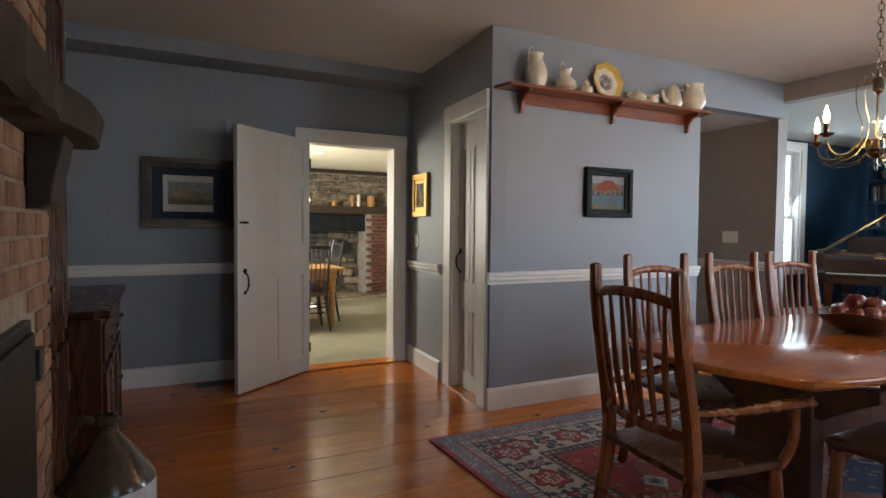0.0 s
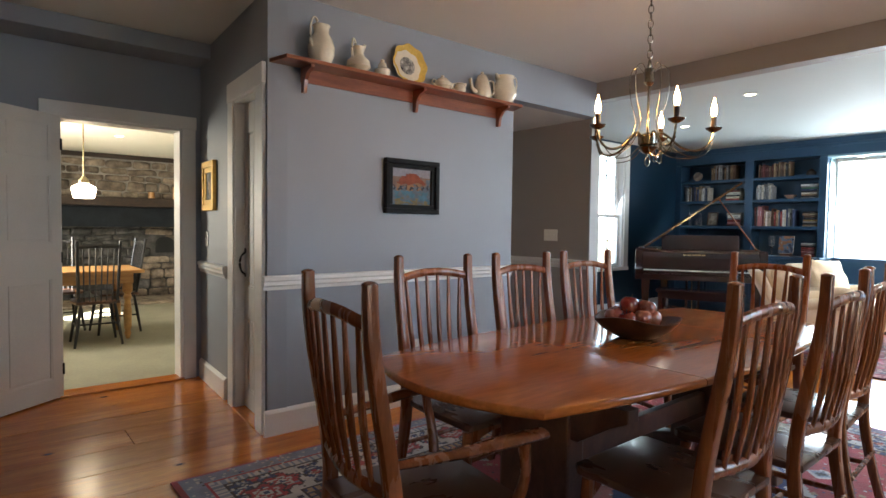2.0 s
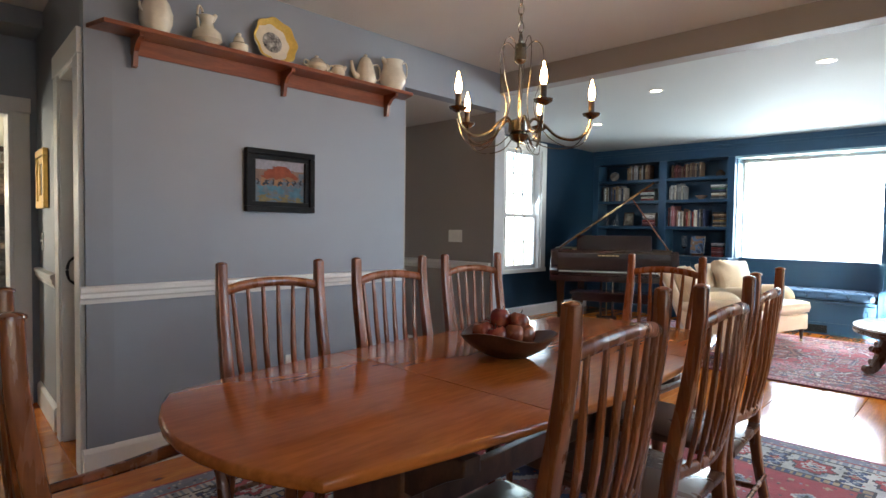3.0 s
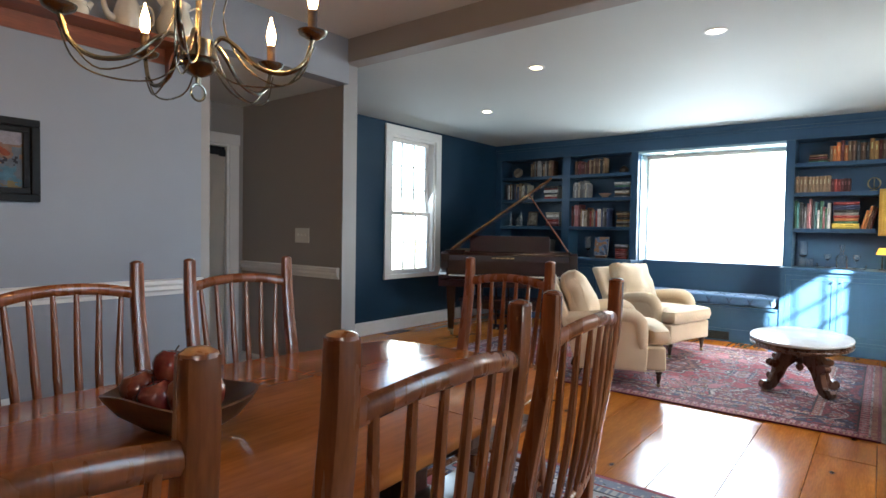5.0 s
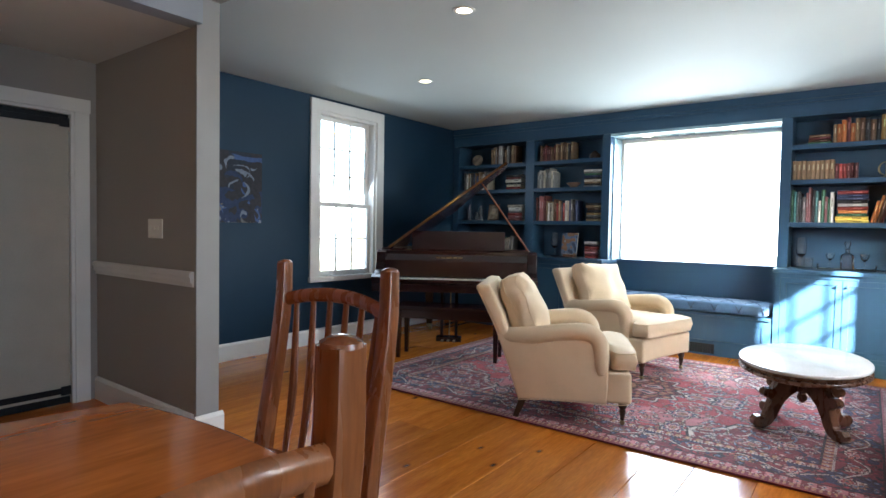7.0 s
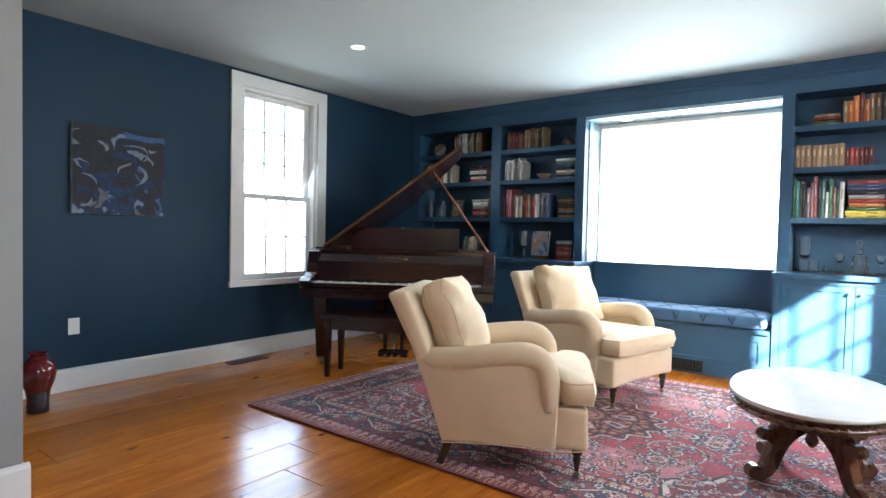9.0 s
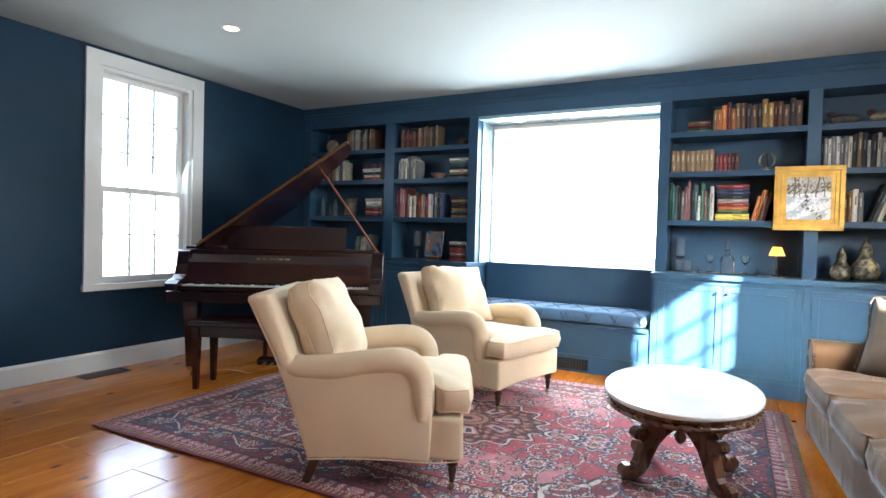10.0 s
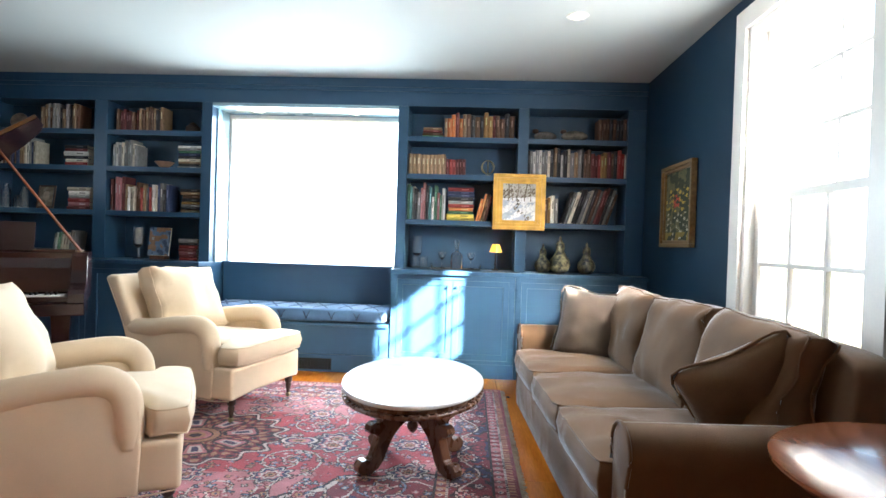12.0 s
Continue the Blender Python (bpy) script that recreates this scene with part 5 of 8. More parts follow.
_jg = thing("stoneware_jug", pose(0.11, 2.13, 0.0) @ Matrix.Diagonal((0.84, 0.84, 1.1, 1)), "large white stoneware jug with a brown glazed shoulder", "jug")
part("body", lathe([(0.0, 0), (0.165, 0), (0.17, 0.01), (0.17, 0.37), (0.165, 0.38), (0.0, 0.38)], 40), mat("white_stoneware", (0.55, 0.54, 0.52), 0.3, var=0.06, scale=6, coat=0.3), _jg, smooth=True)
part("shoulder", lathe([(0.165, 0.378), (0.172, 0.385), (0.165, 0.40), (0.095, 0.475), (0.045, 0.525), (0.034, 0.54), (0.036, 0.555), (0.042, 0.56), (0.042, 0.58), (0.025, 0.583), (0.025, 0.54)], 40), mat("brown_slip_glaze", (0.045, 0.028, 0.016), 0.18, var=0.3, scale=8, coat=0.5), _jg, "glossy brown shoulder", True)
part("handle", tube(spline([(-0.035, 0, 0.565), (-0.09, 0, 0.575), (-0.125, 0, 0.51), (-0.115, 0, 0.455)], 5), 0.013, 8), mat("brown_handle_glaze", (0.045, 0.028, 0.016), 0.2, var=0.3, scale=8, coat=0.5), _jg, smooth=True)
_sh = bmesh.new()
for _p in ([(-0.03, 0, 0.34), (0.03, 0, 0.34), (0.02, 0, 0.29), (0, 0, 0.275), (-0.02, 0, 0.29), (-0.03, 0, 0.34)], [(-0.012, 0, 0.325), (0.012, 0, 0.325), (0, 0, 0.30), (-0.012, 0, 0.325)]):
    tube(_p, 0.0022, 5, _sh)
bmesh.ops.transform(_sh, matrix=Matrix.Rotation(radians(5), 4, 'Z') @ Matrix.Translation((0, -0.1705, 0)), verts=_sh.verts)
part("stamp", _sh, mat("blue_stamp_ink", (0.06, 0.08, 0.14), 0.5), _jg, "blue stamped shield mark")


def floor_vent(x, y, w, d, label):
    e = thing("floor_vent", pose(x, y, 0), label, "vent")
    part("frame", boxes((0, w, 0, 0.012, 0, 0.005), (0, w, d - 0.012, d, 0, 0.005), (0, 0.012, 0.012, d - 0.012, 0, 0.005), (w - 0.012, w, 0.012, d - 0.012, 0, 0.005)), M_DARKW, e)
    part("backing", box(0.012, w - 0.012, 0.012, d - 0.012, 0.0005, 0.0015), M_VOID, e)
    for i in range(int((w - 0.03) / 0.022)):
        part("slat", box(0.02 + i * 0.022, 0.032 + i * 0.022, 0.012, d - 0.012, 0.0015, 0.0045), M_DARKW, e)


floor_vent(0.52, 4.76, 0.34, 0.12, "dark brown floor vent by the baseboard")
floor_vent(7.55, 4.80, 0.36, 0.14, "dark brown floor vent under the window")


_fv = thing("floor_vase", pose(6.075, 4.62, 0) @ Matrix.Scale(0.78, 4), "glazed floor vase, oxblood red over black", "vase")
part("body", lathe([(0.0, 0.0), (0.075, 0.0), (0.08, 0.01), (0.075, 0.10), (0.085, 0.17)], 28), mat("black_glaze", (0.012, 0.012, 0.016), 0.12, coat=0.5), _fv, "black glazed foot", True)
part("shoulder", lathe([(0.085, 0.17), (0.115, 0.25), (0.13, 0.32), (0.122, 0.37), (0.085, 0.415), (0.06, 0.43), (0.058, 0.455), (0.075, 0.47), (0.07, 0.474), (0.05, 0.455), (0.0, 0.42)], 28), mat("oxblood_glaze", (0.13, 0.012, 0.012), 0.12, var=0.3, scale=5, coat=0.5), _fv, "oxblood red glazed shoulder", True)


# ---- rugs ----
def rug(name, x0, x1, y0, y1, cell, pick, palette, label):
    """A knotted rug: a grid of small knots in wool colours, with its edge down to the floor."""
    w, h = x1 - x0, y1 - y0
    nx, ny = int(w / cell), int(h / cell)
    X, Y = np.meshgrid(np.linspace(0, w, nx + 1), np.linspace(0, h, ny + 1))
    wav = 0.004 * np.sin(Y * 3.1) * (np.abs(X / w - 0.5) * 2) ** 6
    top = np.stack([(X + wav).ravel(), Y.ravel(), np.full(X.size, 0.0105)], 1)
    i = np.arange(nx * ny)
    a = (i // nx) * (nx + 1) + i % nx
    faces = np.stack([a, a + 1, a + nx + 2, a + nx + 1], 1).tolist()
    n = top.shape[0]
    low = [(0, 0, 0.0), (w, 0, 0.0), (w, h, 0.0), (0, h, 0.0)]
    verts = top.tolist() + low
    c = [0, nx, n - 1, n - 1 - nx]
    for k in range(4):
        faces.append([c[k], n + k, n + (k + 1) % 4, c[(k + 1) % 4]])
    me = bpy.data.meshes.new(name)
    me.from_pydata(verts, [], faces)
    U, V = np.meshgrid((np.arange(nx) + 0.5) * cell - w / 2, (np.arange(ny) + 0.5) * cell - h / 2)
    idx = pick(U, V, w, h).astype(np.int32).ravel()
    me.polygons.foreach_set("material_index", np.concatenate([idx, np.zeros(4, np.int32)]))
    for m in palette:
        me.materials.append(m)
    ob = new(name, me)
    ob.location = (x0, y0, 0.0015)
    return tagged(ob, label, "rug")


def wool(name, cols):
    return [mat(f"{name}_wool", c, 0.95, var=0.22, scale=9, bump=0.6, bscale=330, sheen=0.15) for c in cols]


def border_coords(U, V, w, h):
    """Depth from the nearest edge, and the way along that edge."""
    dx, dy = w / 2 - np.abs(U), h / 2 - np.abs(V)
    return np.minimum(dx, dy), np.where(dx < dy, np.abs(V), np.abs(U))


def bloom(c, X, Y, cx, cy, r, n, cols, depth=0.2, turn=0.0, squash=1.0):
    """Draws a flower of n petals into the knots c: rings of colour from its rim to its heart."""
    x0, x1 = np.searchsorted(X[0], (cx - 1.3 * r, cx + 1.3 * r))
    y0, y1 = np.searchsorted(Y[:, 0], (cy - 1.3 * r, cy + 1.3 * r))
    if x1 <= x0 or y1 <= y0:
        return
    dx, dy = X[y0:y1, x0:x1] - cx, Y[y0:y1, x0:x1] - cy
    u, v = dx * math.cos(turn) + dy * math.sin(turn), (-dx * math.sin(turn) + dy * math.cos(turn)) / squash
    q = np.hypot(u, v) / (r * (1 - depth + depth * np.cos(n * np.arctan2(v, u))))
    w = c[y0:y1, x0:x1]
    for i, k in enumerate(cols):
        w[q < 1 - i / len(cols)] = k


def stroke(c, X, Y, pts, r, k):
    """Draws a line of width 2r through points into the knots c."""
    for p, q in zip(pts, pts[1:]):
        n = max(2, int(math.hypot(q[0] - p[0], q[1] - p[1]) / (r * 0.8)))
        for i in range(n):
            bloom(c, X, Y, p[0] + (q[0] - p[0]) * i / n, p[1] + (q[1] - p[1]) * i / n, r, 1, (k,), 0.0)


def scroll(cx, cy, r0, turns, a0, way):
    """A spiral vine."""
    out = []
    for i in range(34):
        f = i / 33
        a = a0 + way * turns * 2 * math.pi * f
        out.append((cx + r0 * (1 - 0.8 * f) * math.cos(a), cy + r0 * (1 - 0.8 * f) * math.sin(a)))
    return out


def p_living(U, V, w, h):
    # 0 dark red, 1 red, 2 rose, 3 navy, 4 ivory, 5 pale blue, 6 tan, 7 black-brown
    rs = np.random.RandomState(4)
    cell = U[0, 1] - U[0, 0]
    nx, ny = (U.shape[1] + 1) // 2, (U.shape[0] + 1) // 2
    X, Y = np.meshgrid((np.arange(nx) + 0.5) * cell, (np.arange(ny) + 0.5) * cell)
    FX, FY = w / 2 - 0.40, h / 2 - 0.40
    c = np.where(wobble(X, Y, 5, 3) > 0.55, 2, 1)
    c = np.where(wobble(X, Y, 9, 6) > 1.1, 0, c)
    # corner pieces of the field, with a scalloped ivory edge
    ang = np.arctan2(FY - Y, FX - X)
    rc = np.hypot((FX - X) / 0.50, (FY - Y) / 0.66) + 0.05 * np.cos(12 * ang)
    c = np.where(rc < 1.07, 7, c)
    c = np.where(rc < 1.04, 4, c)
    c = np.where(rc < 0.99, np.where(wobble(X, Y, 16, 8) > 0.35, 3, 0), c)
    c = np.where((np.abs(rc - 0.80) < 0.012) | (np.abs(rc - 0.45) < 0.014), 4, c)
    # vines with leaves
    for cx, cy, r0, a0, way in ((0.30, 0.62, 0.20, 0.5, 1), (0.66, 0.42, 0.19, 2.6, -1), (0.62, 0.80, 0.17, 4.0, 1), (0.20, 1.02, 0.20, 1.2, -1), (0.52, 1.16, 0.16, 3.6, 1), (0.72, 0.14, 0.14, 5.0, 1), (0.78, 1.08, 0.13, 0.4, -1)):
        P = scroll(cx, cy, r0, 1.35, a0, way)
        stroke(c, X, Y, P, 0.0085, 7)
        stroke(c, X, Y, P, 0.0048, 4 if r0 > 0.165 else 5)
        for i in range(2, 32, 3):
            bloom(c, X, Y, P[i][0] + rs.uniform(-0.02, 0.02), P[i][1] + rs.uniform(-0.02, 0.02), 0.024, 2, (7, (5, 3, 6, 4)[i % 4], (4, 5)[i % 2]), 0.35, rs.uniform(0, 3))
        bloom(c, X, Y, P[-1][0], P[-1][1], 0.062, 6, (7, 4, 2, 0, 6, 3), 0.16, a0)
    # strewn small flowers
    for i in range(330):
        cx, cy, r = rs.uniform(0, FX), rs.uniform(0, FY), rs.uniform(0.016, 0.034)
        bloom(c, X, Y, cx, cy, r, rs.randint(4, 7), ((7, 4, 2), (7, 5, 4), (3, 4, 0), (7, 6, 3), (0, 2, 4), (7, 2, 5))[i % 6], 0.25, rs.uniform(0, 3))
    # palmettes
    for cx, cy, r, t in ((0.47, 0.60, 0.10, 0.6), (0.05, 0.80, 0.115, 0.0), (0.78, 0.62, 0.09, 1.6), (0.36, 1.25, 0.10, 0.9), (0.0, 1.22, 0.10, 0.3), (0.80, 0.32, 0.08, 0.2), (0.52, 0.20, 0.09, 0.8), (0.66, 1.24, 0.075, 0.1)):
        bloom(c, X, Y, cx, cy, r, 8, (7, 4, 3, 3, 2, 4, 0, 6, 7), 0.14, t, 1.25)
    # medallion: rosette, ring of dark petals, lobed rim
    rad = np.hypot(X, Y * 0.86)
    th = np.arctan2(Y * 0.86, X)
    lob = rad / (0.40 + 0.030 * np.cos(16 * th))
    tex = np.sin(70 * rad + 3 * np.cos(8 * th)) * np.cos(24 * th)
    m = np.where(tex > 0.3, 6, np.where(tex < -0.45, 7, 0))
    pet = np.abs(((th / (math.pi / 8)) % 2) - 1)
    m = np.where((rad > 0.13) & (rad < 0.30) & (pet < 0.62), 7, m)
    m = np.where((rad > 0.15) & (rad < 0.285) & (pet < 0.48), 2, m)
    m = np.where((rad > 0.17) & (rad < 0.27) & (pet < 0.32), 4, m)
    m = np.where((rad > 0.185) & (rad < 0.255) & (pet < 0.18), 3, m)
    for hi, k in ((0.125, 7), (0.115, 6), (0.085, 7), (0.076, 2), (0.05, 6), (0.03, 7)):
        m = np.where(rad < hi, k, m)
    c = np.where(lob < 1.07, 7, c)
    c = np.where(lob < 1.045, 4, c)
    c = np.where(lob < 1.0, 7, c)
    c = np.where(lob < 0.965, m, c)
    bloom(c, X, Y, 0.0, 0.60, 0.12, 2, (7, 4, 3, 2, 6, 7), 0.3, math.pi / 2)
    # border: navy ground, palmettes on a wave, small flowers, guard stripes
    d, s = border_coords(X, Y, w, h)
    b = np.where(wobble(X, Y, 22, 31) > -0.45, 0, 3)
    b = np.where(np.sin(41 * s + 4 * np.sin(33 * d)) * np.sin(39 * d + 2) > 0.7, 7, b)
    wave = d - 0.245 - 0.055 * np.sin(2 * math.pi * s / 0.46)
    b = np.where(np.abs(wave) < 0.011, 7, b)
    b = np.where(np.abs(wave) < 0.006, 4, b)
    c = np.where(d < 0.40, b, c)
    for long_side in (0, 1):
        n_ = int(((h if long_side else w) / 2 - 0.1) / 0.115)
        for i in range(n_ + 1):
            a = 0.02 + i * 0.115
            for dep, r in (((0.245, 0.062), (0.165, 0.030)) if i % 2 else ((0.195, 0.036), (0.31, 0.038))):
                px, py = (w / 2 - dep, a) if long_side else (a, h / 2 - dep)
                cols = ((7, 4, 0, 1, 6, 3), (7, 6, 3, 5, 4, 0), (7, 2, 4, 3, 1, 6))[(i // 2) % 3]
                bloom(c, X, Y, px, py, r, 5 if r < 0.04 else 7, cols if r > 0.05 else cols[:1] + cols[2:4], 0.2, i * 0.7)
            px, py = (w / 2 - 0.27, a + 0.055) if long_side else (a + 0.055, h / 2 - 0.27)
            bloom(c, X, Y, px, py, 0.034, 2, (7, (5, 4, 1)[i % 3], 6), 0.4, 0.9 + i)
    for lo, hi, pair, per in ((0.35, 0.398, (6, 0), 0.056), (0.07, 0.125, (2, 0), 0.062), (0.125, 0.137, (7, 7), 1), (0.338, 0.35, (4, 7), 0.02), (0.398, 0.41, (7, 7), 1), (0.058, 0.07, (4, 7), 0.02), (0.022, 0.058, (6, 0), 0.03), (0.0, 0.022, (0, 0), 4)):
        c = np.where((d >= lo) & (d < hi), np.where((s % per) < per * 0.5, pair[0], pair[1]), c)
    for lo, hi, k1, k2 in ((0.357, 0.391, 4, 3), (0.08, 0.115, 4, 3)):
        q = np.abs((s % 0.056) - 0.028) + np.abs(d - (lo + hi) / 2)
        c = np.where((q < 0.016) & (d < 0.43), k1, c)
        c = np.where((q < 0.008) & (d < 0.43), k2, c)
    full = np.concatenate([c[:, ::-1], c], 1)[:, -U.shape[1]:]
    full = np.concatenate([full[::-1], full], 0)[-U.shape[0]:]
    # hand-knotted waver: rows slip by a knot here and there
    sh = np.rint(1.6 * wobble(U, V, 2.5, 12)).astype(int)
    ix = np.clip(np.arange(U.shape[1])[None, :] + sh, 0, U.shape[1] - 1)
    full = np.take_along_axis(full, ix, 1)
    jit = rs.rand(*U.shape)
    return np.where(jit > 0.975, rs.randint(0, 8, U.shape), full)


rug("persian_rug", 6.985, 9.55, 0.17, 3.755, 0.0065, p_living,
    wool("persian", [(0.19, 0.022, 0.038), (0.41, 0.050, 0.070), (0.48, 0.17, 0.19), (0.034, 0.030, 0.085), (0.56, 0.45, 0.42), (0.17, 0.22, 0.34), (0.41, 0.20, 0.12), (0.026, 0.012, 0.022)]),
    "worn red and navy Persian rug with floral borders")
_fr = bmesh.new()
_rf = random.Random(6)
for _i in range(430):
    _x = 6.99 + 2.55 * (_i + _rf.random()) / 430
    for _y, _s in ((0.17, -1), (3.755, 1)):
        _k = _rf.uniform(0.02, 0.036)
        tube([(_x, _y, 0.008), (_x + _rf.uniform(-0.006, 0.006), _y + _s * _k * 0.5, 0.005), (_x + _rf.uniform(-0.01, 0.01), _y + _s * _k, 0.0025)], 0.0022, 4, _fr)
tagged(part("rug_fringe", _fr, mat("cotton_fringe", (0.55, 0.48, 0.40), 0.95, var=0.2)), "short pale cotton fringe at the rug's ends", "fringe", kind="stuff")


def p_dining(U, V, w, h):
    # 0 red, 1 navy, 2 ivory, 3 grey-blue, 4 rose, 5 black-brown, 6 tan
    d, s = border_coords(U, V, w, h)
    rs = np.random.RandomState(9)
    jit = rs.rand(*U.shape)
    A, B = np.abs(U), np.abs(V)
    m = A / 1.25 + B / 0.85
    c = np.where(m > 1.0, 0, 1)
    c = np.where((m > 0.93) & (m < 1.0), 2, c)
    c = np.where(m < 0.62, 4, c)
    c = np.where((m > 0.56) & (m < 0.62), 2, c)
    c = np.where(m < 0.30, 1, c)
    lat = np.abs((A * 3.2) % 1 - 0.5) + np.abs((B * 3.2) % 1 - 0.5)
    c = np.where((lat < 0.17) & (c == 0), 3, c)
    c = np.where((lat > 0.17) & (lat < 0.23) & (c == 0), 2, c)
    c = np.where((np.abs(lat - 0.20) < 0.035), 2, c)
    c = np.where((lat < 0.09), 5, c)
    c = np.where((np.abs((A * 6.4 + 0.3) % 1 - 0.5) + np.abs((B * 6.4 + 0.2) % 1 - 0.5) < 0.12), 6, c)
    X, Y = U, V
    c = np.where(d < 0.52, np.where(wobble(U, V, 14, 5) > 0.9, 3, 2), c)
    for side in range(4):
        ln = h if side % 2 else w
        n_ = int((ln - 0.5) / 0.36)
        for i in range(-(n_ // 2) - 1, n_ // 2 + 2):
            for off, kind in ((0.0, 0), (0.18, 1)):
                a = i * 0.36 + off
                if abs(a) > ln / 2 - 0.2:
                    continue
                e = 0.325
                px, py = ((a, -h / 2 + e), (w / 2 - e, a), (a, h / 2 - e), (-w / 2 + e, a))[side]
                if kind == 0:
                    bloom(c, X, Y, px, py, 0.115, 6, (5, 0, 0, 2, 0, 2, 1), 0.14, 0.3)
                else:
                    for g in (-1, 1):
                        qx, qy = (px, py + g * 0.062) if side % 2 == 0 else (px + g * 0.062, py)
                        bloom(c, X, Y, qx, qy, 0.085, 4, (5, 1, 1, 3, 2, 1), 0.32, 0.78 * g, 0.8)
                    bloom(c, X, Y, px, py, 0.03, 4, (0, 6), 0.2)
    for lo, hi, pair, per in ((0.47, 0.505, (6, 1), 0.04), (0.505, 0.52, (5, 5), 1), (0.455, 0.47, (5, 5), 1), (0.13, 0.185, (3, 2), 0.036), (0.185, 0.20, (5, 5), 1), (0.115, 0.13, (0, 0), 1), (0.03, 0.115, (3, 3), 1), (0.0, 0.03, (0, 0), 1)):
        c = np.where((d >= lo) & (d < hi), np.where((s % per) < per * 0.5, pair[0], pair[1]), c)
    c = np.where((d > 0.03) & (d < 0.115) & (jit > 0.86), 2, c)
    c = np.where(jit > 0.965, rs.randint(0, 7, U.shape), c)
    return c


rug("dining_rug", 1.685, 5.42, 0.05, 2.99, 0.0135, p_dining,
    wool("heriz", [(0.36, 0.032, 0.038), (0.028, 0.040, 0.12), (0.54, 0.48, 0.45), (0.22, 0.23, 0.29), (0.42, 0.15, 0.13), (0.045, 0.026, 0.028), (0.36, 0.23, 0.14)]),
    "red, ivory and navy geometric rug under the table")


# ---- living room: armchairs, sofa, tables ----
SIDE = Matrix(((0, 0, 1, 0), (1, 0, 0, 0), (0, 1, 0, 0), (0, 0, 0, 1)))


def soften(bm, amount, seed):
    """Slight unevenness of stuffed cloth."""
    for v in bm.verts:
        v.co += Vector((1, 1, 1)) * (amount * noise.noise(v.co * 5.0 + Vector((seed, 0, seed))))
    return bm


def armchair(m, label):
    """An English roll-arm chair; x across, -y its front."""
    e = thing("armchair", m, label, "armchair", "pair of cream armchairs")
    hw = 0.375
    fr = box(-hw, hw, -0.42, 0.20, 0.145, 0.335)
    bmesh.ops.subdivide_edges(fr, edges=fr.edges[:], cuts=5, use_grid_fill=True)
    for v in fr.verts:
        if v.co.z < 0.15:
            v.co.z += 0.012 * math.cos(v.co.x / hw * math.pi / 2)
    fr2 = [q for q in fr.edges if q.calc_face_angle(0) > 0.6]
    bmesh.ops.bevel(fr, geom=fr2, offset=0.028, segments=3, profile=0.5, affect='EDGES', clamp_overlap=True)
    for v in fr.verts:
        if v.co.y > -0.30:
            v.co.x *= 0.95
    part("seat_frame", soften(fr, 0.005, 1), M_CREAM, e, smooth="all")
    # T-shaped seat cushion with a crown
    cu, wl = boxed(0.735, 0.102, 0.70, 0.036, Matrix.Translation((0, -0.105, 0.408)) @ Matrix.Rotation(radians(90), 4, 'X'), n=30, lump=0.007, seed=4, pin=0.01, pipe=0.0035)
    for v in list(cu.verts) + list(wl.verts):
        k = max(0.0, min(1.0, (v.co.y + 0.315) / 0.04))
        v.co.x *= 1 - 0.255 * k * k * (3 - 2 * k)
    part("seat_piping", wl, M_CREAM, part("seat_cushion", cu, M_CREAM, e, "loose T-shaped seat cushion", "all"), smooth=True)
    # raked back, one piece with the sides
    prof = [(0.20, 0.15), (0.275, 0.132), (0.345, 0.35), (0.425, 0.565), (0.50, 0.72), (0.562, 0.832), (0.560, 0.850), (0.535, 0.862), (0.475, 0.858), (0.44, 0.80), (0.365, 0.62), (0.30, 0.45), (0.20, 0.30)]
    bk = prism(prof, -hw + 0.004, hw - 0.004, 0.022, SIDE, 3)
    part("backrest", bk, M_CREAM, e, smooth=True)
    bc = Matrix.Translation((0, 0.262, 0.69)) @ Matrix.Rotation(radians(-25), 4, 'X') @ Matrix.Rotation(radians(2), 4, 'Y')
    t, wt = boxed(0.59, 0.085, 0.46, 0.078, bc, lump=0.034, seed=9, pin=0.075, pipe=0.0035)
    part("cushion_piping", wt, M_CREAM, part("back_cushion", t, M_CREAM, e, "plump loose back cushion", "all"), smooth=True)
    for s in (-1, 1):
        # side panel under the roll, and the roll that drops at the front
        pan = [(0.278, 0.134), (0.10, 0.142), (-0.10, 0.142), (-0.272, 0.134), (-0.280, 0.31), (-0.275, 0.46), (-0.20, 0.56), (0.0, 0.57), (0.22, 0.55), (0.42, 0.545), (0.345, 0.345)]
        x0 = s * (hw - 0.085) if s > 0 else -hw + 0.002
        bm = prism(pan, 0, 0.083, 0.014, Matrix.Translation((x0, 0, 0)) @ SIDE, 3)
        part("arm_panel", bm, M_CREAM, e, smooth=True)
        xc = s * (hw - 0.046)
        path = spline([(xc, 0.415, 0.530), (xc, 0.34, 0.532), (xc, 0.20, 0.540), (xc, 0.03, 0.560), (xc, -0.10, 0.570), (xc, -0.170, 0.556), (xc, -0.212, 0.515), (xc, -0.226, 0.45), (xc, -0.230, 0.38), (xc, -0.232, 0.315)], 5)
        part("rolled_arm", soften(tube(path, [0.030, 0.054, 0.062, 0.065, 0.065, 0.064, 0.062, 0.060, 0.056, 0.046], 20, up=(1, 0, 0)), 0.006, 7 + s), M_CREAM, e, smooth="all")
        hem = [(s * (hw - 0.001), y, z - 0.002) for y, z in ((0.276, 0.134), (0.10, 0.143), (-0.10, 0.143), (-0.27, 0.136), (-0.40, 0.146))]
        part("hem_piping", tube(spline(hem, 4), 0.003, 6), M_CREAM, e, smooth=True)
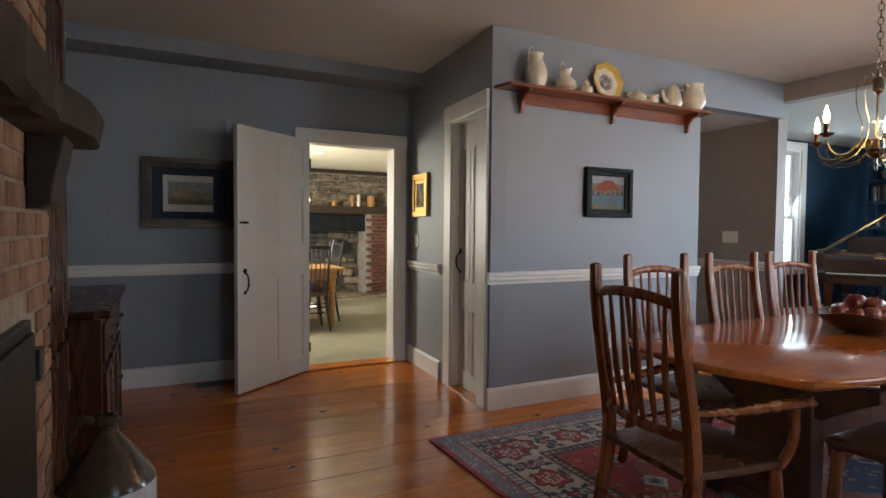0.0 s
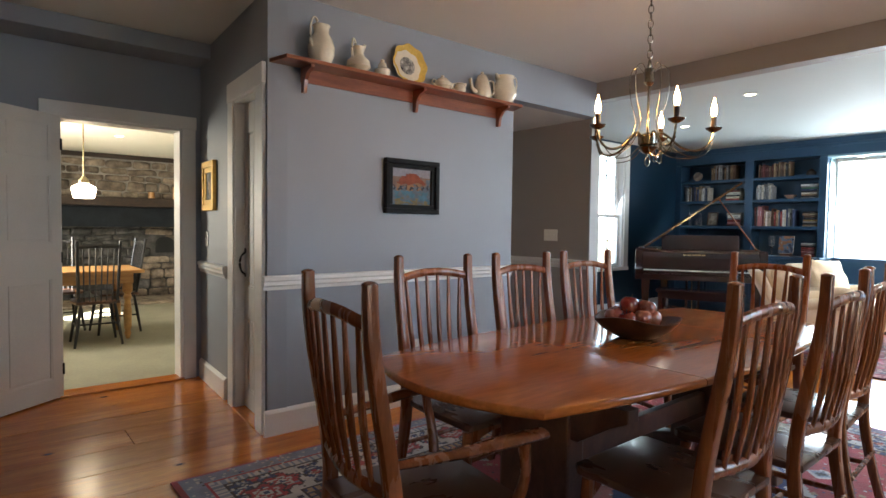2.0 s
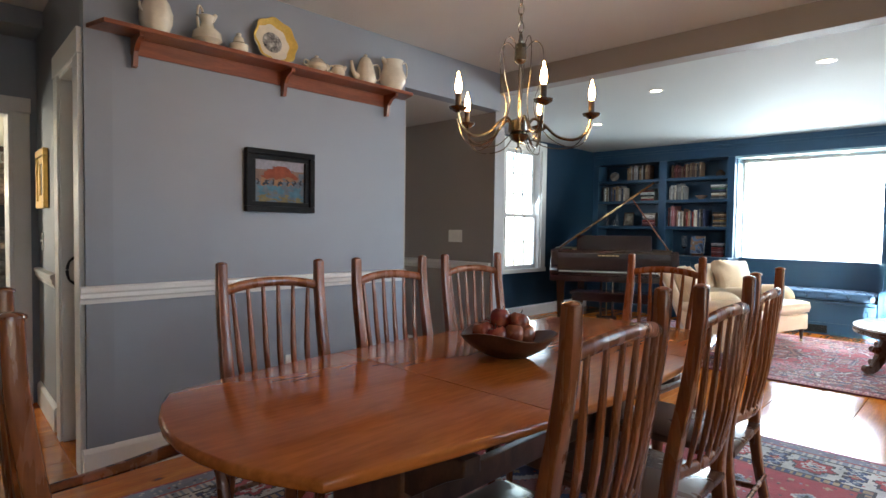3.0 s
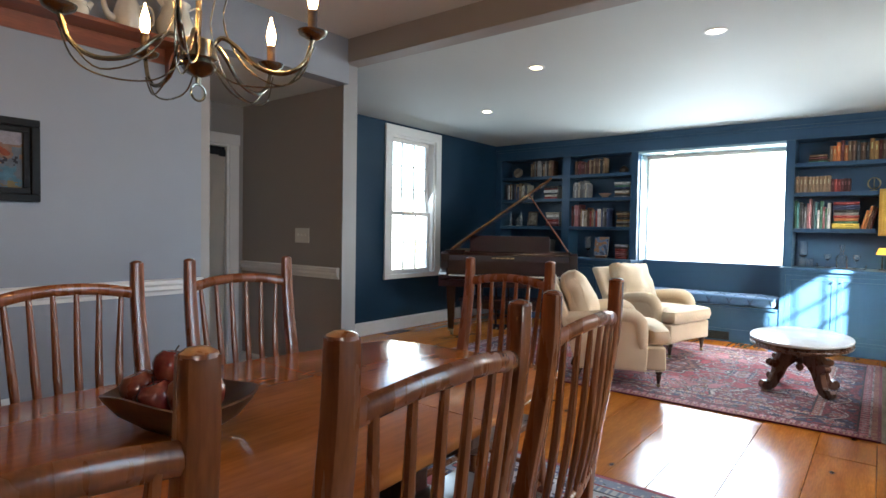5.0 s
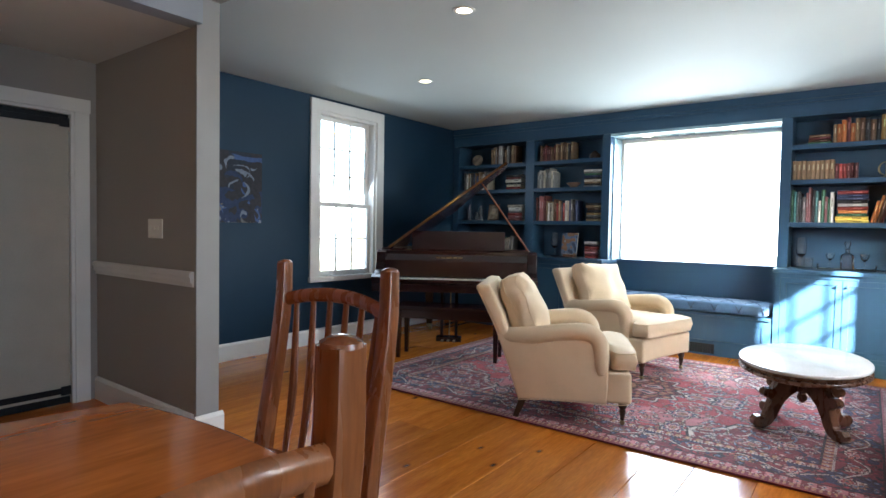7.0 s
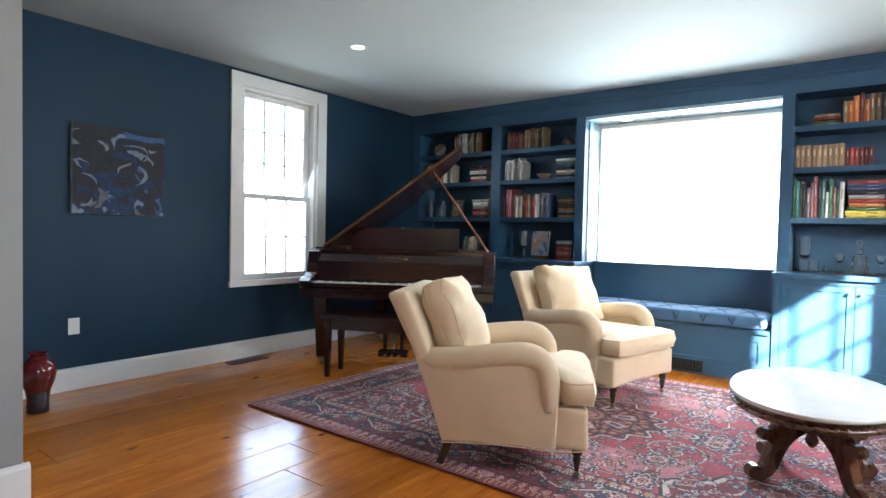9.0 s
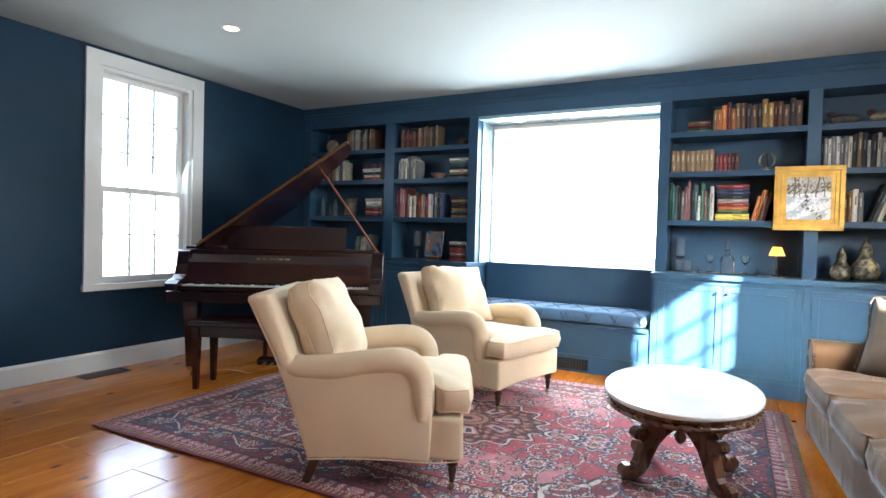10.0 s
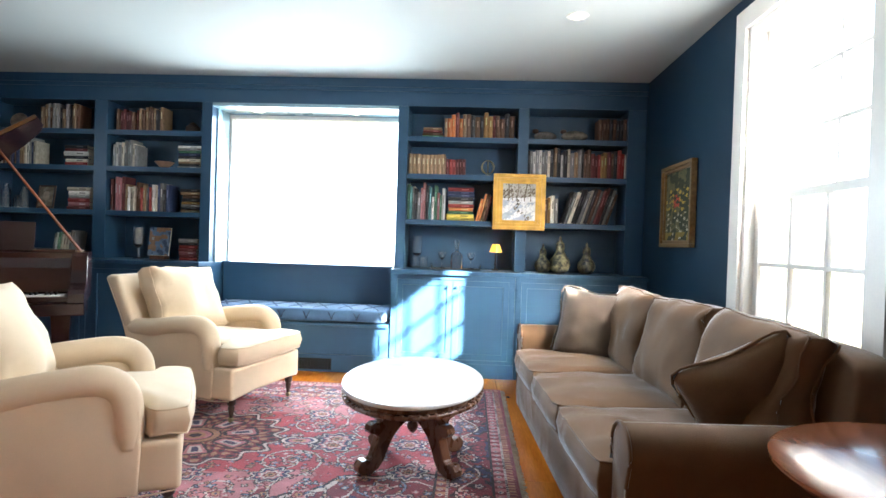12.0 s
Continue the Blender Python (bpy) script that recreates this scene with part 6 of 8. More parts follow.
        back = [(s * (hw - 0.010), y - 0.006, z) for y, z in ((0.279, 0.136), (0.350, 0.352), (0.430, 0.567), (0.505, 0.722), (0.562, 0.838))]
        part("back_piping", tube(spline(back, 4), 0.003, 6), M_CREAM, e, smooth=True)
        leg = part("front_leg", lathe([(0.011, 0.03), (0.013, 0.045), (0.021, 0.09), (0.016, 0.10), (0.026, 0.112), (0.027, 0.16)], 16, Matrix.Translation((s * 0.315, -0.375, 0))), M_DARKW, e, "turned dark leg", True)
        part("caster", lathe([(0.0, -0.010), (0.015, -0.010), (0.015, 0.010), (0.0, 0.010)], 16, Matrix.Translation((s * 0.315, -0.375, 0.016)) @ Matrix.Rotation(radians(90), 4, 'Y')), M_BRASS, leg, "small brass caster", True)
        part("back_leg", tube([(s * 0.30, 0.295, 0.0), (s * 0.30, 0.235, 0.16)], [0.019, 0.027], 4, square=True), M_DARKW, e, "tapered dark rear leg")
    return e


armchair(pose(7.439, 2.078, 0.012, 0, 0, 26.4), "cream upholstered roll-arm armchair near the piano bench")
armchair(pose(8.906, 2.146, 0.012, 0, 0, -14), "cream upholstered roll-arm armchair by the window seat")


def sofa_arm(e, s, L):
    """A straight upholstered arm with a rolled top and a flat welted front."""
    prof = [(-0.075, 0.09), (-0.075, 0.46)] + [(0.012 + 0.088 * math.cos(a), 0.515 + 0.088 * math.sin(a)) for a in np.linspace(math.pi * 1.05, -0.55, 14)] + [(0.072, 0.42), (0.072, 0.09)]
    turn = Matrix.Translation((s * (L / 2 - 0.085), 0, 0)) @ Matrix(((s, 0, 0, 0), (0, 0, 1, 0), (0, 1, 0, 0), (0, 0, 0, 1)))
    part("rolled_arm", prism(prof, -0.41, 0.44, 0.012, turn, 3), M_SOFA, e, smooth=True)
    part("piping", tube([turn @ Vector((x, z, -0.412)) for x, z in prof[1:-1] + [(0.072, 0.10)]], 0.006, 6), M_SOFA, e, smooth=True)


def sofa():
    e = thing("sofa", pose(8.02, -0.40, 0.0, 0, 0, 183.5), "taupe velvet sofa with rolled arms and loose cushions", "sofa")
    L = 2.26
    part("seat_frame", pillow(L - 0.14, 0.84, 0.25, 0.10, 0.2, 60, 12, Matrix.Translation((0, -0.02, 0.185)), lump=0.004), M_SOFA, e, smooth="all")
    part("backrest", pillow(L - 0.12, 0.20, 0.62, 0.12, 0.24, 60, 16, Matrix.Translation((0, 0.385, 0.53)) @ Matrix.Rotation(radians(-8), 4, 'X'), lump=0.004), M_SOFA, e, smooth="all")
    for i in range(3):
        x = (i - 1) * 0.645
        t, wt = boxed(0.642, 0.12, 0.68, 0.028, Matrix.Translation((x, -0.12, 0.378)) @ Matrix.Rotation(radians(90), 4, 'X'), lump=0.010, seed=i, pin=0.01)
        part("piping", wt, M_SOFA, part("seat_cushion", t, M_SOFA, e, smooth="all"), smooth=True)
        t, wt = boxed(0.65, 0.07, 0.48, 0.075, Matrix.Translation((x, 0.215, 0.655)) @ Matrix.Rotation(radians(-15), 4, 'X') @ Matrix.Rotation(radians((1.5, -1, 2)[i]), 4, 'Y'), lump=0.030, seed=i + 11, pin=0.04)
        part("piping", wt, M_SOFA, part("back_cushion", t, M_SOFA, e, smooth="all"), smooth=True)
    for s in (-1, 1):
        sofa_arm(e, s, L)
        for y in (-0.36, 0.36):
            part("leg", lathe([(0.018, 0.0), (0.026, 0.075)], 12, Matrix.Translation((s * 1.02, y, 0))), M_DARKW, e, "", True)
    return e


sofa()


def throw_pillow(m, label, size=0.46, fabric=M_SOFA):
    e = thing("throw_pillow", m, label, "pillow", "pillows on the sofa")
    t = bmesh.new()
    n = 18
    grid = {}
    for side in (-1, 1):
        for i in range(n + 1):
            for j in range(n + 1):
                u, v = 2 * i / n - 1, 2 * j / n - 1
                k = (1 - u ** 4) * (1 - v ** 4)
                pin = 1 - 0.07 * (1 - abs(u)) * abs(v) - 0.07 * (1 - abs(v)) * abs(u)
                lump = 0.02 * noise.noise(Vector((u * 2.5 + side, v * 2.5, 3.3)))
                grid[side, i, j] = t.verts.new((u * size / 2 * pin, side * (0.085 * k ** 0.6 + 0.002) + lump * k, v * size / 2 * pin))
        for i in range(n):
            for j in range(n):
                t.faces.new((grid[side, i, j], grid[side, i + 1, j], grid[side, i + 1, j + 1], grid[side, i, j + 1]))
    bmesh.ops.remove_doubles(t, verts=t.verts, dist=0.006)
    bmesh.ops.recalc_face_normals(t, faces=t.faces)
    part("cover", t, fabric, e, smooth="all")
    edge = [(sx * size / 2 * 0.985, 0, sz * size / 2 * 0.985) for sx, sz in ((-1, -1), (0, -0.94), (1, -1), (0.94, 0), (1, 1), (0, 0.94), (-1, 1), (-0.94, 0), (-1, -1))]
    part("piping", tube(spline(edge, 4), 0.006, 6), fabric, e, smooth=True)
    return e


throw_pillow(pose(8.84, -0.37, 0.635, 14, -6, 66), "grey-brown velvet square pillow on the sofa's far end", fabric=M_THROW)
throw_pillow(pose(7.23, -0.57, 0.625, 22, -27, -100), "taupe velvet square pillow with thick welt, leaning in the corner", 0.41)


def coffee_table():
    e = thing("coffee_table", pose(8.05, 0.705, 0.012) @ Matrix.Diagonal((1, 1, 0.945, 1)), "oval Victorian coffee table, white marble top on walnut base", "coffee table")

    def oval(a, b, n=48):
        return [(a * math.cos(2 * math.pi * i / n), b * math.sin(2 * math.pi * i / n)) for i in range(n)]
    part("marble_top", prism(oval(0.525, 0.360), 0.440, 0.462, 0.007, segs=3), M_MARBLE, e, "white veined marble top", True)
    part("apron", prism(oval(0.511, 0.346), 0.415, 0.4395, 0.008, segs=2), M_CARVE, e, smooth=True)
    part("moulding", prism(oval(0.525, 0.360), 0.392, 0.4145, 0.009, segs=3), M_CARVE, e, smooth=True)
    for i in range(60):
        a = 2 * math.pi * i / 60
        part("bead", lathe([(0.0, -0.007), (0.006, -0.004), (0.008, 0.0), (0.006, 0.004), (0.0, 0.007)], 8, Matrix.Translation((0.516 * math.cos(a), 0.351 * math.sin(a), 0.4145)) @ Matrix.Diagonal((1.2, 1.2, 0.9, 1))), M_CARVE, e, smooth=True)
    part("underframe", prism(oval(0.40, 0.28), 0.36, 0.391), M_CARVE, e)
    part("drop_finial", lathe([(0.0, 0.155), (0.012, 0.16), (0.026, 0.18), (0.030, 0.20), (0.02, 0.22), (0.035, 0.235), (0.035, 0.26), (0.02, 0.27), (0.03, 0.30), (0.05, 0.36), (0.0, 0.36)], 20), M_CARVE, e, "turned drop finial", True)
    sc = [(0.05, 0.36), (0.05, 0.24), (0.09, 0.215), (0.13, 0.175), (0.16, 0.12), (0.185, 0.06), (0.215, 0.02), (0.255, 0.0), (0.30, 0.0), (0.325, 0.02), (0.33, 0.05), (0.31, 0.075), (0.285, 0.078),
          (0.265, 0.068), (0.25, 0.085), (0.235, 0.13), (0.22, 0.18), (0.235, 0.20), (0.262, 0.205), (0.275, 0.225), (0.268, 0.25), (0.245, 0.262), (0.215, 0.258), (0.195, 0.275), (0.18, 0.31), (0.175, 0.36)]
    for a in (49, 131, 229, 311):
        bm = prism(sc, -0.028, 0.028, 0.007, Matrix(((1, 0, 0, 0), (0, 0, -1, 0), (0, 1, 0, 0), (0, 0, 0, 1))))
        bmesh.ops.transform(bm, matrix=Matrix.Rotation(radians(a), 4, 'Z') @ Matrix.Diagonal((1.0, 1, 1, 1)), verts=bm.verts)
        part("scroll_leg", bm, M_CARVE, e, "scroll-carved leg")
    return e


coffee_table()

_st = thing("side_table", pose(6.33, -0.62, 0), "round polished cherry side table with moulded edge", "side table")
part("tabletop", lathe([(0.0, 0.672), (0.35, 0.672), (0.375, 0.678), (0.38, 0.686), (0.39, 0.690), (0.39, 0.698), (0.382, 0.702), (0.0, 0.702)], 56), M_SIDE, _st, smooth=True)
part("column", lathe([(0.0, 0.12), (0.05, 0.12), (0.055, 0.16), (0.03, 0.22), (0.026, 0.40), (0.04, 0.50), (0.03, 0.60), (0.08, 0.67), (0.0, 0.67)], 20), M_WALNUT, _st, smooth=True)
for _a in (30, 150, 270):
    _b = tube(spline([(0.03, 0, 0.17), (0.14, 0, 0.16), (0.24, 0, 0.06), (0.30, 0, 0.012)], 5), [0.03, 0.026, 0.02, 0.022], 10)
    bmesh.ops.transform(_b, matrix=Matrix.Rotation(radians(_a), 4, 'Z'), verts=_b.verts)
    part("leg", _b, M_WALNUT, _st, smooth=True)


# ---- piano ----
def piano():
    e = thing("grand_piano", pose(7.815, 4.30, 0, 0, 0, -58.8), "mahogany baby grand piano with its lid raised", "piano")
    W, D, LW = 1.63, 1.60, 1.49
    curve = [(0, 0.30), (W, 0.30), (W, 0.62), (W - 0.05, 0.80), (W - 0.20, 0.98), (W - 0.42, 1.12), (W - 0.56, 1.28), (W - 0.66, 1.46), (W - 0.80, 1.56), (W - 1.05, D), (0.10, D), (0, 1.50)]
    part("case", prism(curve, 0.68, 1.0, 0.006), M_MAHOG, e, "", False)
    part("key_bed", box(0.0, W, 0.04, 0.32, 0.60, 0.68, 0.006), M_MAHOG, e)
    for x in (0.0, W - 0.095):
        arm = [(0.0, 0.685), (0.0, 0.74), (0.05, 0.765), (0.12, 0.77), (0.18, 0.80), (0.22, 0.88), (0.24, 0.98), (0.30, 1.0), (0.30, 0.685)]
        part("cheek", prism(arm, 0, 0.095, 0.004, Matrix.Translation((x, 0.02, 0)) @ Matrix(((0, 0, 1, 0), (1, 0, 0, 0), (0, 1, 0, 0), (0, 0, 0, 1)))), M_MAHOG, e)
    part("fallboard", prism([(0.20, 0.74), (0.235, 0.90), (0.29, 0.96), (0.30, 0.74)], 0.096, W - 0.096, 0.0, Matrix(((0, 0, 1, 0), (1, 0, 0, 0), (0, 1, 0, 0), (0, 0, 0, 1)))), M_MAHOG, e)
    keys = part("keyboard", box(0.097, W - 0.097, 0.055, 0.065, 0.69, 0.722), M_MAHOG, e, "white and black keys")
    M_IV = mat("ivory_keys", (0.72, 0.70, 0.64), 0.3, var=0.03, scale=9)
    x0, kw = 0.11, (W - 0.22) / 52
    wk = box(0.0006, kw - 0.0006, 0, 0.145, 0.0, 0.03, 0.0015)
    first = part("white_key", wk, M_IV, keys)
    first.location = (x0, 0.066, 0.70)
    bk = box(-0.005, 0.005, 0, 0.095, 0.0, 0.013, 0.002)
    blk = None
    for i in range(1, 52):
        o = new("white_key", first.data)
        o.parent, o.location = keys, (x0 + i * kw, 0.066, 0.70)
        if (i - 2) % 7 not in (2, 6) and i < 51:
            if blk is None:
                blk = part("black_key", bk, M_BLACKF, keys)
                q = blk
            else:
                q = new("black_key", blk.data)
                q.parent = keys
            q.location = (x0 + (i + 1) * kw, 0.115, 0.7305)
    # lettering stands in as plain bars
    bars = bmesh.new()
    for a, b in ((0.615, 0.655), (0.665, 0.71), (0.72, 0.78), (0.79, 0.83), (0.84, 0.885)):
        add_box(bars, a, b, 0.2545, 0.256, 0.925, 0.941)
    part("nameplate", bars, M_BRASS, e, "small brass maker's marking")
    part("music_desk", box(0.34, W - 0.32, 0.395, 0.415, 1.0, 1.205, 0.006, Matrix.Translation((0, 0.405, 1.0)) @ Matrix.Rotation(radians(-14), 4, 'X') @ Matrix.Translation((0, -0.405, -1.0))), M_MAHOG, e)
    for x in (0.16, W - 0.20):
        part("candle_slide", box(x - 0.12, x + 0.12, 0.32, 0.50, 1.0005, 1.018, 0.004), M_MAHOG, e)
    # lid hinged on the straight side
    th = radians(36.3)
    rot = Matrix.Translation((0.12, 0, 1.012)) @ Matrix.Rotation(-th, 4, 'Y')
    lidp = [(0, 0.34), (LW, 0.34), (LW, 0.62), (LW - 0.05, 0.80), (LW - 0.20, 0.98), (LW - 0.42, 1.12), (LW - 0.56, 1.28), (LW - 0.66, 1.46), (LW - 0.80, 1.56), (LW - 1.0, D), (0.08, D), (0, 1.52)]
    part("lid", prism(lidp, 0, 0.016, 0.003, rot), M_MAHOG, e)
    part("lid_flap", prism([(0.0, 0.342), (LW, 0.342), (LW, 0.66), (0.0, 0.66)], 0.0165, 0.030, 0.003, rot), M_MAHOG, e)
    # golden tint paints the reflection seen along the lid's front edge
    part("lid_edge", box(0.0, LW, 0.3335, 0.3395, 0.003, 0.027, 0.002), wood("lid_edge_sheen", (0.055, 0.019, 0.007), (0.13, 0.055, 0.017), 0.18, coat=0.7), e, "front edge of the lid, tinted gold for its reflection").matrix_basis = rot
    tip = rot @ Vector((1.17, 0.58, 0))
    part("lid_prop", tube([(W - 0.07, 0.62, 1.0), tip], [0.010, 0.008], 8), M_SHELFW, e, "slim reddish lid prop", True)
    part("plate", prism([(x * 0.94 + 0.04, y * 0.80 + 0.26) for x, y in curve], 1.0005, 1.004), M_BRASS, e, "bronze-painted iron plate")
    for x, y in ((0.14, 0.22), (W - 0.14, 0.22), (0.42, 1.36)):
        leg = part("leg", tube([(x, y, 0.07), (x, y, 0.50), (x, y, 0.60)], [0.038, 0.058, 0.064], 4, square=True), M_MAHOG, e)
        part("foot", lathe([(0.030, 0.05), (0.038, 0.055), (0.034, 0.075)], 14, Matrix.Translation((x, y, 0))), M_BRASS, leg, "brass ferrule", True)
        part("caster", lathe([(0.0, -0.016), (0.026, -0.016), (0.026, 0.016), (0.0, 0.016)], 18, Matrix.Translation((x + 0.012, y, 0.026)) @ Matrix.Rotation(radians(90), 4, 'Y')), M_BRASS, leg, "brass caster wheel", True)
    ly = part("lyre", boxes((0.66, 0.69, 0.35, 0.40, 0.10, 0.62), (0.81, 0.84, 0.35, 0.40, 0.10, 0.62), (0.62, 0.88, 0.32, 0.43, 0.06, 0.11), bev=0.006), M_MAHOG, e)
    for x in (0.69, 0.75, 0.81):
        part("pedal", box(x - 0.012, x + 0.012, 0.24, 0.34, 0.075, 0.085, 0.004), M_BRASS, ly, "brass pedal", True)
    part("lyre_rod", tube([(0.75, 0.40, 0.12), (0.75, 0.58, 0.68)], 0.006, 6), M_BRASS, ly)
    return e


piano()
_bn = thing("piano_bench", pose(7.79, 3.95, 0, 0, 0, -67), "dark mahogany piano bench", "bench")
part("top", box(-0.02, 1.01, -0.02, 0.33, 0.46, 0.50, 0.008), M_MAHOG, _bn)
part("apron", boxes((0.03, 0.96, 0.01, 0.03, 0.38, 0.459), (0.03, 0.96, 0.28, 0.30, 0.38, 0.459)), M_MAHOG, _bn)
for _x in (0.03, 0.96):
    for _y in (0.025, 0.285):
        part("leg", tube([(_x, _y, 0.0), (_x, _y, 0.45)], [0.019, 0.030], 4, square=True), M_MAHOG, _bn)


# ---- living room: built-in bookcases ----
BX, BK, CX = 10.12, 10.44, 9.95
LEVELS = (0.908, 1.345, 1.748, 2.078)


def bookcase(name, ya, yb, label):
    """One bay of shelves between ya and yb (ya < yb), above the counter."""
    e = thing(name, pose(0, 0, 0), label, "bookcase", "built-in bookcases", "structure")
    part("back_panel", box(BK - 0.012, BK, ya, yb, 0.908, 2.34), M_NAVYW, e)
    for z in LEVELS[1:]:
        part("shelf", box(BX + 0.004, BK - 0.013, ya + 0.001, yb - 0.001, z - 0.045, z, 0.002), M_NAVYW, e)
    return e


for _a, _b in ((2.88, 3.755), (3.875, 4.90), (0.045, 1.015), (-0.90, -0.045)):
    bookcase("bookcase", _a, _b, "navy painted built-in bookcase full of books")
for _n, _y0, _y1 in (("pilaster", 2.785, 2.88), ("pilaster", 3.755, 3.875), ("pilaster", 4.90, 4.998), ("pilaster", 1.015, 1.105), ("pilaster", -0.045, 0.045), ("pilaster", -1.058, -0.90)):
    tagged(part(_n, box(BX, BK, _y0, _y1, 0.908, 2.34, 0.003), M_NAVYW), "navy painted upright between bookcases", "trim", kind="structure")
tagged(part("cornice", boxes((BX, BK, -1.058, 4.998, 2.341, CEIL_L - 0.001), (BX - 0.022, BX - 0.0005, -1.058, 4.998, 2.50, CEIL_L - 0.001), (BX - 0.012, BX - 0.0005, -1.058, 4.998, 2.465, 2.499)), M_NAVYW), "navy painted cornice over the bookcases", "trim", kind="structure")
# deep reveal of the picture window, its window light put into the pale blue
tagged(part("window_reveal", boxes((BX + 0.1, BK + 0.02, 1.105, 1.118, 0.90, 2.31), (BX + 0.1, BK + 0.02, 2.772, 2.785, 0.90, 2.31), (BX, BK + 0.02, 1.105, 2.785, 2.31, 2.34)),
            M_REVEAL_LIT), "glossy reveal of the picture window, pale blue for window light", "trim", kind="structure")


def base_cabinet(y0, y1, doors, label):
    e = thing("base_cabinet", pose(0, 0, 0), label, "cabinet", "built-in base cabinets")
    part("body", box(CX + 0.012, BK, y0, y1, 0.0, 0.868), M_NAVYW, e)
    part("face_frame", boxes((CX, CX + 0.0115, y0, y1, 0.0, 0.15), (CX, CX + 0.0115, y0, y1, 0.83, 0.868), (CX, CX + 0.0115, y0, y0 + 0.05, 0.15, 0.83), (CX, CX + 0.0115, y1 - 0.05, y1, 0.15, 0.83)), M_NAVYW, e)
    part("plinth", box(CX - 0.012, CX - 0.0005, y0, y1, 0.0, 0.12, 0.003), M_NAVYW, e)
    w = (y1 - y0 - 0.10) / doors
    for i in range(doors):
        a, b = y0 + 0.05 + i * w + 0.003, y0 + 0.05 + (i + 1) * w - 0.003
        d = part("door", framed(CX - 0.004, CX + 0.011, a, b, 0.155, 0.825, 0.065, 0.009, "-x"), M_NAVYW, e)
        ky = b - 0.035 if i % 2 == 0 else a + 0.035
        part("knob", lathe([(0.0, 0), (0.006, 0), (0.006, 0.012), (0.012, 0.018), (0.010, 0.026), (0.0, 0.028)], 12, Matrix.Translation((CX - 0.004, ky, 0.775)) @ Matrix.Rotation(radians(-90), 4, 'Y')), M_NAVYW, d, "", True)
    return e


base_cabinet(0.045, 1.10, 2, "navy painted base cabinet with panelled doors")
base_cabinet(-1.055, 0.043, 2, "navy painted base cabinet with panelled doors")
base_cabinet(2.79, 3.80, 2, "navy painted base cabinet with panelled doors")
base_cabinet(3.803, 4.97, 2, "navy painted base cabinet behind the piano")
for _a, _b in ((-1.057, 1.112), (2.778, 4.976)):
    tagged(part("countertop", box(CX - 0.03, BK, _a, _b, 0.869, 0.907, 0.005), M_NAVYW), "navy painted wooden counter under the shelves", "countertop", kind="structure")

_ws = thing("window_seat", pose(0, 0, 0), "navy painted built-in window seat", "bench", kind="structure")
part("body", box(CX + 0.012, 10.455, 1.114, 2.776, 0.0, 0.395), M_NAVYW, _ws)
part("front_panel", boxes((CX, CX + 0.0115, 1.114, 2.776, 0.0, 0.15), (CX, CX + 0.0115, 1.114, 2.776, 0.33, 0.395), (CX, CX + 0.0115, 1.114, 1.19, 0.15, 0.33), (CX, CX + 0.0115, 1.90, 1.98, 0.15, 0.33), (CX, CX + 0.0115, 2.70, 2.776, 0.15, 0.33)), M_NAVYW, _ws)
part("seat_board", box(CX - 0.025, 10.455, 1.116, 2.774, 0.396, 0.425, 0.006), M_NAVYW, _ws)
part("back_panel", box(10.40, 10.455, 1.12, 2.77, 0.4255, 0.885), M_NAVYW, _ws)
part("window_stool", box(10.37, 10.47, 1.12, 2.77, 0.8855, 0.905, 0.004), M_NAVYW, _ws)
_gr = part("grille", box(CX - 0.004, CX - 0.0005, 1.60, 1.93, 0.02, 0.115), M_VOID, _ws, "dark metal heating grille")
for _i in range(13):
    part("slat", box(CX - 0.008, CX - 0.004, 1.605 + _i * 0.025, 1.615 + _i * 0.025, 0.02, 0.115), M_IRON, _gr)
for _z in (0.045, 0.068, 0.091):
    part("slat", box(CX - 0.0075, CX - 0.0045, 1.60, 1.93, _z - 0.003, _z + 0.003), M_IRON, _gr)

_cu2 = thing("seat_cushion", pose(0, 0, 0), "blue window seat cushion with a dark diagonal lattice", "cushion")
part("pad", pillow(0.44, 1.62, 0.125, 0.12, 0.32, 60, 12, Matrix.Translation((10.165, 1.945, 0.4885)), lump=0.006), M_SEATC, _cu2, smooth="all")
for _i in range(7):
    _y = 1.17 + 0.22 * _i
    for _s in (1, -1):
        _q = (_y if _s > 0 else _y + 0.22)
        part("stripe", tube(spline([(9.942, _q, 0.455), (9.945, _q + _s * 0.02, 0.505), (9.985, _q + _s * 0.05, 0.546), (10.10, _q + _s * 0.11, 0.5525), (10.33, _q + _s * 0.22, 0.5515)], 5), 0.009, 6, flat=0.35), M_SEATD, _cu2, smooth=True)

# ---- books and shelf objects ----
BOOKC = {"brown": (0.10, 0.05, 0.028), "dark": (0.020, 0.020, 0.024), "tan": (0.25, 0.16, 0.09), "red": (0.25, 0.030, 0.026), "orange": (0.42, 0.13, 0.035), "cream": (0.52, 0.47, 0.38), "white": (0.62, 0.61, 0.58),
         "navy": (0.025, 0.04, 0.10), "green": (0.04, 0.13, 0.075), "grey": (0.20, 0.20, 0.20), "yellow": (0.55, 0.42, 0.08), "pink": (0.36, 0.14, 0.15), "teal": (0.06, 0.20, 0.20), "maroon": (0.11, 0.022, 0.022), "ochre": (0.34, 0.19, 0.06)}
_bmesh = {}


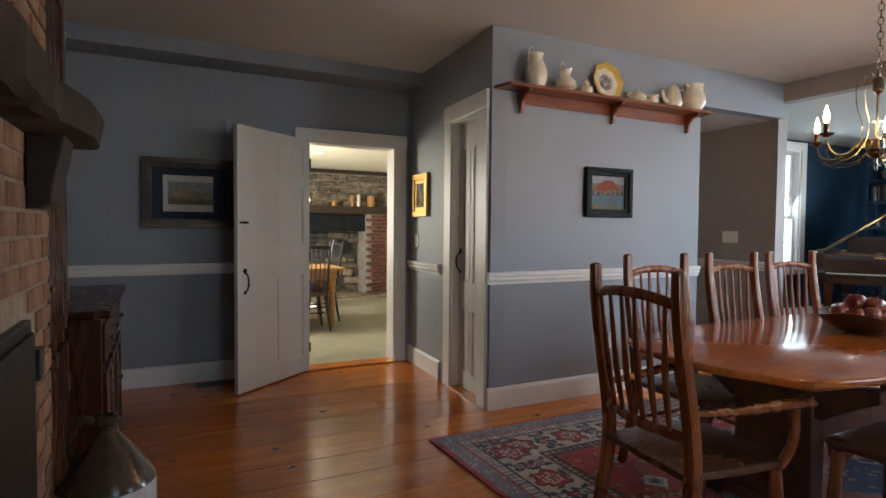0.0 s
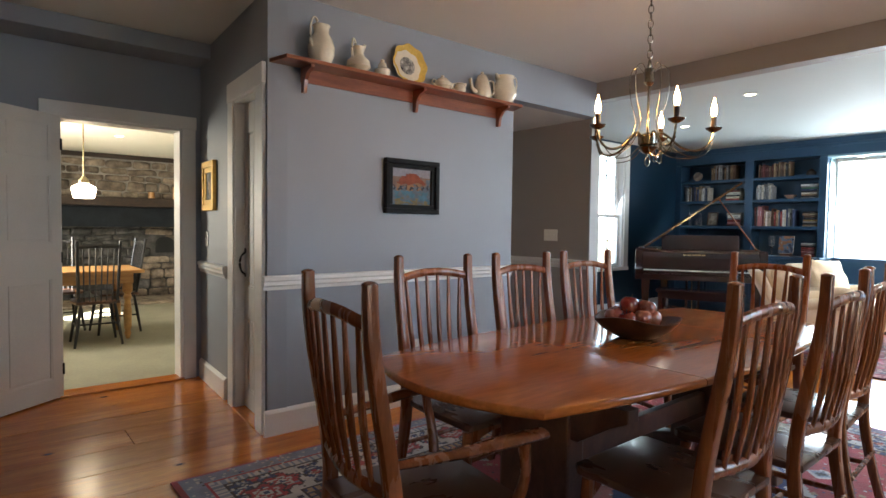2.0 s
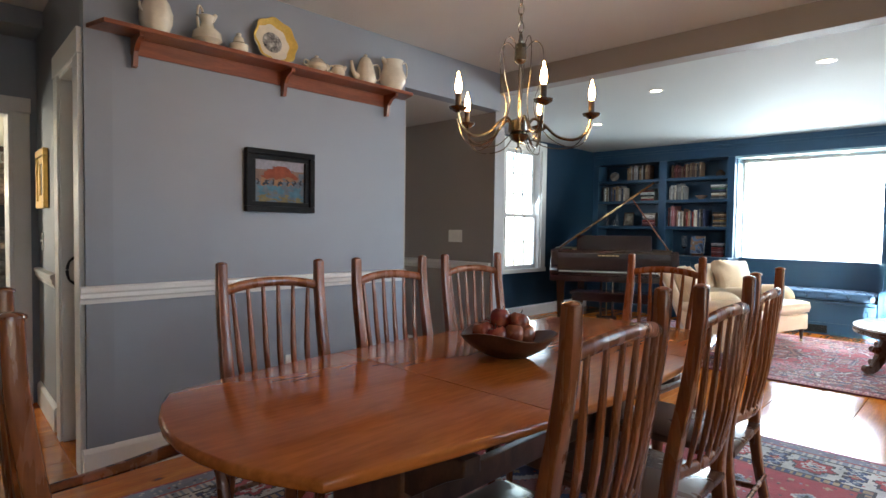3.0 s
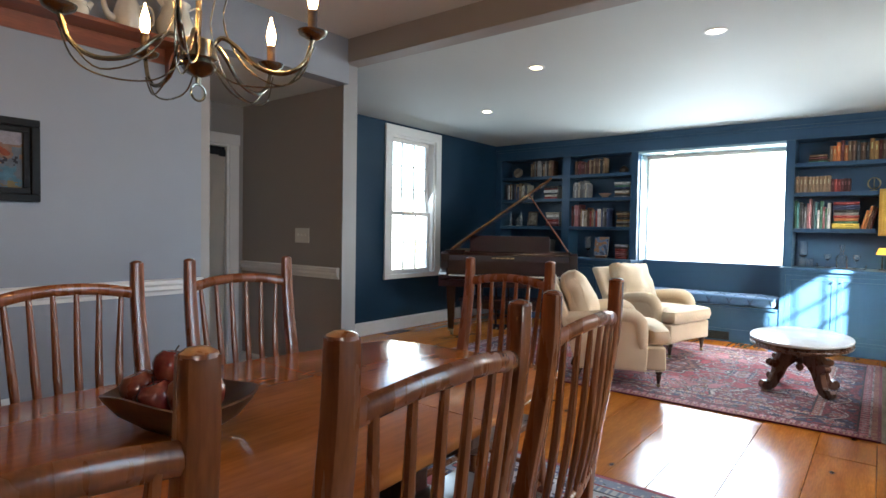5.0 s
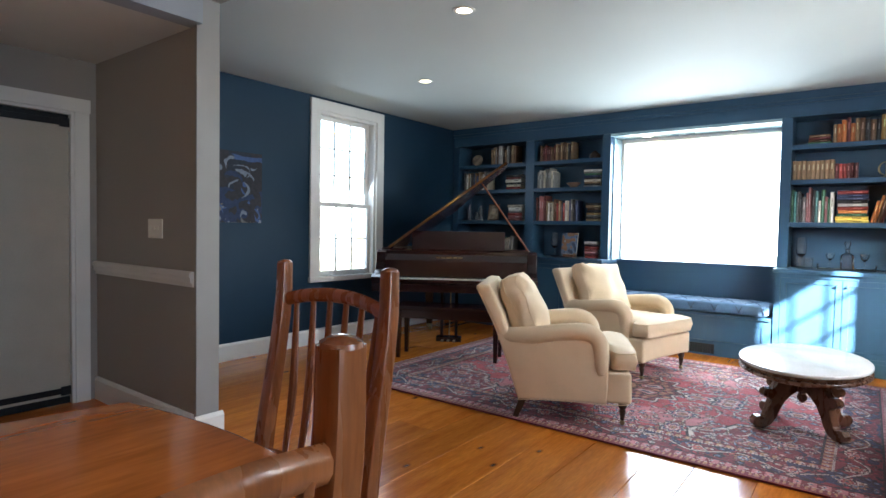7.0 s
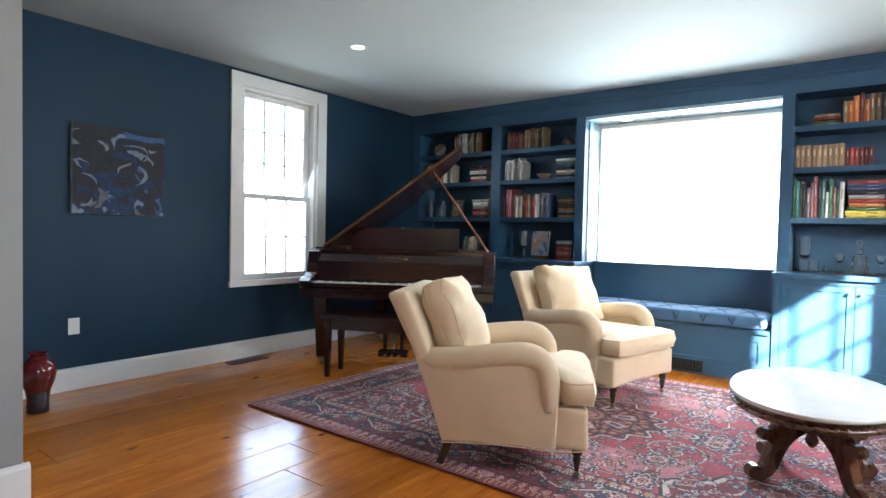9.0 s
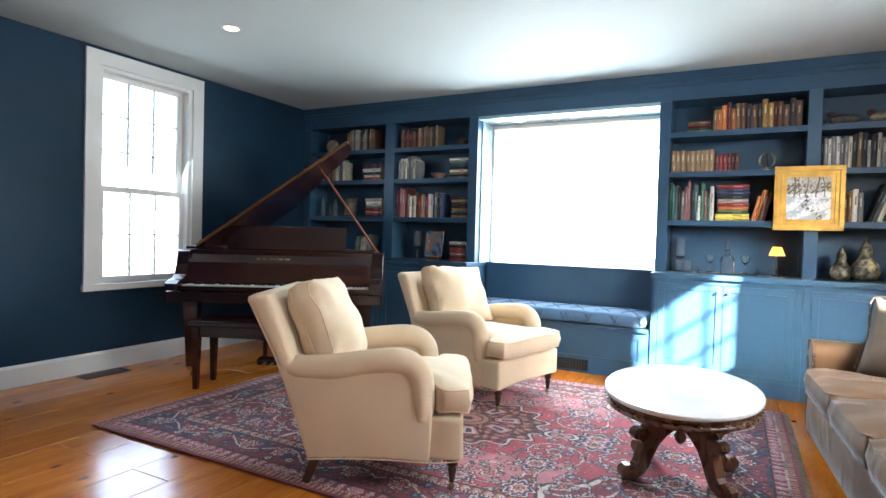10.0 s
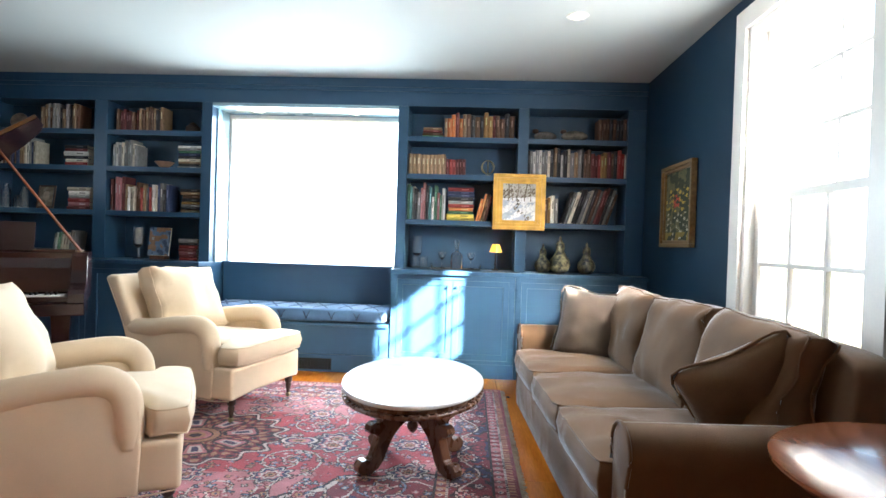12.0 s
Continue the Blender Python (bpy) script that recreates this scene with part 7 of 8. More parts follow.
def book_mesh(col):
    """A book of unit size: x is depth (spine at 0), y thickness, z height."""
    if col not in _bmesh:
        bm = bmesh.new()
        sp = [(0.03, -0.5), (0.0, -0.3), (-0.02, 0.0), (0.0, 0.3), (0.03, 0.5)]
        lo = [bm.verts.new((x, y, 0)) for x, y in sp]
        hi = [bm.verts.new((x, y, 1)) for x, y in sp]
        for i in range(4):
            bm.faces.new((lo[i], hi[i], hi[i + 1], lo[i + 1]))
        for a, b in ((-0.5, -0.43), (0.43, 0.5)):
            add_box(bm, 0.03, 1.0, a, b, 0, 1)
        n = len(bm.faces)
        add_box(bm, 0.02, 0.97, -0.43, 0.43, 0.02, 0.975, mi=1)
        for z0, z1 in ((0.52, 0.80),):
            add_box(bm, -0.022, 0.005, -0.13, 0.13, z0, z1, mi=2)
        bmesh.ops.recalc_face_normals(bm, faces=bm.faces)
        me = bpy.data.meshes.new("book")
        bm.to_mesh(me)
        bm.free()
        c = BOOKC[col]
        lum = sum(c) / 3
        tl = tuple(min(0.5, q * 2.2 + 0.08) for q in c) if lum < 0.25 else tuple(q * 0.3 for q in c)
        for m in (mat(f"{col}_book_cloth", c, 0.6, var=0.18, scale=7, bump=0.15, bscale=300, rand=0.3), M_PAPER, mat(f"{col}_book_title", tl, 0.5, var=0.3, scale=60)):
            me.materials.append(m)
        _bmesh[col] = me
    return _bmesh[col]


_rk = random.Random(21)


def book(m, sx, sy, sz, col, how):
    o = new("book", book_mesh(col))
    o.matrix_basis = m @ Matrix.Diagonal((sx, sy, sz, 1))
    word = {"dark": "black", "grey": "grey"}.get(col, col)
    tagged(o, f"{word} hardback book {how}", "book", "books on the shelves")


def upright(y, z, n, cols, h=(0.20, 0.26), t=(0.018, 0.034), lean=0.0):
    """Books standing from y towards -y; gives where the row ends."""
    for i in range(n):
        tt, hh = _rk.uniform(*t), _rk.uniform(*h)
        a = lean + (0 if lean else _rk.uniform(-0.8, 0.8))
        m = Matrix.Translation((BX + 0.035 + _rk.uniform(0, 0.03), y - tt / 2, z + 0.001 + abs(math.sin(radians(a))) * tt / 2)) @ Matrix.Rotation(radians(a), 4, 'X')
        book(m, 0.165, tt, hh, _rk.choice(cols), "leaning on the shelf" if lean else "standing on the shelf")
        y -= tt / math.cos(radians(lean)) + 0.0012
    return y


def stacked(y, z, n, cols, w=0.20, t=(0.016, 0.032)):
    """A pile of books lying flat, spines to the room, from y towards -y."""
    for i in range(n):
        tt = _rk.uniform(*t)
        ln = w * _rk.uniform(0.85, 1.0)
        c = cols[i] if i < len(cols) else _rk.choice(cols)
        m = Matrix.Translation((BX + 0.04 + _rk.uniform(0, 0.02), y - (w - ln) / 2 - _rk.uniform(0, 0.008), z + 0.0005 + tt / 2)) @ Matrix.Rotation(radians(90), 4, 'X')
        book(m, 0.16, tt, ln, c, "lying in a pile on the shelf")
        z += tt + 0.0008
    return y - w


L0, L1, L2, L3 = LEVELS
# right-hand bays
_y = stacked(0.90, L3, 4, ["green", "brown", "maroon", "tan"], 0.19, (0.018, 0.028))
_y = upright(_y - 0.01, L3, 3, ["orange", "tan", "ochre"], (0.17, 0.21), (0.026, 0.04))
upright(_y, L3, 14, ["brown", "dark", "maroon", "brown", "ochre", "tan", "orange"], (0.16, 0.23), (0.026, 0.044))
_y = upright(1.01, L2, 9, ["tan"], (0.175, 0.182), (0.034, 0.038))
upright(_y - 0.003, L2, 6, ["maroon", "red"], (0.135, 0.145), (0.026, 0.030))
_y = upright(1.01, L1, 14, ["dark", "pink", "grey", "green", "white", "dark", "teal", "cream", "grey"], (0.20, 0.33), (0.016, 0.032))
_y = stacked(_y - 0.01, L1, 10, ["yellow", "yellow", "green", "orange", "red", "grey", "dark", "navy", "navy", "red"], 0.25, (0.022, 0.034))
upright(_y - 0.01, L1, 4, ["brown", "red", "orange", "maroon"], (0.19, 0.25), (0.02, 0.03), lean=14)
upright(-0.66, L3, 8, ["brown", "brown", "dark"], (0.185, 0.195), (0.026, 0.032))
_y = upright(-0.05, L2, 5, ["dark", "grey", "white"], (0.22, 0.27), (0.016, 0.030))
_y = upright(_y, L2, 13, ["cream", "white", "cream", "tan", "dark", "grey"], (0.20, 0.27), (0.016, 0.034))
upright(_y, L2, 15, ["orange", "red", "dark", "brown", "ochre", "cream", "maroon"], (0.20, 0.27), (0.018, 0.036))
_y = upright(-0.09, L1, 8, ["ochre", "dark", "grey", "tan", "white", "brown"], (0.20, 0.25), (0.018, 0.034))
upright(_y - 0.03, L1, 15, ["dark", "grey", "dark", "brown", "cream", "maroon", "grey"], (0.27, 0.34), (0.018, 0.032), lean=18)
# left-hand bays
_y = upright(3.70, L3, 7, ["maroon", "brown", "maroon"], (0.16, 0.20), (0.024, 0.032))
upright(_y - 0.01, L3, 8, ["dark", "brown", "tan"], (0.18, 0.22), (0.02, 0.03))
_y = upright(3.73, L2, 9, ["white", "tan", "grey", "pink", "maroon", "cream"], (0.19, 0.25), (0.02, 0.036))
stacked(3.13, L2, 9, ["grey", "dark", "tan", "cream", "dark", "navy", "green", "grey", "white"], 0.23, (0.018, 0.03))
_y = upright(3.74, L1, 5, ["pink", "grey", "dark", "maroon"], (0.27, 0.31), (0.018, 0.03))
_y = upright(_y, L1, 17, ["cream", "white", "grey", "dark", "tan", "green", "navy", "brown", "cream", "red"], (0.20, 0.27), (0.016, 0.03))
stacked(3.09, L1, 8, ["tan", "dark", "grey", "ochre", "dark", "brown", "tan", "dark"], 0.20, (0.02, 0.034))
stacked(3.10, L0, 7, ["red", "maroon", "pink", "maroon", "red", "dark", "grey"], 0.19, (0.022, 0.034))
upright(4.42, L3, 13, ["dark", "brown", "grey", "tan"], (0.18, 0.24), (0.022, 0.032))
_y = upright(4.85, L2, 16, ["cream", "dark", "white", "brown", "grey", "navy", "tan"], (0.19, 0.25), (0.018, 0.034))
stacked(4.20, L2, 6, ["red", "cream", "dark", "white", "maroon", "dark"], 0.24, (0.024, 0.04))
stacked(4.16, L1, 6, ["maroon", "pink", "red", "grey", "white", "cream"], 0.23, (0.026, 0.04))
upright(4.30, L0, 8, ["green", "white", "teal", "cream", "grey"], (0.20, 0.25), (0.018, 0.03), lean=8)


def on_shelf(name, y, z, prof, material, label, category, x=None, lobes=0, depth=0.0, m=None, group=""):
    ob = part(name, lathe(prof, 28, lobes=lobes, depth=depth), material, smooth=True)
    ob.matrix_basis = Matrix.Translation((x or BX + 0.10, y, z + 0.001)) @ (m or Matrix())
    return tagged(ob, label, category, group)


GOURD = [(0.0, 0.0), (0.05, 0.0), (0.075, 0.02), (0.092, 0.065), (0.085, 0.11), (0.055, 0.15), (0.036, 0.19), (0.040, 0.225), (0.034, 0.255), (0.016, 0.28), (0.010, 0.31), (0.0, 0.325)]
M_GOURD = mat("gilded_black_gourd", (0.015, 0.018, 0.02), 0.3, var=0.2, scale=22, col2=(0.42, 0.36, 0.18), coat=0.4, mid=0.60)
for _y, _k in ((-0.215, 0.78), (-0.365, 1.02), (-0.60, 0.86)):
    on_shelf("gourd_vase", _y, L0, [(r * _k, z * _k) for r, z in GOURD], M_GOURD, "black and gold mottled gourd-shaped vase", "vase", group="gourd vases")
GOB = [(0.0, 0.0), (0.032, 0.0), (0.030, 0.004), (0.005, 0.010), (0.005, 0.075), (0.022, 0.09), (0.034, 0.115), (0.034, 0.145), (0.031, 0.145), (0.030, 0.115), (0.018, 0.095), (0.0, 0.09)]
M_CRYS = glassy("cut_crystal", (0.98, 0.99, 1.0), 0.0)
M_CRYS.node_tree.nodes["Principled BSDF"].inputs["Transmission Weight"].default_value = 0.985
_ty = thing("tray", pose(BX + 0.115, 0.56, L0 + 0.001), "long dark metal serving tray with handles", "tray")
part("plate", box(-0.09, 0.09, -0.22, 0.22, 0, 0.008, 0.003), M_IRON, _ty)
for _s in (-1, 1):
    part("handle", tube(spline([(-0.05, _s * 0.215, 0.006), (-0.05, _s * 0.222, 0.045), (0.05, _s * 0.222, 0.045), (0.05, _s * 0.215, 0.006)], 4), 0.005, 6), M_CHROME, _ty, smooth=True)
for _y in (0.685, 0.425):
    on_shelf("goblet", _y, L0 + 0.009, GOB, M_CRYS, "clear crystal goblet on the tray", "glass", group="crystal glasses")
on_shelf("decanter", 0.555, L0 + 0.009, [(0.0, 0.0), (0.050, 0.0), (0.052, 0.01), (0.052, 0.11), (0.045, 0.13), (0.016, 0.15), (0.014, 0.18), (0.024, 0.186), (0.024, 0.192), (0.012, 0.194), (0.018, 0.21), (0.026, 0.235), (0.018, 0.255), (0.0, 0.26)], M_CRYS, "square-shouldered crystal decanter with stopper", "decanter", lobes=4, depth=0.05)
for _y, _z in ((0.93, 0.0), (0.86, 0.0)):
    on_shelf("glass_tumbler", _y, L0, [(0.0, 0.0), (0.034, 0.0), (0.038, 0.10), (0.035, 0.10), (0.031, 0.008), (0.0, 0.008)], M_CRYS, "clear glass tumbler on the counter", "glass", x=BX + 0.17, group="crystal glasses")
_vl = on_shelf("hurricane_glass", 0.925, L0, [(0.0, 0.0), (0.045, 0.0), (0.045, 0.006), (0.010, 0.014), (0.010, 0.10), (0.040, 0.13), (0.046, 0.20), (0.040, 0.29), (0.038, 0.29), (0.043, 0.20), (0.036, 0.134), (0.0, 0.11)], M_CRYS, "tall clear glass candle holder", "candle holder", x=BX + 0.21)
on_shelf("hurricane_glass", 3.50, L0, [(0.0, 0.0), (0.045, 0.0), (0.045, 0.006), (0.010, 0.014), (0.010, 0.10), (0.040, 0.13), (0.046, 0.20), (0.040, 0.29), (0.038, 0.29), (0.043, 0.20), (0.036, 0.134), (0.0, 0.11)], M_CRYS, "tall clear glass candle holder", "candle holder")
_tl = thing("accent_lamp", pose(BX + 0.13, 0.205, L0 + 0.001), "tiny lit lamp with an amber shade", "lamp")
part("base", lathe([(0.0, 0.0), (0.032, 0.0), (0.030, 0.008), (0.010, 0.016), (0.008, 0.05), (0.013, 0.06), (0.007, 0.07), (0.006, 0.15), (0.0, 0.15)], 18), M_IRON, _tl, smooth=True)
part("shade", lathe([(0.030, 0.235), (0.034, 0.225), (0.055, 0.165), (0.052, 0.165), (0.030, 0.225), (0.026, 0.235)], 24, lobes=12, depth=0.04), M_SHADE, _tl, "glowing amber shade", True)
_gb = thing("brass_armillary", pose(BX + 0.12, 0.30, L2 + 0.001), "small brass armillary ornament", "ornament")
part("base", lathe([(0.0, 0.0), (0.04, 0.0), (0.036, 0.01), (0.006, 0.018), (0.006, 0.03), (0.0, 0.03)], 18), M_BRASS, _gb, smooth=True)
for _a in (0, 55, 110):
    _t = tube([(0.06 * math.cos(a), 0, 0.085 + 0.06 * math.sin(a)) for a in np.linspace(0, 2 * math.pi, 25)], 0.004, 6)
    bmesh.ops.transform(_t, matrix=Matrix.Rotation(radians(_a + 70), 4, 'Z'), verts=_t.verts)
    part("ring", _t, M_BRASS, _gb, smooth=True)
DECOY = [(0.0, -0.10), (0.028, -0.085), (0.05, -0.04), (0.055, 0.01), (0.045, 0.06), (0.02, 0.095), (0.0, 0.105)]
for _y, _s, _c in ((-0.20, 1.0, "dark"), (-0.46, 1.15, "tan")):
    _o = thing("duck_decoy", pose(BX + 0.12, _y, L3 + 0.001), "painted wooden duck decoy on the top shelf", "decoy")
    _m = Matrix.Translation((0, 0, 0.043 * _s)) @ Matrix.Rotation(radians(90), 4, 'X') @ Matrix.Diagonal((_s, 0.75 * _s, _s, 1))
    part("body", lathe(DECOY, 20, _m), mat("decoy_paint", (0.26, 0.22, 0.17) if _c == "tan" else (0.10, 0.09, 0.08), 0.6, var=0.5, scale=14), _o, smooth=True)
    part("head", pillow(0.035, 0.06, 0.04, 0.9, 0.9, 14, 8, Matrix.Translation((0, 0.085 * _s, 0.088)), lump=0), M_DARKW, _o, smooth="all")
on_shelf("bowl", 3.27, L2, [(0.0, 0.0), (0.03, 0.0), (0.065, 0.035), (0.085, 0.055), (0.080, 0.057), (0.055, 0.03), (0.0, 0.012)], mat("pink_beige_glaze", (0.36, 0.22, 0.16), 0.35, var=0.1), "shallow pinkish pottery bowl", "bowl")
on_shelf("round_box", 3.01, L3, [(0.0, 0.0), (0.06, 0.0), (0.062, 0.05), (0.05, 0.06), (0.02, 0.09), (0.0, 0.1)], M_BEAM, "dark lidded wooden box on the top shelf", "box")
_ds = thing("round_plaque", pose(BX + 0.10, 4.66, L3 + 0.075), "small mottled brown dish leaning on the top shelf", "plate")
part("dish", lathe([(0.0, 0.0), (0.05, 0.0), (0.075, 0.012), (0.072, 0.015), (0.0, 0.005)], 28, Matrix.Rotation(radians(-78), 4, 'Y') @ Matrix.Rotation(radians(10), 4, 'X')), mat("mottled_shell", (0.10, 0.07, 0.05), 0.35, var=0.3, scale=12, col2=(0.34, 0.28, 0.22)), _ds, smooth=True)
for _y, _h in ((4.78, 0.22), (4.60, 0.20), (4.66, 0.12)):
    on_shelf("glass_jar", _y, L1, [(0.0, 0.0), (0.036, 0.0), (0.038, _h * 0.7), (0.02, _h * 0.85), (0.022, _h), (0.019, _h), (0.018, _h * 0.85), (0.034, _h * 0.68), (0.033, 0.008), (0.0, 0.008)], M_CRYS, "clear glass jar on the shelf", "jar")


def p_photo(U, V):
    n = wobble(U, V, 9, 5)
    return np.where(np.hypot(U - 0.5, V - 0.55) < 0.25, 1, np.where(n > 0.1, 2, 0))


picture("photo_frame", Matrix.Translation((BX + 0.12, 4.50, L1 + 0.004)) @ Matrix.Rotation(radians(-90), 4, 'Z') @ Matrix.Rotation(radians(-10), 4, 'X'), 0.17, 0.22, 0.018, 0.012, M_DARKW, "small framed picture leaning on the shelf", p_photo,
        paint_set("photo", [(0.16, 0.13, 0.10), (0.30, 0.25, 0.20), (0.22, 0.19, 0.15)]), nx=14, ny=18)


def p_blue(U, V):
    n = wobble(U, V, 12, 15)
    return np.clip((n * 1.3 + 1.5).astype(int), 0, 3)


picture("small_canvas", Matrix.Translation((BX + 0.11, 3.41, L0 + 0.035)) @ Matrix.Rotation(radians(-90), 4, 'Z') @ Matrix.Rotation(radians(-10), 4, 'X'), 0.20, 0.26, 0.0, 0.016, M_DARKW, "small blue and russet canvas on a stand", p_blue,
        paint_set("small", [(0.05, 0.07, 0.12), (0.12, 0.17, 0.26), (0.25, 0.14, 0.09), (0.30, 0.28, 0.26)]), nx=16, ny=20)
tagged(part("easel", boxes((BX + 0.08, BX + 0.17, 3.24, 3.38, 0, 0.034), bev=0.004), M_WALNUT), "small wooden picture stand", "easel").location = (0, 0, L0 + 0.001)

# pictures of the living room


def p_snow(U, V):
    # 0 snow, 1 dark brown, 2 grey-brown, 3 near black, 4 blue-grey shade, 5 pale grey
    n, k, q = wobble(U, V, 12, 21), wobble(U, V, 38, 22), wobble(U, V, 70, 23)
    c = np.where(V > 0.60 + 0.04 * n, np.where(k > 0.35, 1, np.where(q > 0.1, 2, 5)), 0)
    c = np.where((V > 0.86) & (q > -0.4), 5, c)
    for x, t in ((0.16, 0.018), (0.30, 0.010), (0.44, 0.013), (0.70, 0.020), (0.82, 0.012)):
        c = np.where((V > 0.52) & (np.abs(U - x - 0.04 * np.sin(6 * V + 20 * x)) < t), 1, c)
    bed = np.abs(U - (0.34 + 0.36 * (1 - V / 0.6) + 0.10 * np.sin(V * 15)))
    c = np.where((V < 0.58) & (bed < 0.05 + 0.06 * (0.6 - V)) & (k > 0.0), np.where(q > 0.2, 3, 2), c)
    c = np.where((V < 0.60) & (c == 0) & (n + 0.6 * k < -0.45), 4, c)
    c = np.where((V < 0.60) & (c == 0) & (q > 1.0), 5, c)
    return c


picture("gilt_painting", Matrix.Translation((BX - 0.002, 0.25, 1.275)) @ Matrix.Rotation(radians(-90), 4, 'Z'), 0.455, 0.49, 0.06, 0.026, M_GOLD, "snowy stream painting in a wide gilt frame", p_snow,
        paint_set("snow", [(0.58, 0.59, 0.62), (0.13, 0.11, 0.09), (0.24, 0.22, 0.20), (0.05, 0.05, 0.055), (0.34, 0.38, 0.46), (0.36, 0.36, 0.36)]), 0.025, M_GOLD, nx=90, ny=100)


def p_flowers(U, V):
    n, k = wobble(U, V, 16, 31), wobble(U, V, 85, 32)
    c = np.where(n + 0.5 * k > 0.2, 1, 0)
    c = np.where((V > 0.42) & (V < 0.75) & (k > 0.55), 2, c)
    c = np.where((V > 0.46) & (V < 0.66) & (np.hypot(U - 0.42, V - 0.56) < 0.12) & (k > -0.1), 3, c)
    c = np.where((V < 0.4) & (k > 0.75), 4, c)
    c = np.where((V < 0.12) & (n > -0.2), 5, c)
    return c


picture("flower_painting", Matrix.Translation((9.585, -1.058, 1.165)) @ Matrix.Rotation(math.pi, 4, 'Z'), 0.60, 0.60, 0.05, 0.04, wood("brown_gilt_frame", (0.14, 0.075, 0.028), (0.26, 0.15, 0.06), 0.4), "loose flower painting in a dull gilt frame", p_flowers,
        paint_set("flower", [(0.05, 0.06, 0.04), (0.14, 0.13, 0.07), (0.55, 0.38, 0.08), (0.55, 0.09, 0.06), (0.50, 0.46, 0.36), (0.26, 0.19, 0.05)]), nx=56, ny=60)


def p_bluecanvas(U, V):
    # 0 black-brown, 1 ink, 2 navy, 3 blue, 4 lavender grey, 5 warm grey
    n, k, q = wobble(U, V, 6, 41), wobble(U, V, 17, 42), wobble(U, V, 34, 45)
    c = np.where(n + 0.4 * k > 0.5, 1, 0)
    c = np.where((V < 0.45 + 0.1 * n) & (k + 0.4 * q > -0.1), 2, c)
    rs = np.random.RandomState(5)
    for i in range(30):
        cx, cy, r = rs.uniform(0.02, 0.98), rs.uniform(0.02, 0.86), rs.uniform(0.05, 0.17)
        a0, ln, wd = rs.uniform(0, 6.28), rs.uniform(1.2, 3.2), rs.uniform(0.014, 0.048)
        x, y = U - cx + 0.03 * k, V - cy + 0.03 * n
        turn = (np.arctan2(y, x) - a0) % (2 * math.pi)
        fade = np.sin(np.clip(turn / ln, 0, 1) * math.pi)
        on = (turn < ln) & (np.abs(np.hypot(x, y * 1.3) - r) < wd * fade * (1 + 0.5 * q))
        c = np.where(on, (4, 3, 5, 4, 3, 2, 4)[i % 7], c)
    c = np.where((np.abs(V - 0.95 + 0.05 * U) < 0.03 + 0.014 * k) & (U > 0.55 + 0.05 * q), 3, c)
    c = np.where((V < 0.22) & (q + k > 1.1), 4, c)
    return c


picture("canvas_painting", pose(6.385, 4.998, 1.25), 0.645, 0.64, 0.0, 0.035, M_DARKW, "unframed abstract canvas in blues and greys", p_bluecanvas,
        paint_set("canvas", [(0.032, 0.030, 0.036), (0.024, 0.030, 0.045), (0.024, 0.038, 0.085), (0.050, 0.090, 0.21), (0.15, 0.17, 0.22), (0.12, 0.11, 0.11)]), nx=130, ny=130)

# recessed ceiling lights
for _x, _y, _z in ((6.70, 2.44, CEIL_L), (6.64, 1.10, CEIL_L), (7.87, 3.69, CEIL_L), (8.69, -0.18, CEIL_L), (2.35, 8.1, 2.34), (10.29, 2.43, 2.31), (10.29, 1.53, 2.31)):
    _e = thing("recessed_light", pose(_x, _y, _z), "round white recessed ceiling light, lit", "ceiling light", "recessed lights")
    part("trim_ring", lathe([(0.046, -0.002), (0.048, -0.006), (0.066, -0.005), (0.070, -0.001), (0.046, -0.0005)], 32), M_WHITEP, _e, smooth=True)
    part("lens", lathe([(0.0, -0.003), (0.046, -0.003), (0.046, -0.001), (0.0, -0.001)], 28), M_DOWN, _e, "glowing warm lens")


# ---- kitchen seen through the doorway ----
_kf = thing("stone_fireplace", pose(0, 0, 0), "old field stone kitchen fireplace with brick pier", "fireplace", kind="structure")
part("lintel", box(1.2, 5.15, 10.05, 10.45, 1.52, 1.66, 0.015), M_BEAM, _kf, "blackened oak lintel shelf")
part("hood", box(1.2, 4.2, 10.25, 10.40, 1.20, 1.515), mat("sooty_iron", (0.014, 0.017, 0.021), 0.7, var=0.3, spec=0.1), _kf, "black smoke panel")
part("backing", boxes((1.0, 5.19, 10.40, 10.48, 1.66, 2.34), (3.78, 5.19, 10.12, 10.70, 0, 1.52)), M_MORTAR, _kf)
part("firebox_back", box(0.75, 3.77, 10.70, 10.745, 0, 1.6), M_SOOT, _kf, "smoke-blackened mortar")
part("crown_board", box(1.0, 5.19, 10.24, 10.30, 2.27, 2.338), M_BEAM, _kf)
_rs = random.Random(8)


def stone(x, y, z, w, h, material):
    bm = pillow(w, 0.14, h, 0.30, 0.36, 14, 8, Matrix.Translation((x + w / 2, y + 0.028, z + h / 2)), lump=0.028, seed=_rs.uniform(0, 90))
    part("stone", bm, material, _kf, smooth=True)


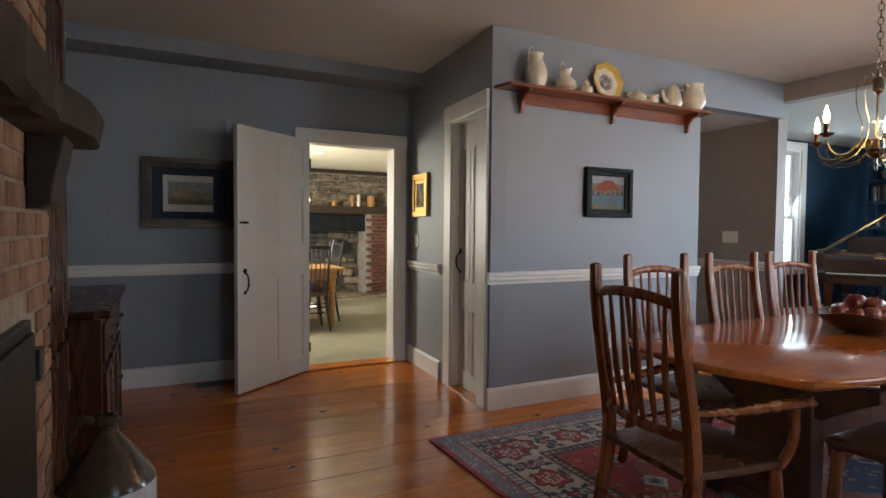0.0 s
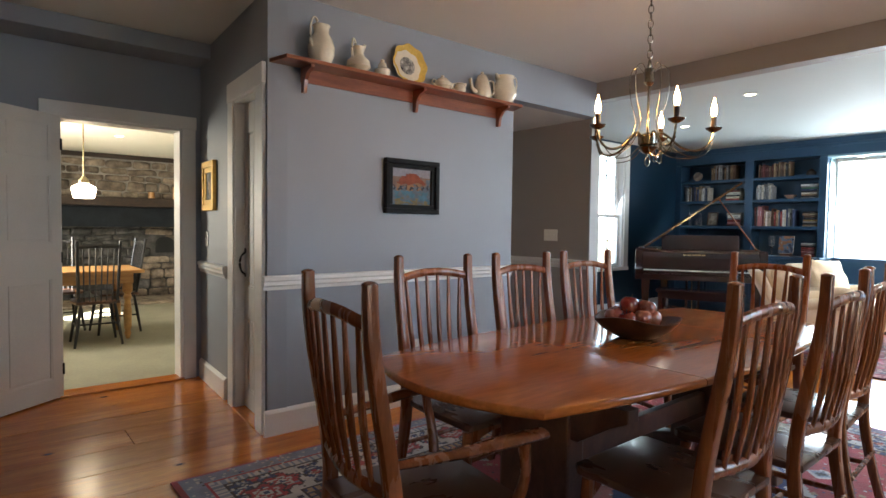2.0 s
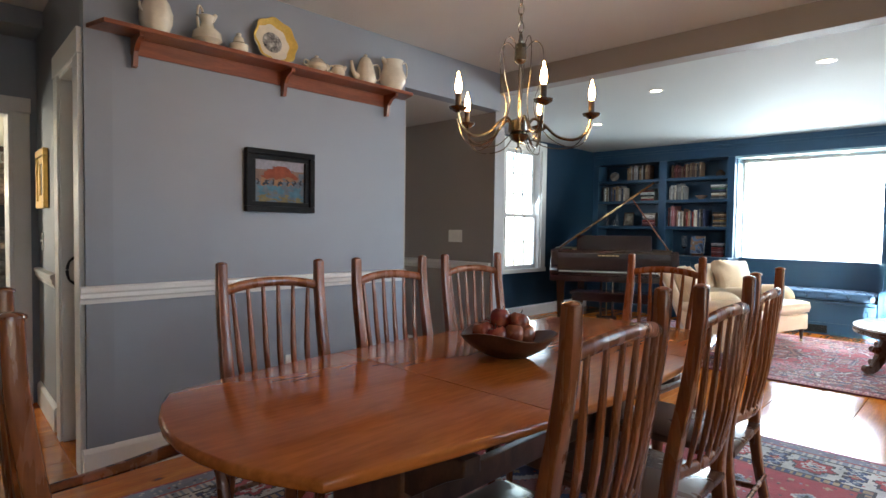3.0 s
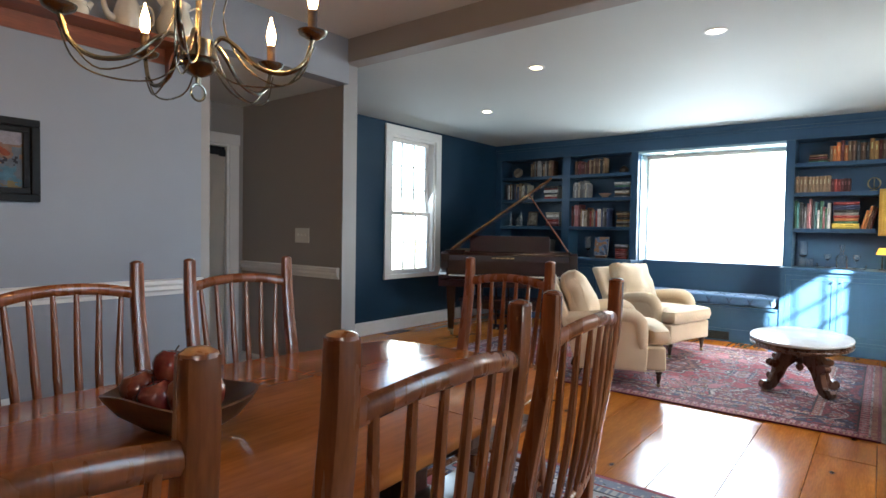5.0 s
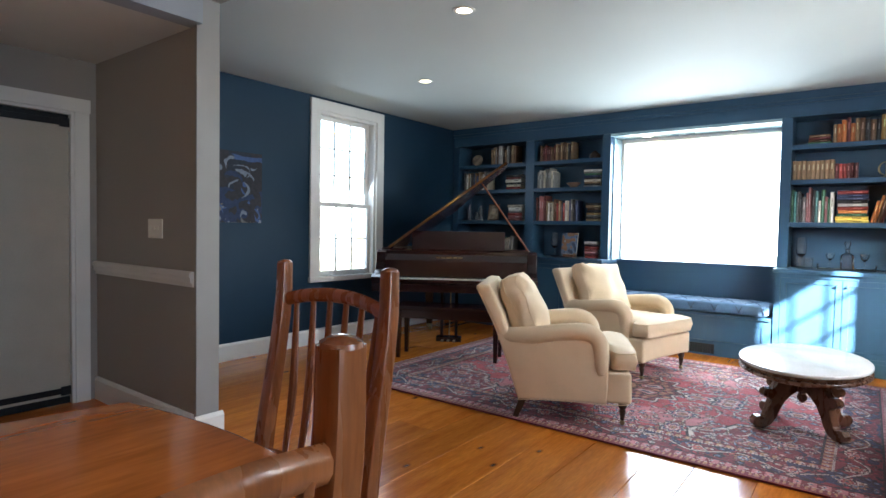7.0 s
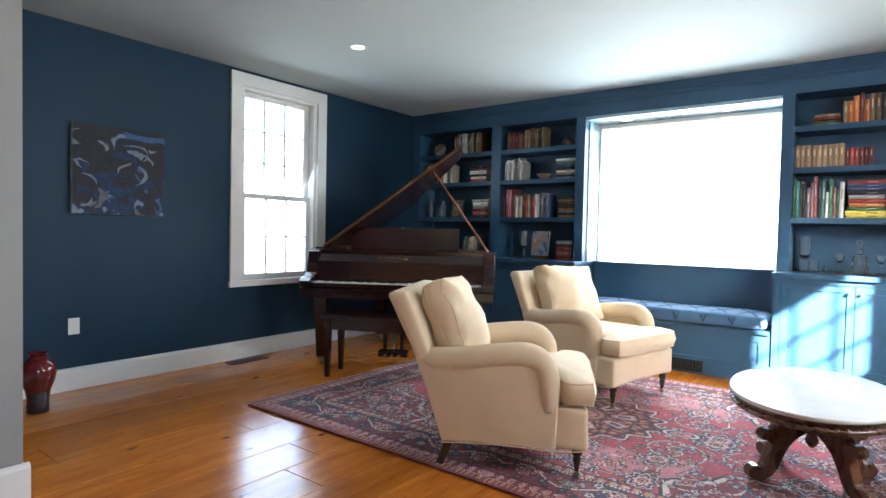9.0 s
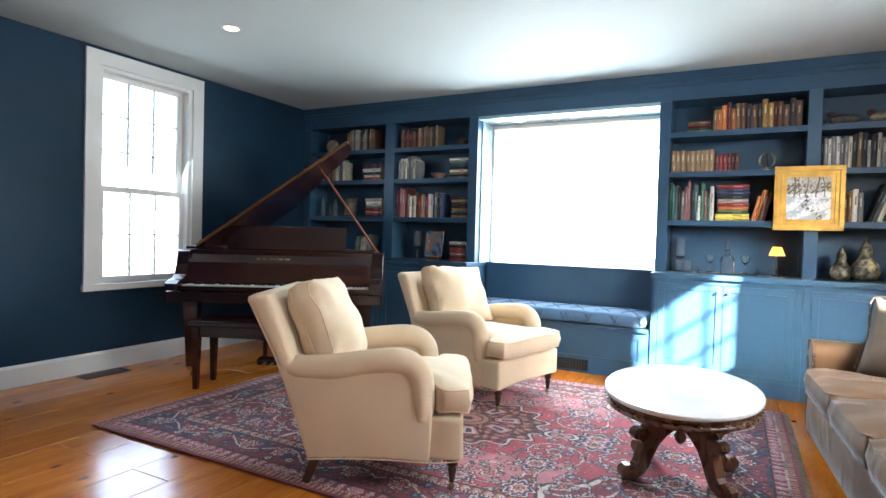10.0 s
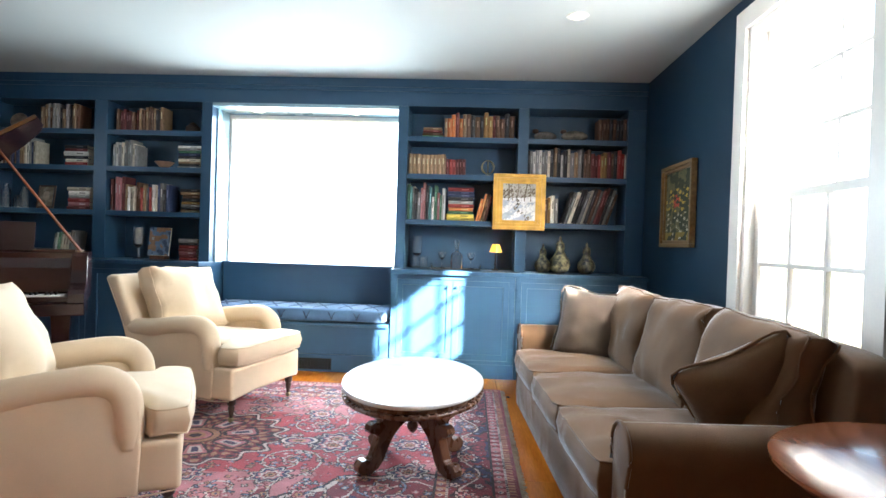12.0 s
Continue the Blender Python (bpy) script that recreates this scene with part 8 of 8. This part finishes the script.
for _z0, _z1, _yy, _m, _xa, _xb in ((1.67, 2.27, 10.40, M_STONE, 1.3, 5.1), (0.02, 1.30, 10.69, M_SOOT, 1.5, 3.72)):
    _z = _z0
    while _z < _z1 - 0.03:
        _h = min(_rs.uniform(0.08, 0.17), _z1 - _z)
        _x = _xa + _rs.uniform(-0.2, 0)
        while _x < _xb:
            _w = _rs.uniform(0.16, 0.46)
            if not (_yy > 10.6 and abs(_x + _w / 2 - 3.46) < 0.22 and 0.72 < _z + _h / 2 < 1.02):
                stone(_x, _yy, _z, _w - 0.012, _h - 0.012, _m if not (_yy > 10.6 and _x > 2.9) else M_STONE)
            _x += _w
        _z += _h
_ov = [(-0.22, 0)] + [(0.22 * math.cos(a), 0.14 + 0.18 * math.sin(a)) for a in np.linspace(math.pi, 0, 13)] + [(0.22, 0)]
part("bake_oven", prism(_ov[::-1], 0, 0.05, 0, Matrix.Translation((3.46, 10.66, 0.76)) @ Matrix.Diagonal((0.7, 1, 0.85, 1)) @ Matrix(((1, 0, 0, 0), (0, 0, -1, 0), (0, 1, 0, 0), (0, 0, 0, 1)))), M_VOID, _kf, "black arched panel for the shade in the bake oven mouth")
part("hearth", box(1.2, 4.4, 9.75, 10.69, -0.004, 0.03, 0.008), M_STONE, _kf, "flat stone hearth")
_kb = brick_mesh(0.20, 0.095).copy()
_kb.materials[0] = M_DBRICK
for _c in range(22):
    for _k in range(8):
        _o = new("brick", _kb)
        _o.parent = _kf
        _o.rotation_euler = (0, 0, radians(-90))
        _o.location = (3.76 + 0.21 * _k + (0.105 if _c % 2 else 0) + 0.0, 10.14 + _rs.uniform(-0.003, 0.003), 0.02 + 0.068 * _c)
for _x, _h, _w in ((3.15, 0.10, 0.05), (3.50, 0.20, 0.03), (3.62, 0.22, 0.034), (3.86, 0.20, 0.07)):
    tagged(part("wooden_canister", lathe([(0.0, 0), (_w, 0), (_w * 0.96, _h), (_w * 0.5, _h), (_w * 0.5, _h * 0.9), (0, _h * 0.9)], 16), M_KPINE if _h < 0.21 else M_IRONST, smooth=True),
           "turned wooden canister on the lintel shelf", "canister", "canisters on the lintel").location = (_x, 10.16, 1.661)


def kitchen_table():
    e = thing("kitchen_table", pose(1.43, 7.32, 0), "honey pine farmhouse table with turned legs", "table")
    part("tabletop", box(-0.95, 0.95, -0.42, 0.42, 0.72, 0.755, 0.008), M_KPINE, e)
    part("apron", boxes((-0.85, 0.85, -0.36, -0.335, 0.61, 0.7195), (-0.85, 0.85, 0.335, 0.36, 0.61, 0.7195), (0.80, 0.825, -0.335, 0.335, 0.61, 0.7195)), M_KPINE, e)
    for x in (-0.80, 0.80):
        for y in (-0.31, 0.31):
            part("leg", lathe([(0.02, 0.0), (0.026, 0.03), (0.034, 0.06), (0.026, 0.09), (0.038, 0.12), (0.042, 0.30), (0.03, 0.42), (0.044, 0.46), (0.03, 0.49), (0.05, 0.52), (0.05, 0.72)], 16, Matrix.Translation((x, y, 0))), M_KPINE, e, smooth=True)


kitchen_table()


def windsor(m, label):
    e = thing("windsor_chair", m, label, "chair", "black kitchen chairs")
    part("seat", prism([(-0.21, -0.2), (0.21, -0.2), (0.23, 0.0), (0.19, 0.2), (-0.19, 0.2), (-0.23, 0.0)], 0.43, 0.46, 0.008), M_WALNUT, e)
    for s in (-1, 1):
        part("back_post", tube([(s * 0.17, 0.18, 0.45), (s * 0.19, 0.28, 1.08)], [0.016, 0.016], 8), M_BLACKW, e, smooth=True)
        for y in (-0.16, 0.16):
            part("leg", tube([(s * 0.15, y, 0.44), (s * 0.175, y * 1.15, 0.25), (s * 0.21, y * 1.35, 0.0)], [0.013, 0.018, 0.012], 8), M_BLACKW, e, smooth=True)
        part("side_stretcher", tube([(s * 0.18, -0.19, 0.2), (s * 0.18, 0.19, 0.2)], 0.009, 6), M_BLACKW, e, smooth=True)
    part("cross_stretcher", tube([(-0.18, 0, 0.2), (0.18, 0, 0.2)], 0.009, 6), M_BLACKW, e, smooth=True)
    part("crest_rail", tube(spline([(-0.19, 0.268, 1.02), (0, 0.288, 1.03), (0.19, 0.268, 1.02)], 4), 0.022, 8, flat=0.45, up=(0, 1, 0)), M_BLACKW, e, smooth=True)
    for i in range(6):
        x = (i - 2.5) * 0.055
        part("spindle", tube([(x * 0.9, 0.185, 0.455), (x, 0.275, 1.02)], 0.007, 6), M_BLACKW, e, smooth=True)
    return e


_wc = windsor(pose(1.92, 6.92, 0, 0, 0, 179), "black spindle-back kitchen chair by the pine table")
copy_thing(_wc, pose(2.20, 7.56, 0, 0, 0, -86))
copy_thing(_wc, pose(1.70, 7.98, 0, 0, 0, 5))
_pn = thing("pendant_lamp", pose(1.84, 7.05, 0), "opal schoolhouse pendant lamp on a brass stem, lit", "pendant lamp")
part("canopy", lathe([(0.0, 2.34), (0.06, 2.34), (0.055, 2.315), (0.0, 2.31)], 20), M_BRASS, _pn, smooth=True)
part("stem", lathe([(0.007, 1.72), (0.007, 2.32)], 10), M_BRASS, _pn, smooth=True)
part("fitter", lathe([(0.0, 1.74), (0.02, 1.74), (0.05, 1.70), (0.05, 1.67), (0.0, 1.67)], 20), M_BRASS, _pn, smooth=True)
part("shade", lathe([(0.045, 1.675), (0.055, 1.66), (0.105, 1.635), (0.115, 1.61), (0.10, 1.53), (0.09, 1.515), (0.0, 1.51)], 28), M_OPAL, _pn, "glowing opal glass shade", True)

# ---- floor planks ----
_r = random.Random(5)
_pm = {}


def plank_mesh(ln, w):
    key = (round(ln, 2), round(w, 3))
    if key not in _pm:
        bm = box(0, key[0] - 0.002, 0, key[1] - 0.0016, -0.028, 0.0)
        es = [e for e in bm.edges if all(v.co.z > -0.01 for v in e.verts)]
        bmesh.ops.bevel(bm, geom=es, offset=0.0022, segments=1, affect='EDGES')
        me = bpy.data.meshes.new("plank")
        bm.to_mesh(me)
        bm.free()
        me.materials.append(M_PINE)
        _pm[key] = me
    return _pm[key]


_fl = thing("floor", pose(0, 0, 0), "wide honey pine plank floor, waxed and worn", "floor", kind="structure")
_y = -1.06
while _y < 4.97:
    _w = min(_r.choice((0.22, 0.26, 0.29, 0.32)), 5.02 - _y)
    _x = -0.5 - _r.random() * 2.0
    while _x < 10.45:
        _l = _r.choice((3.6, 4.2, 4.8, 5.4))
        _a, _b = max(_x, -0.5), min(_x + _l, 10.45)
        if _b - _a > 0.05:
            _o = new("plank", plank_mesh(_b - _a, _w))
            _o.parent = _fl
            _o.rotation_euler = (_r.uniform(-0.0014, 0.0014), 0, 0)
            _o.location = (_a, _y, _r.uniform(-0.0014, -0.0008))
        _x += _l
    _y += _w
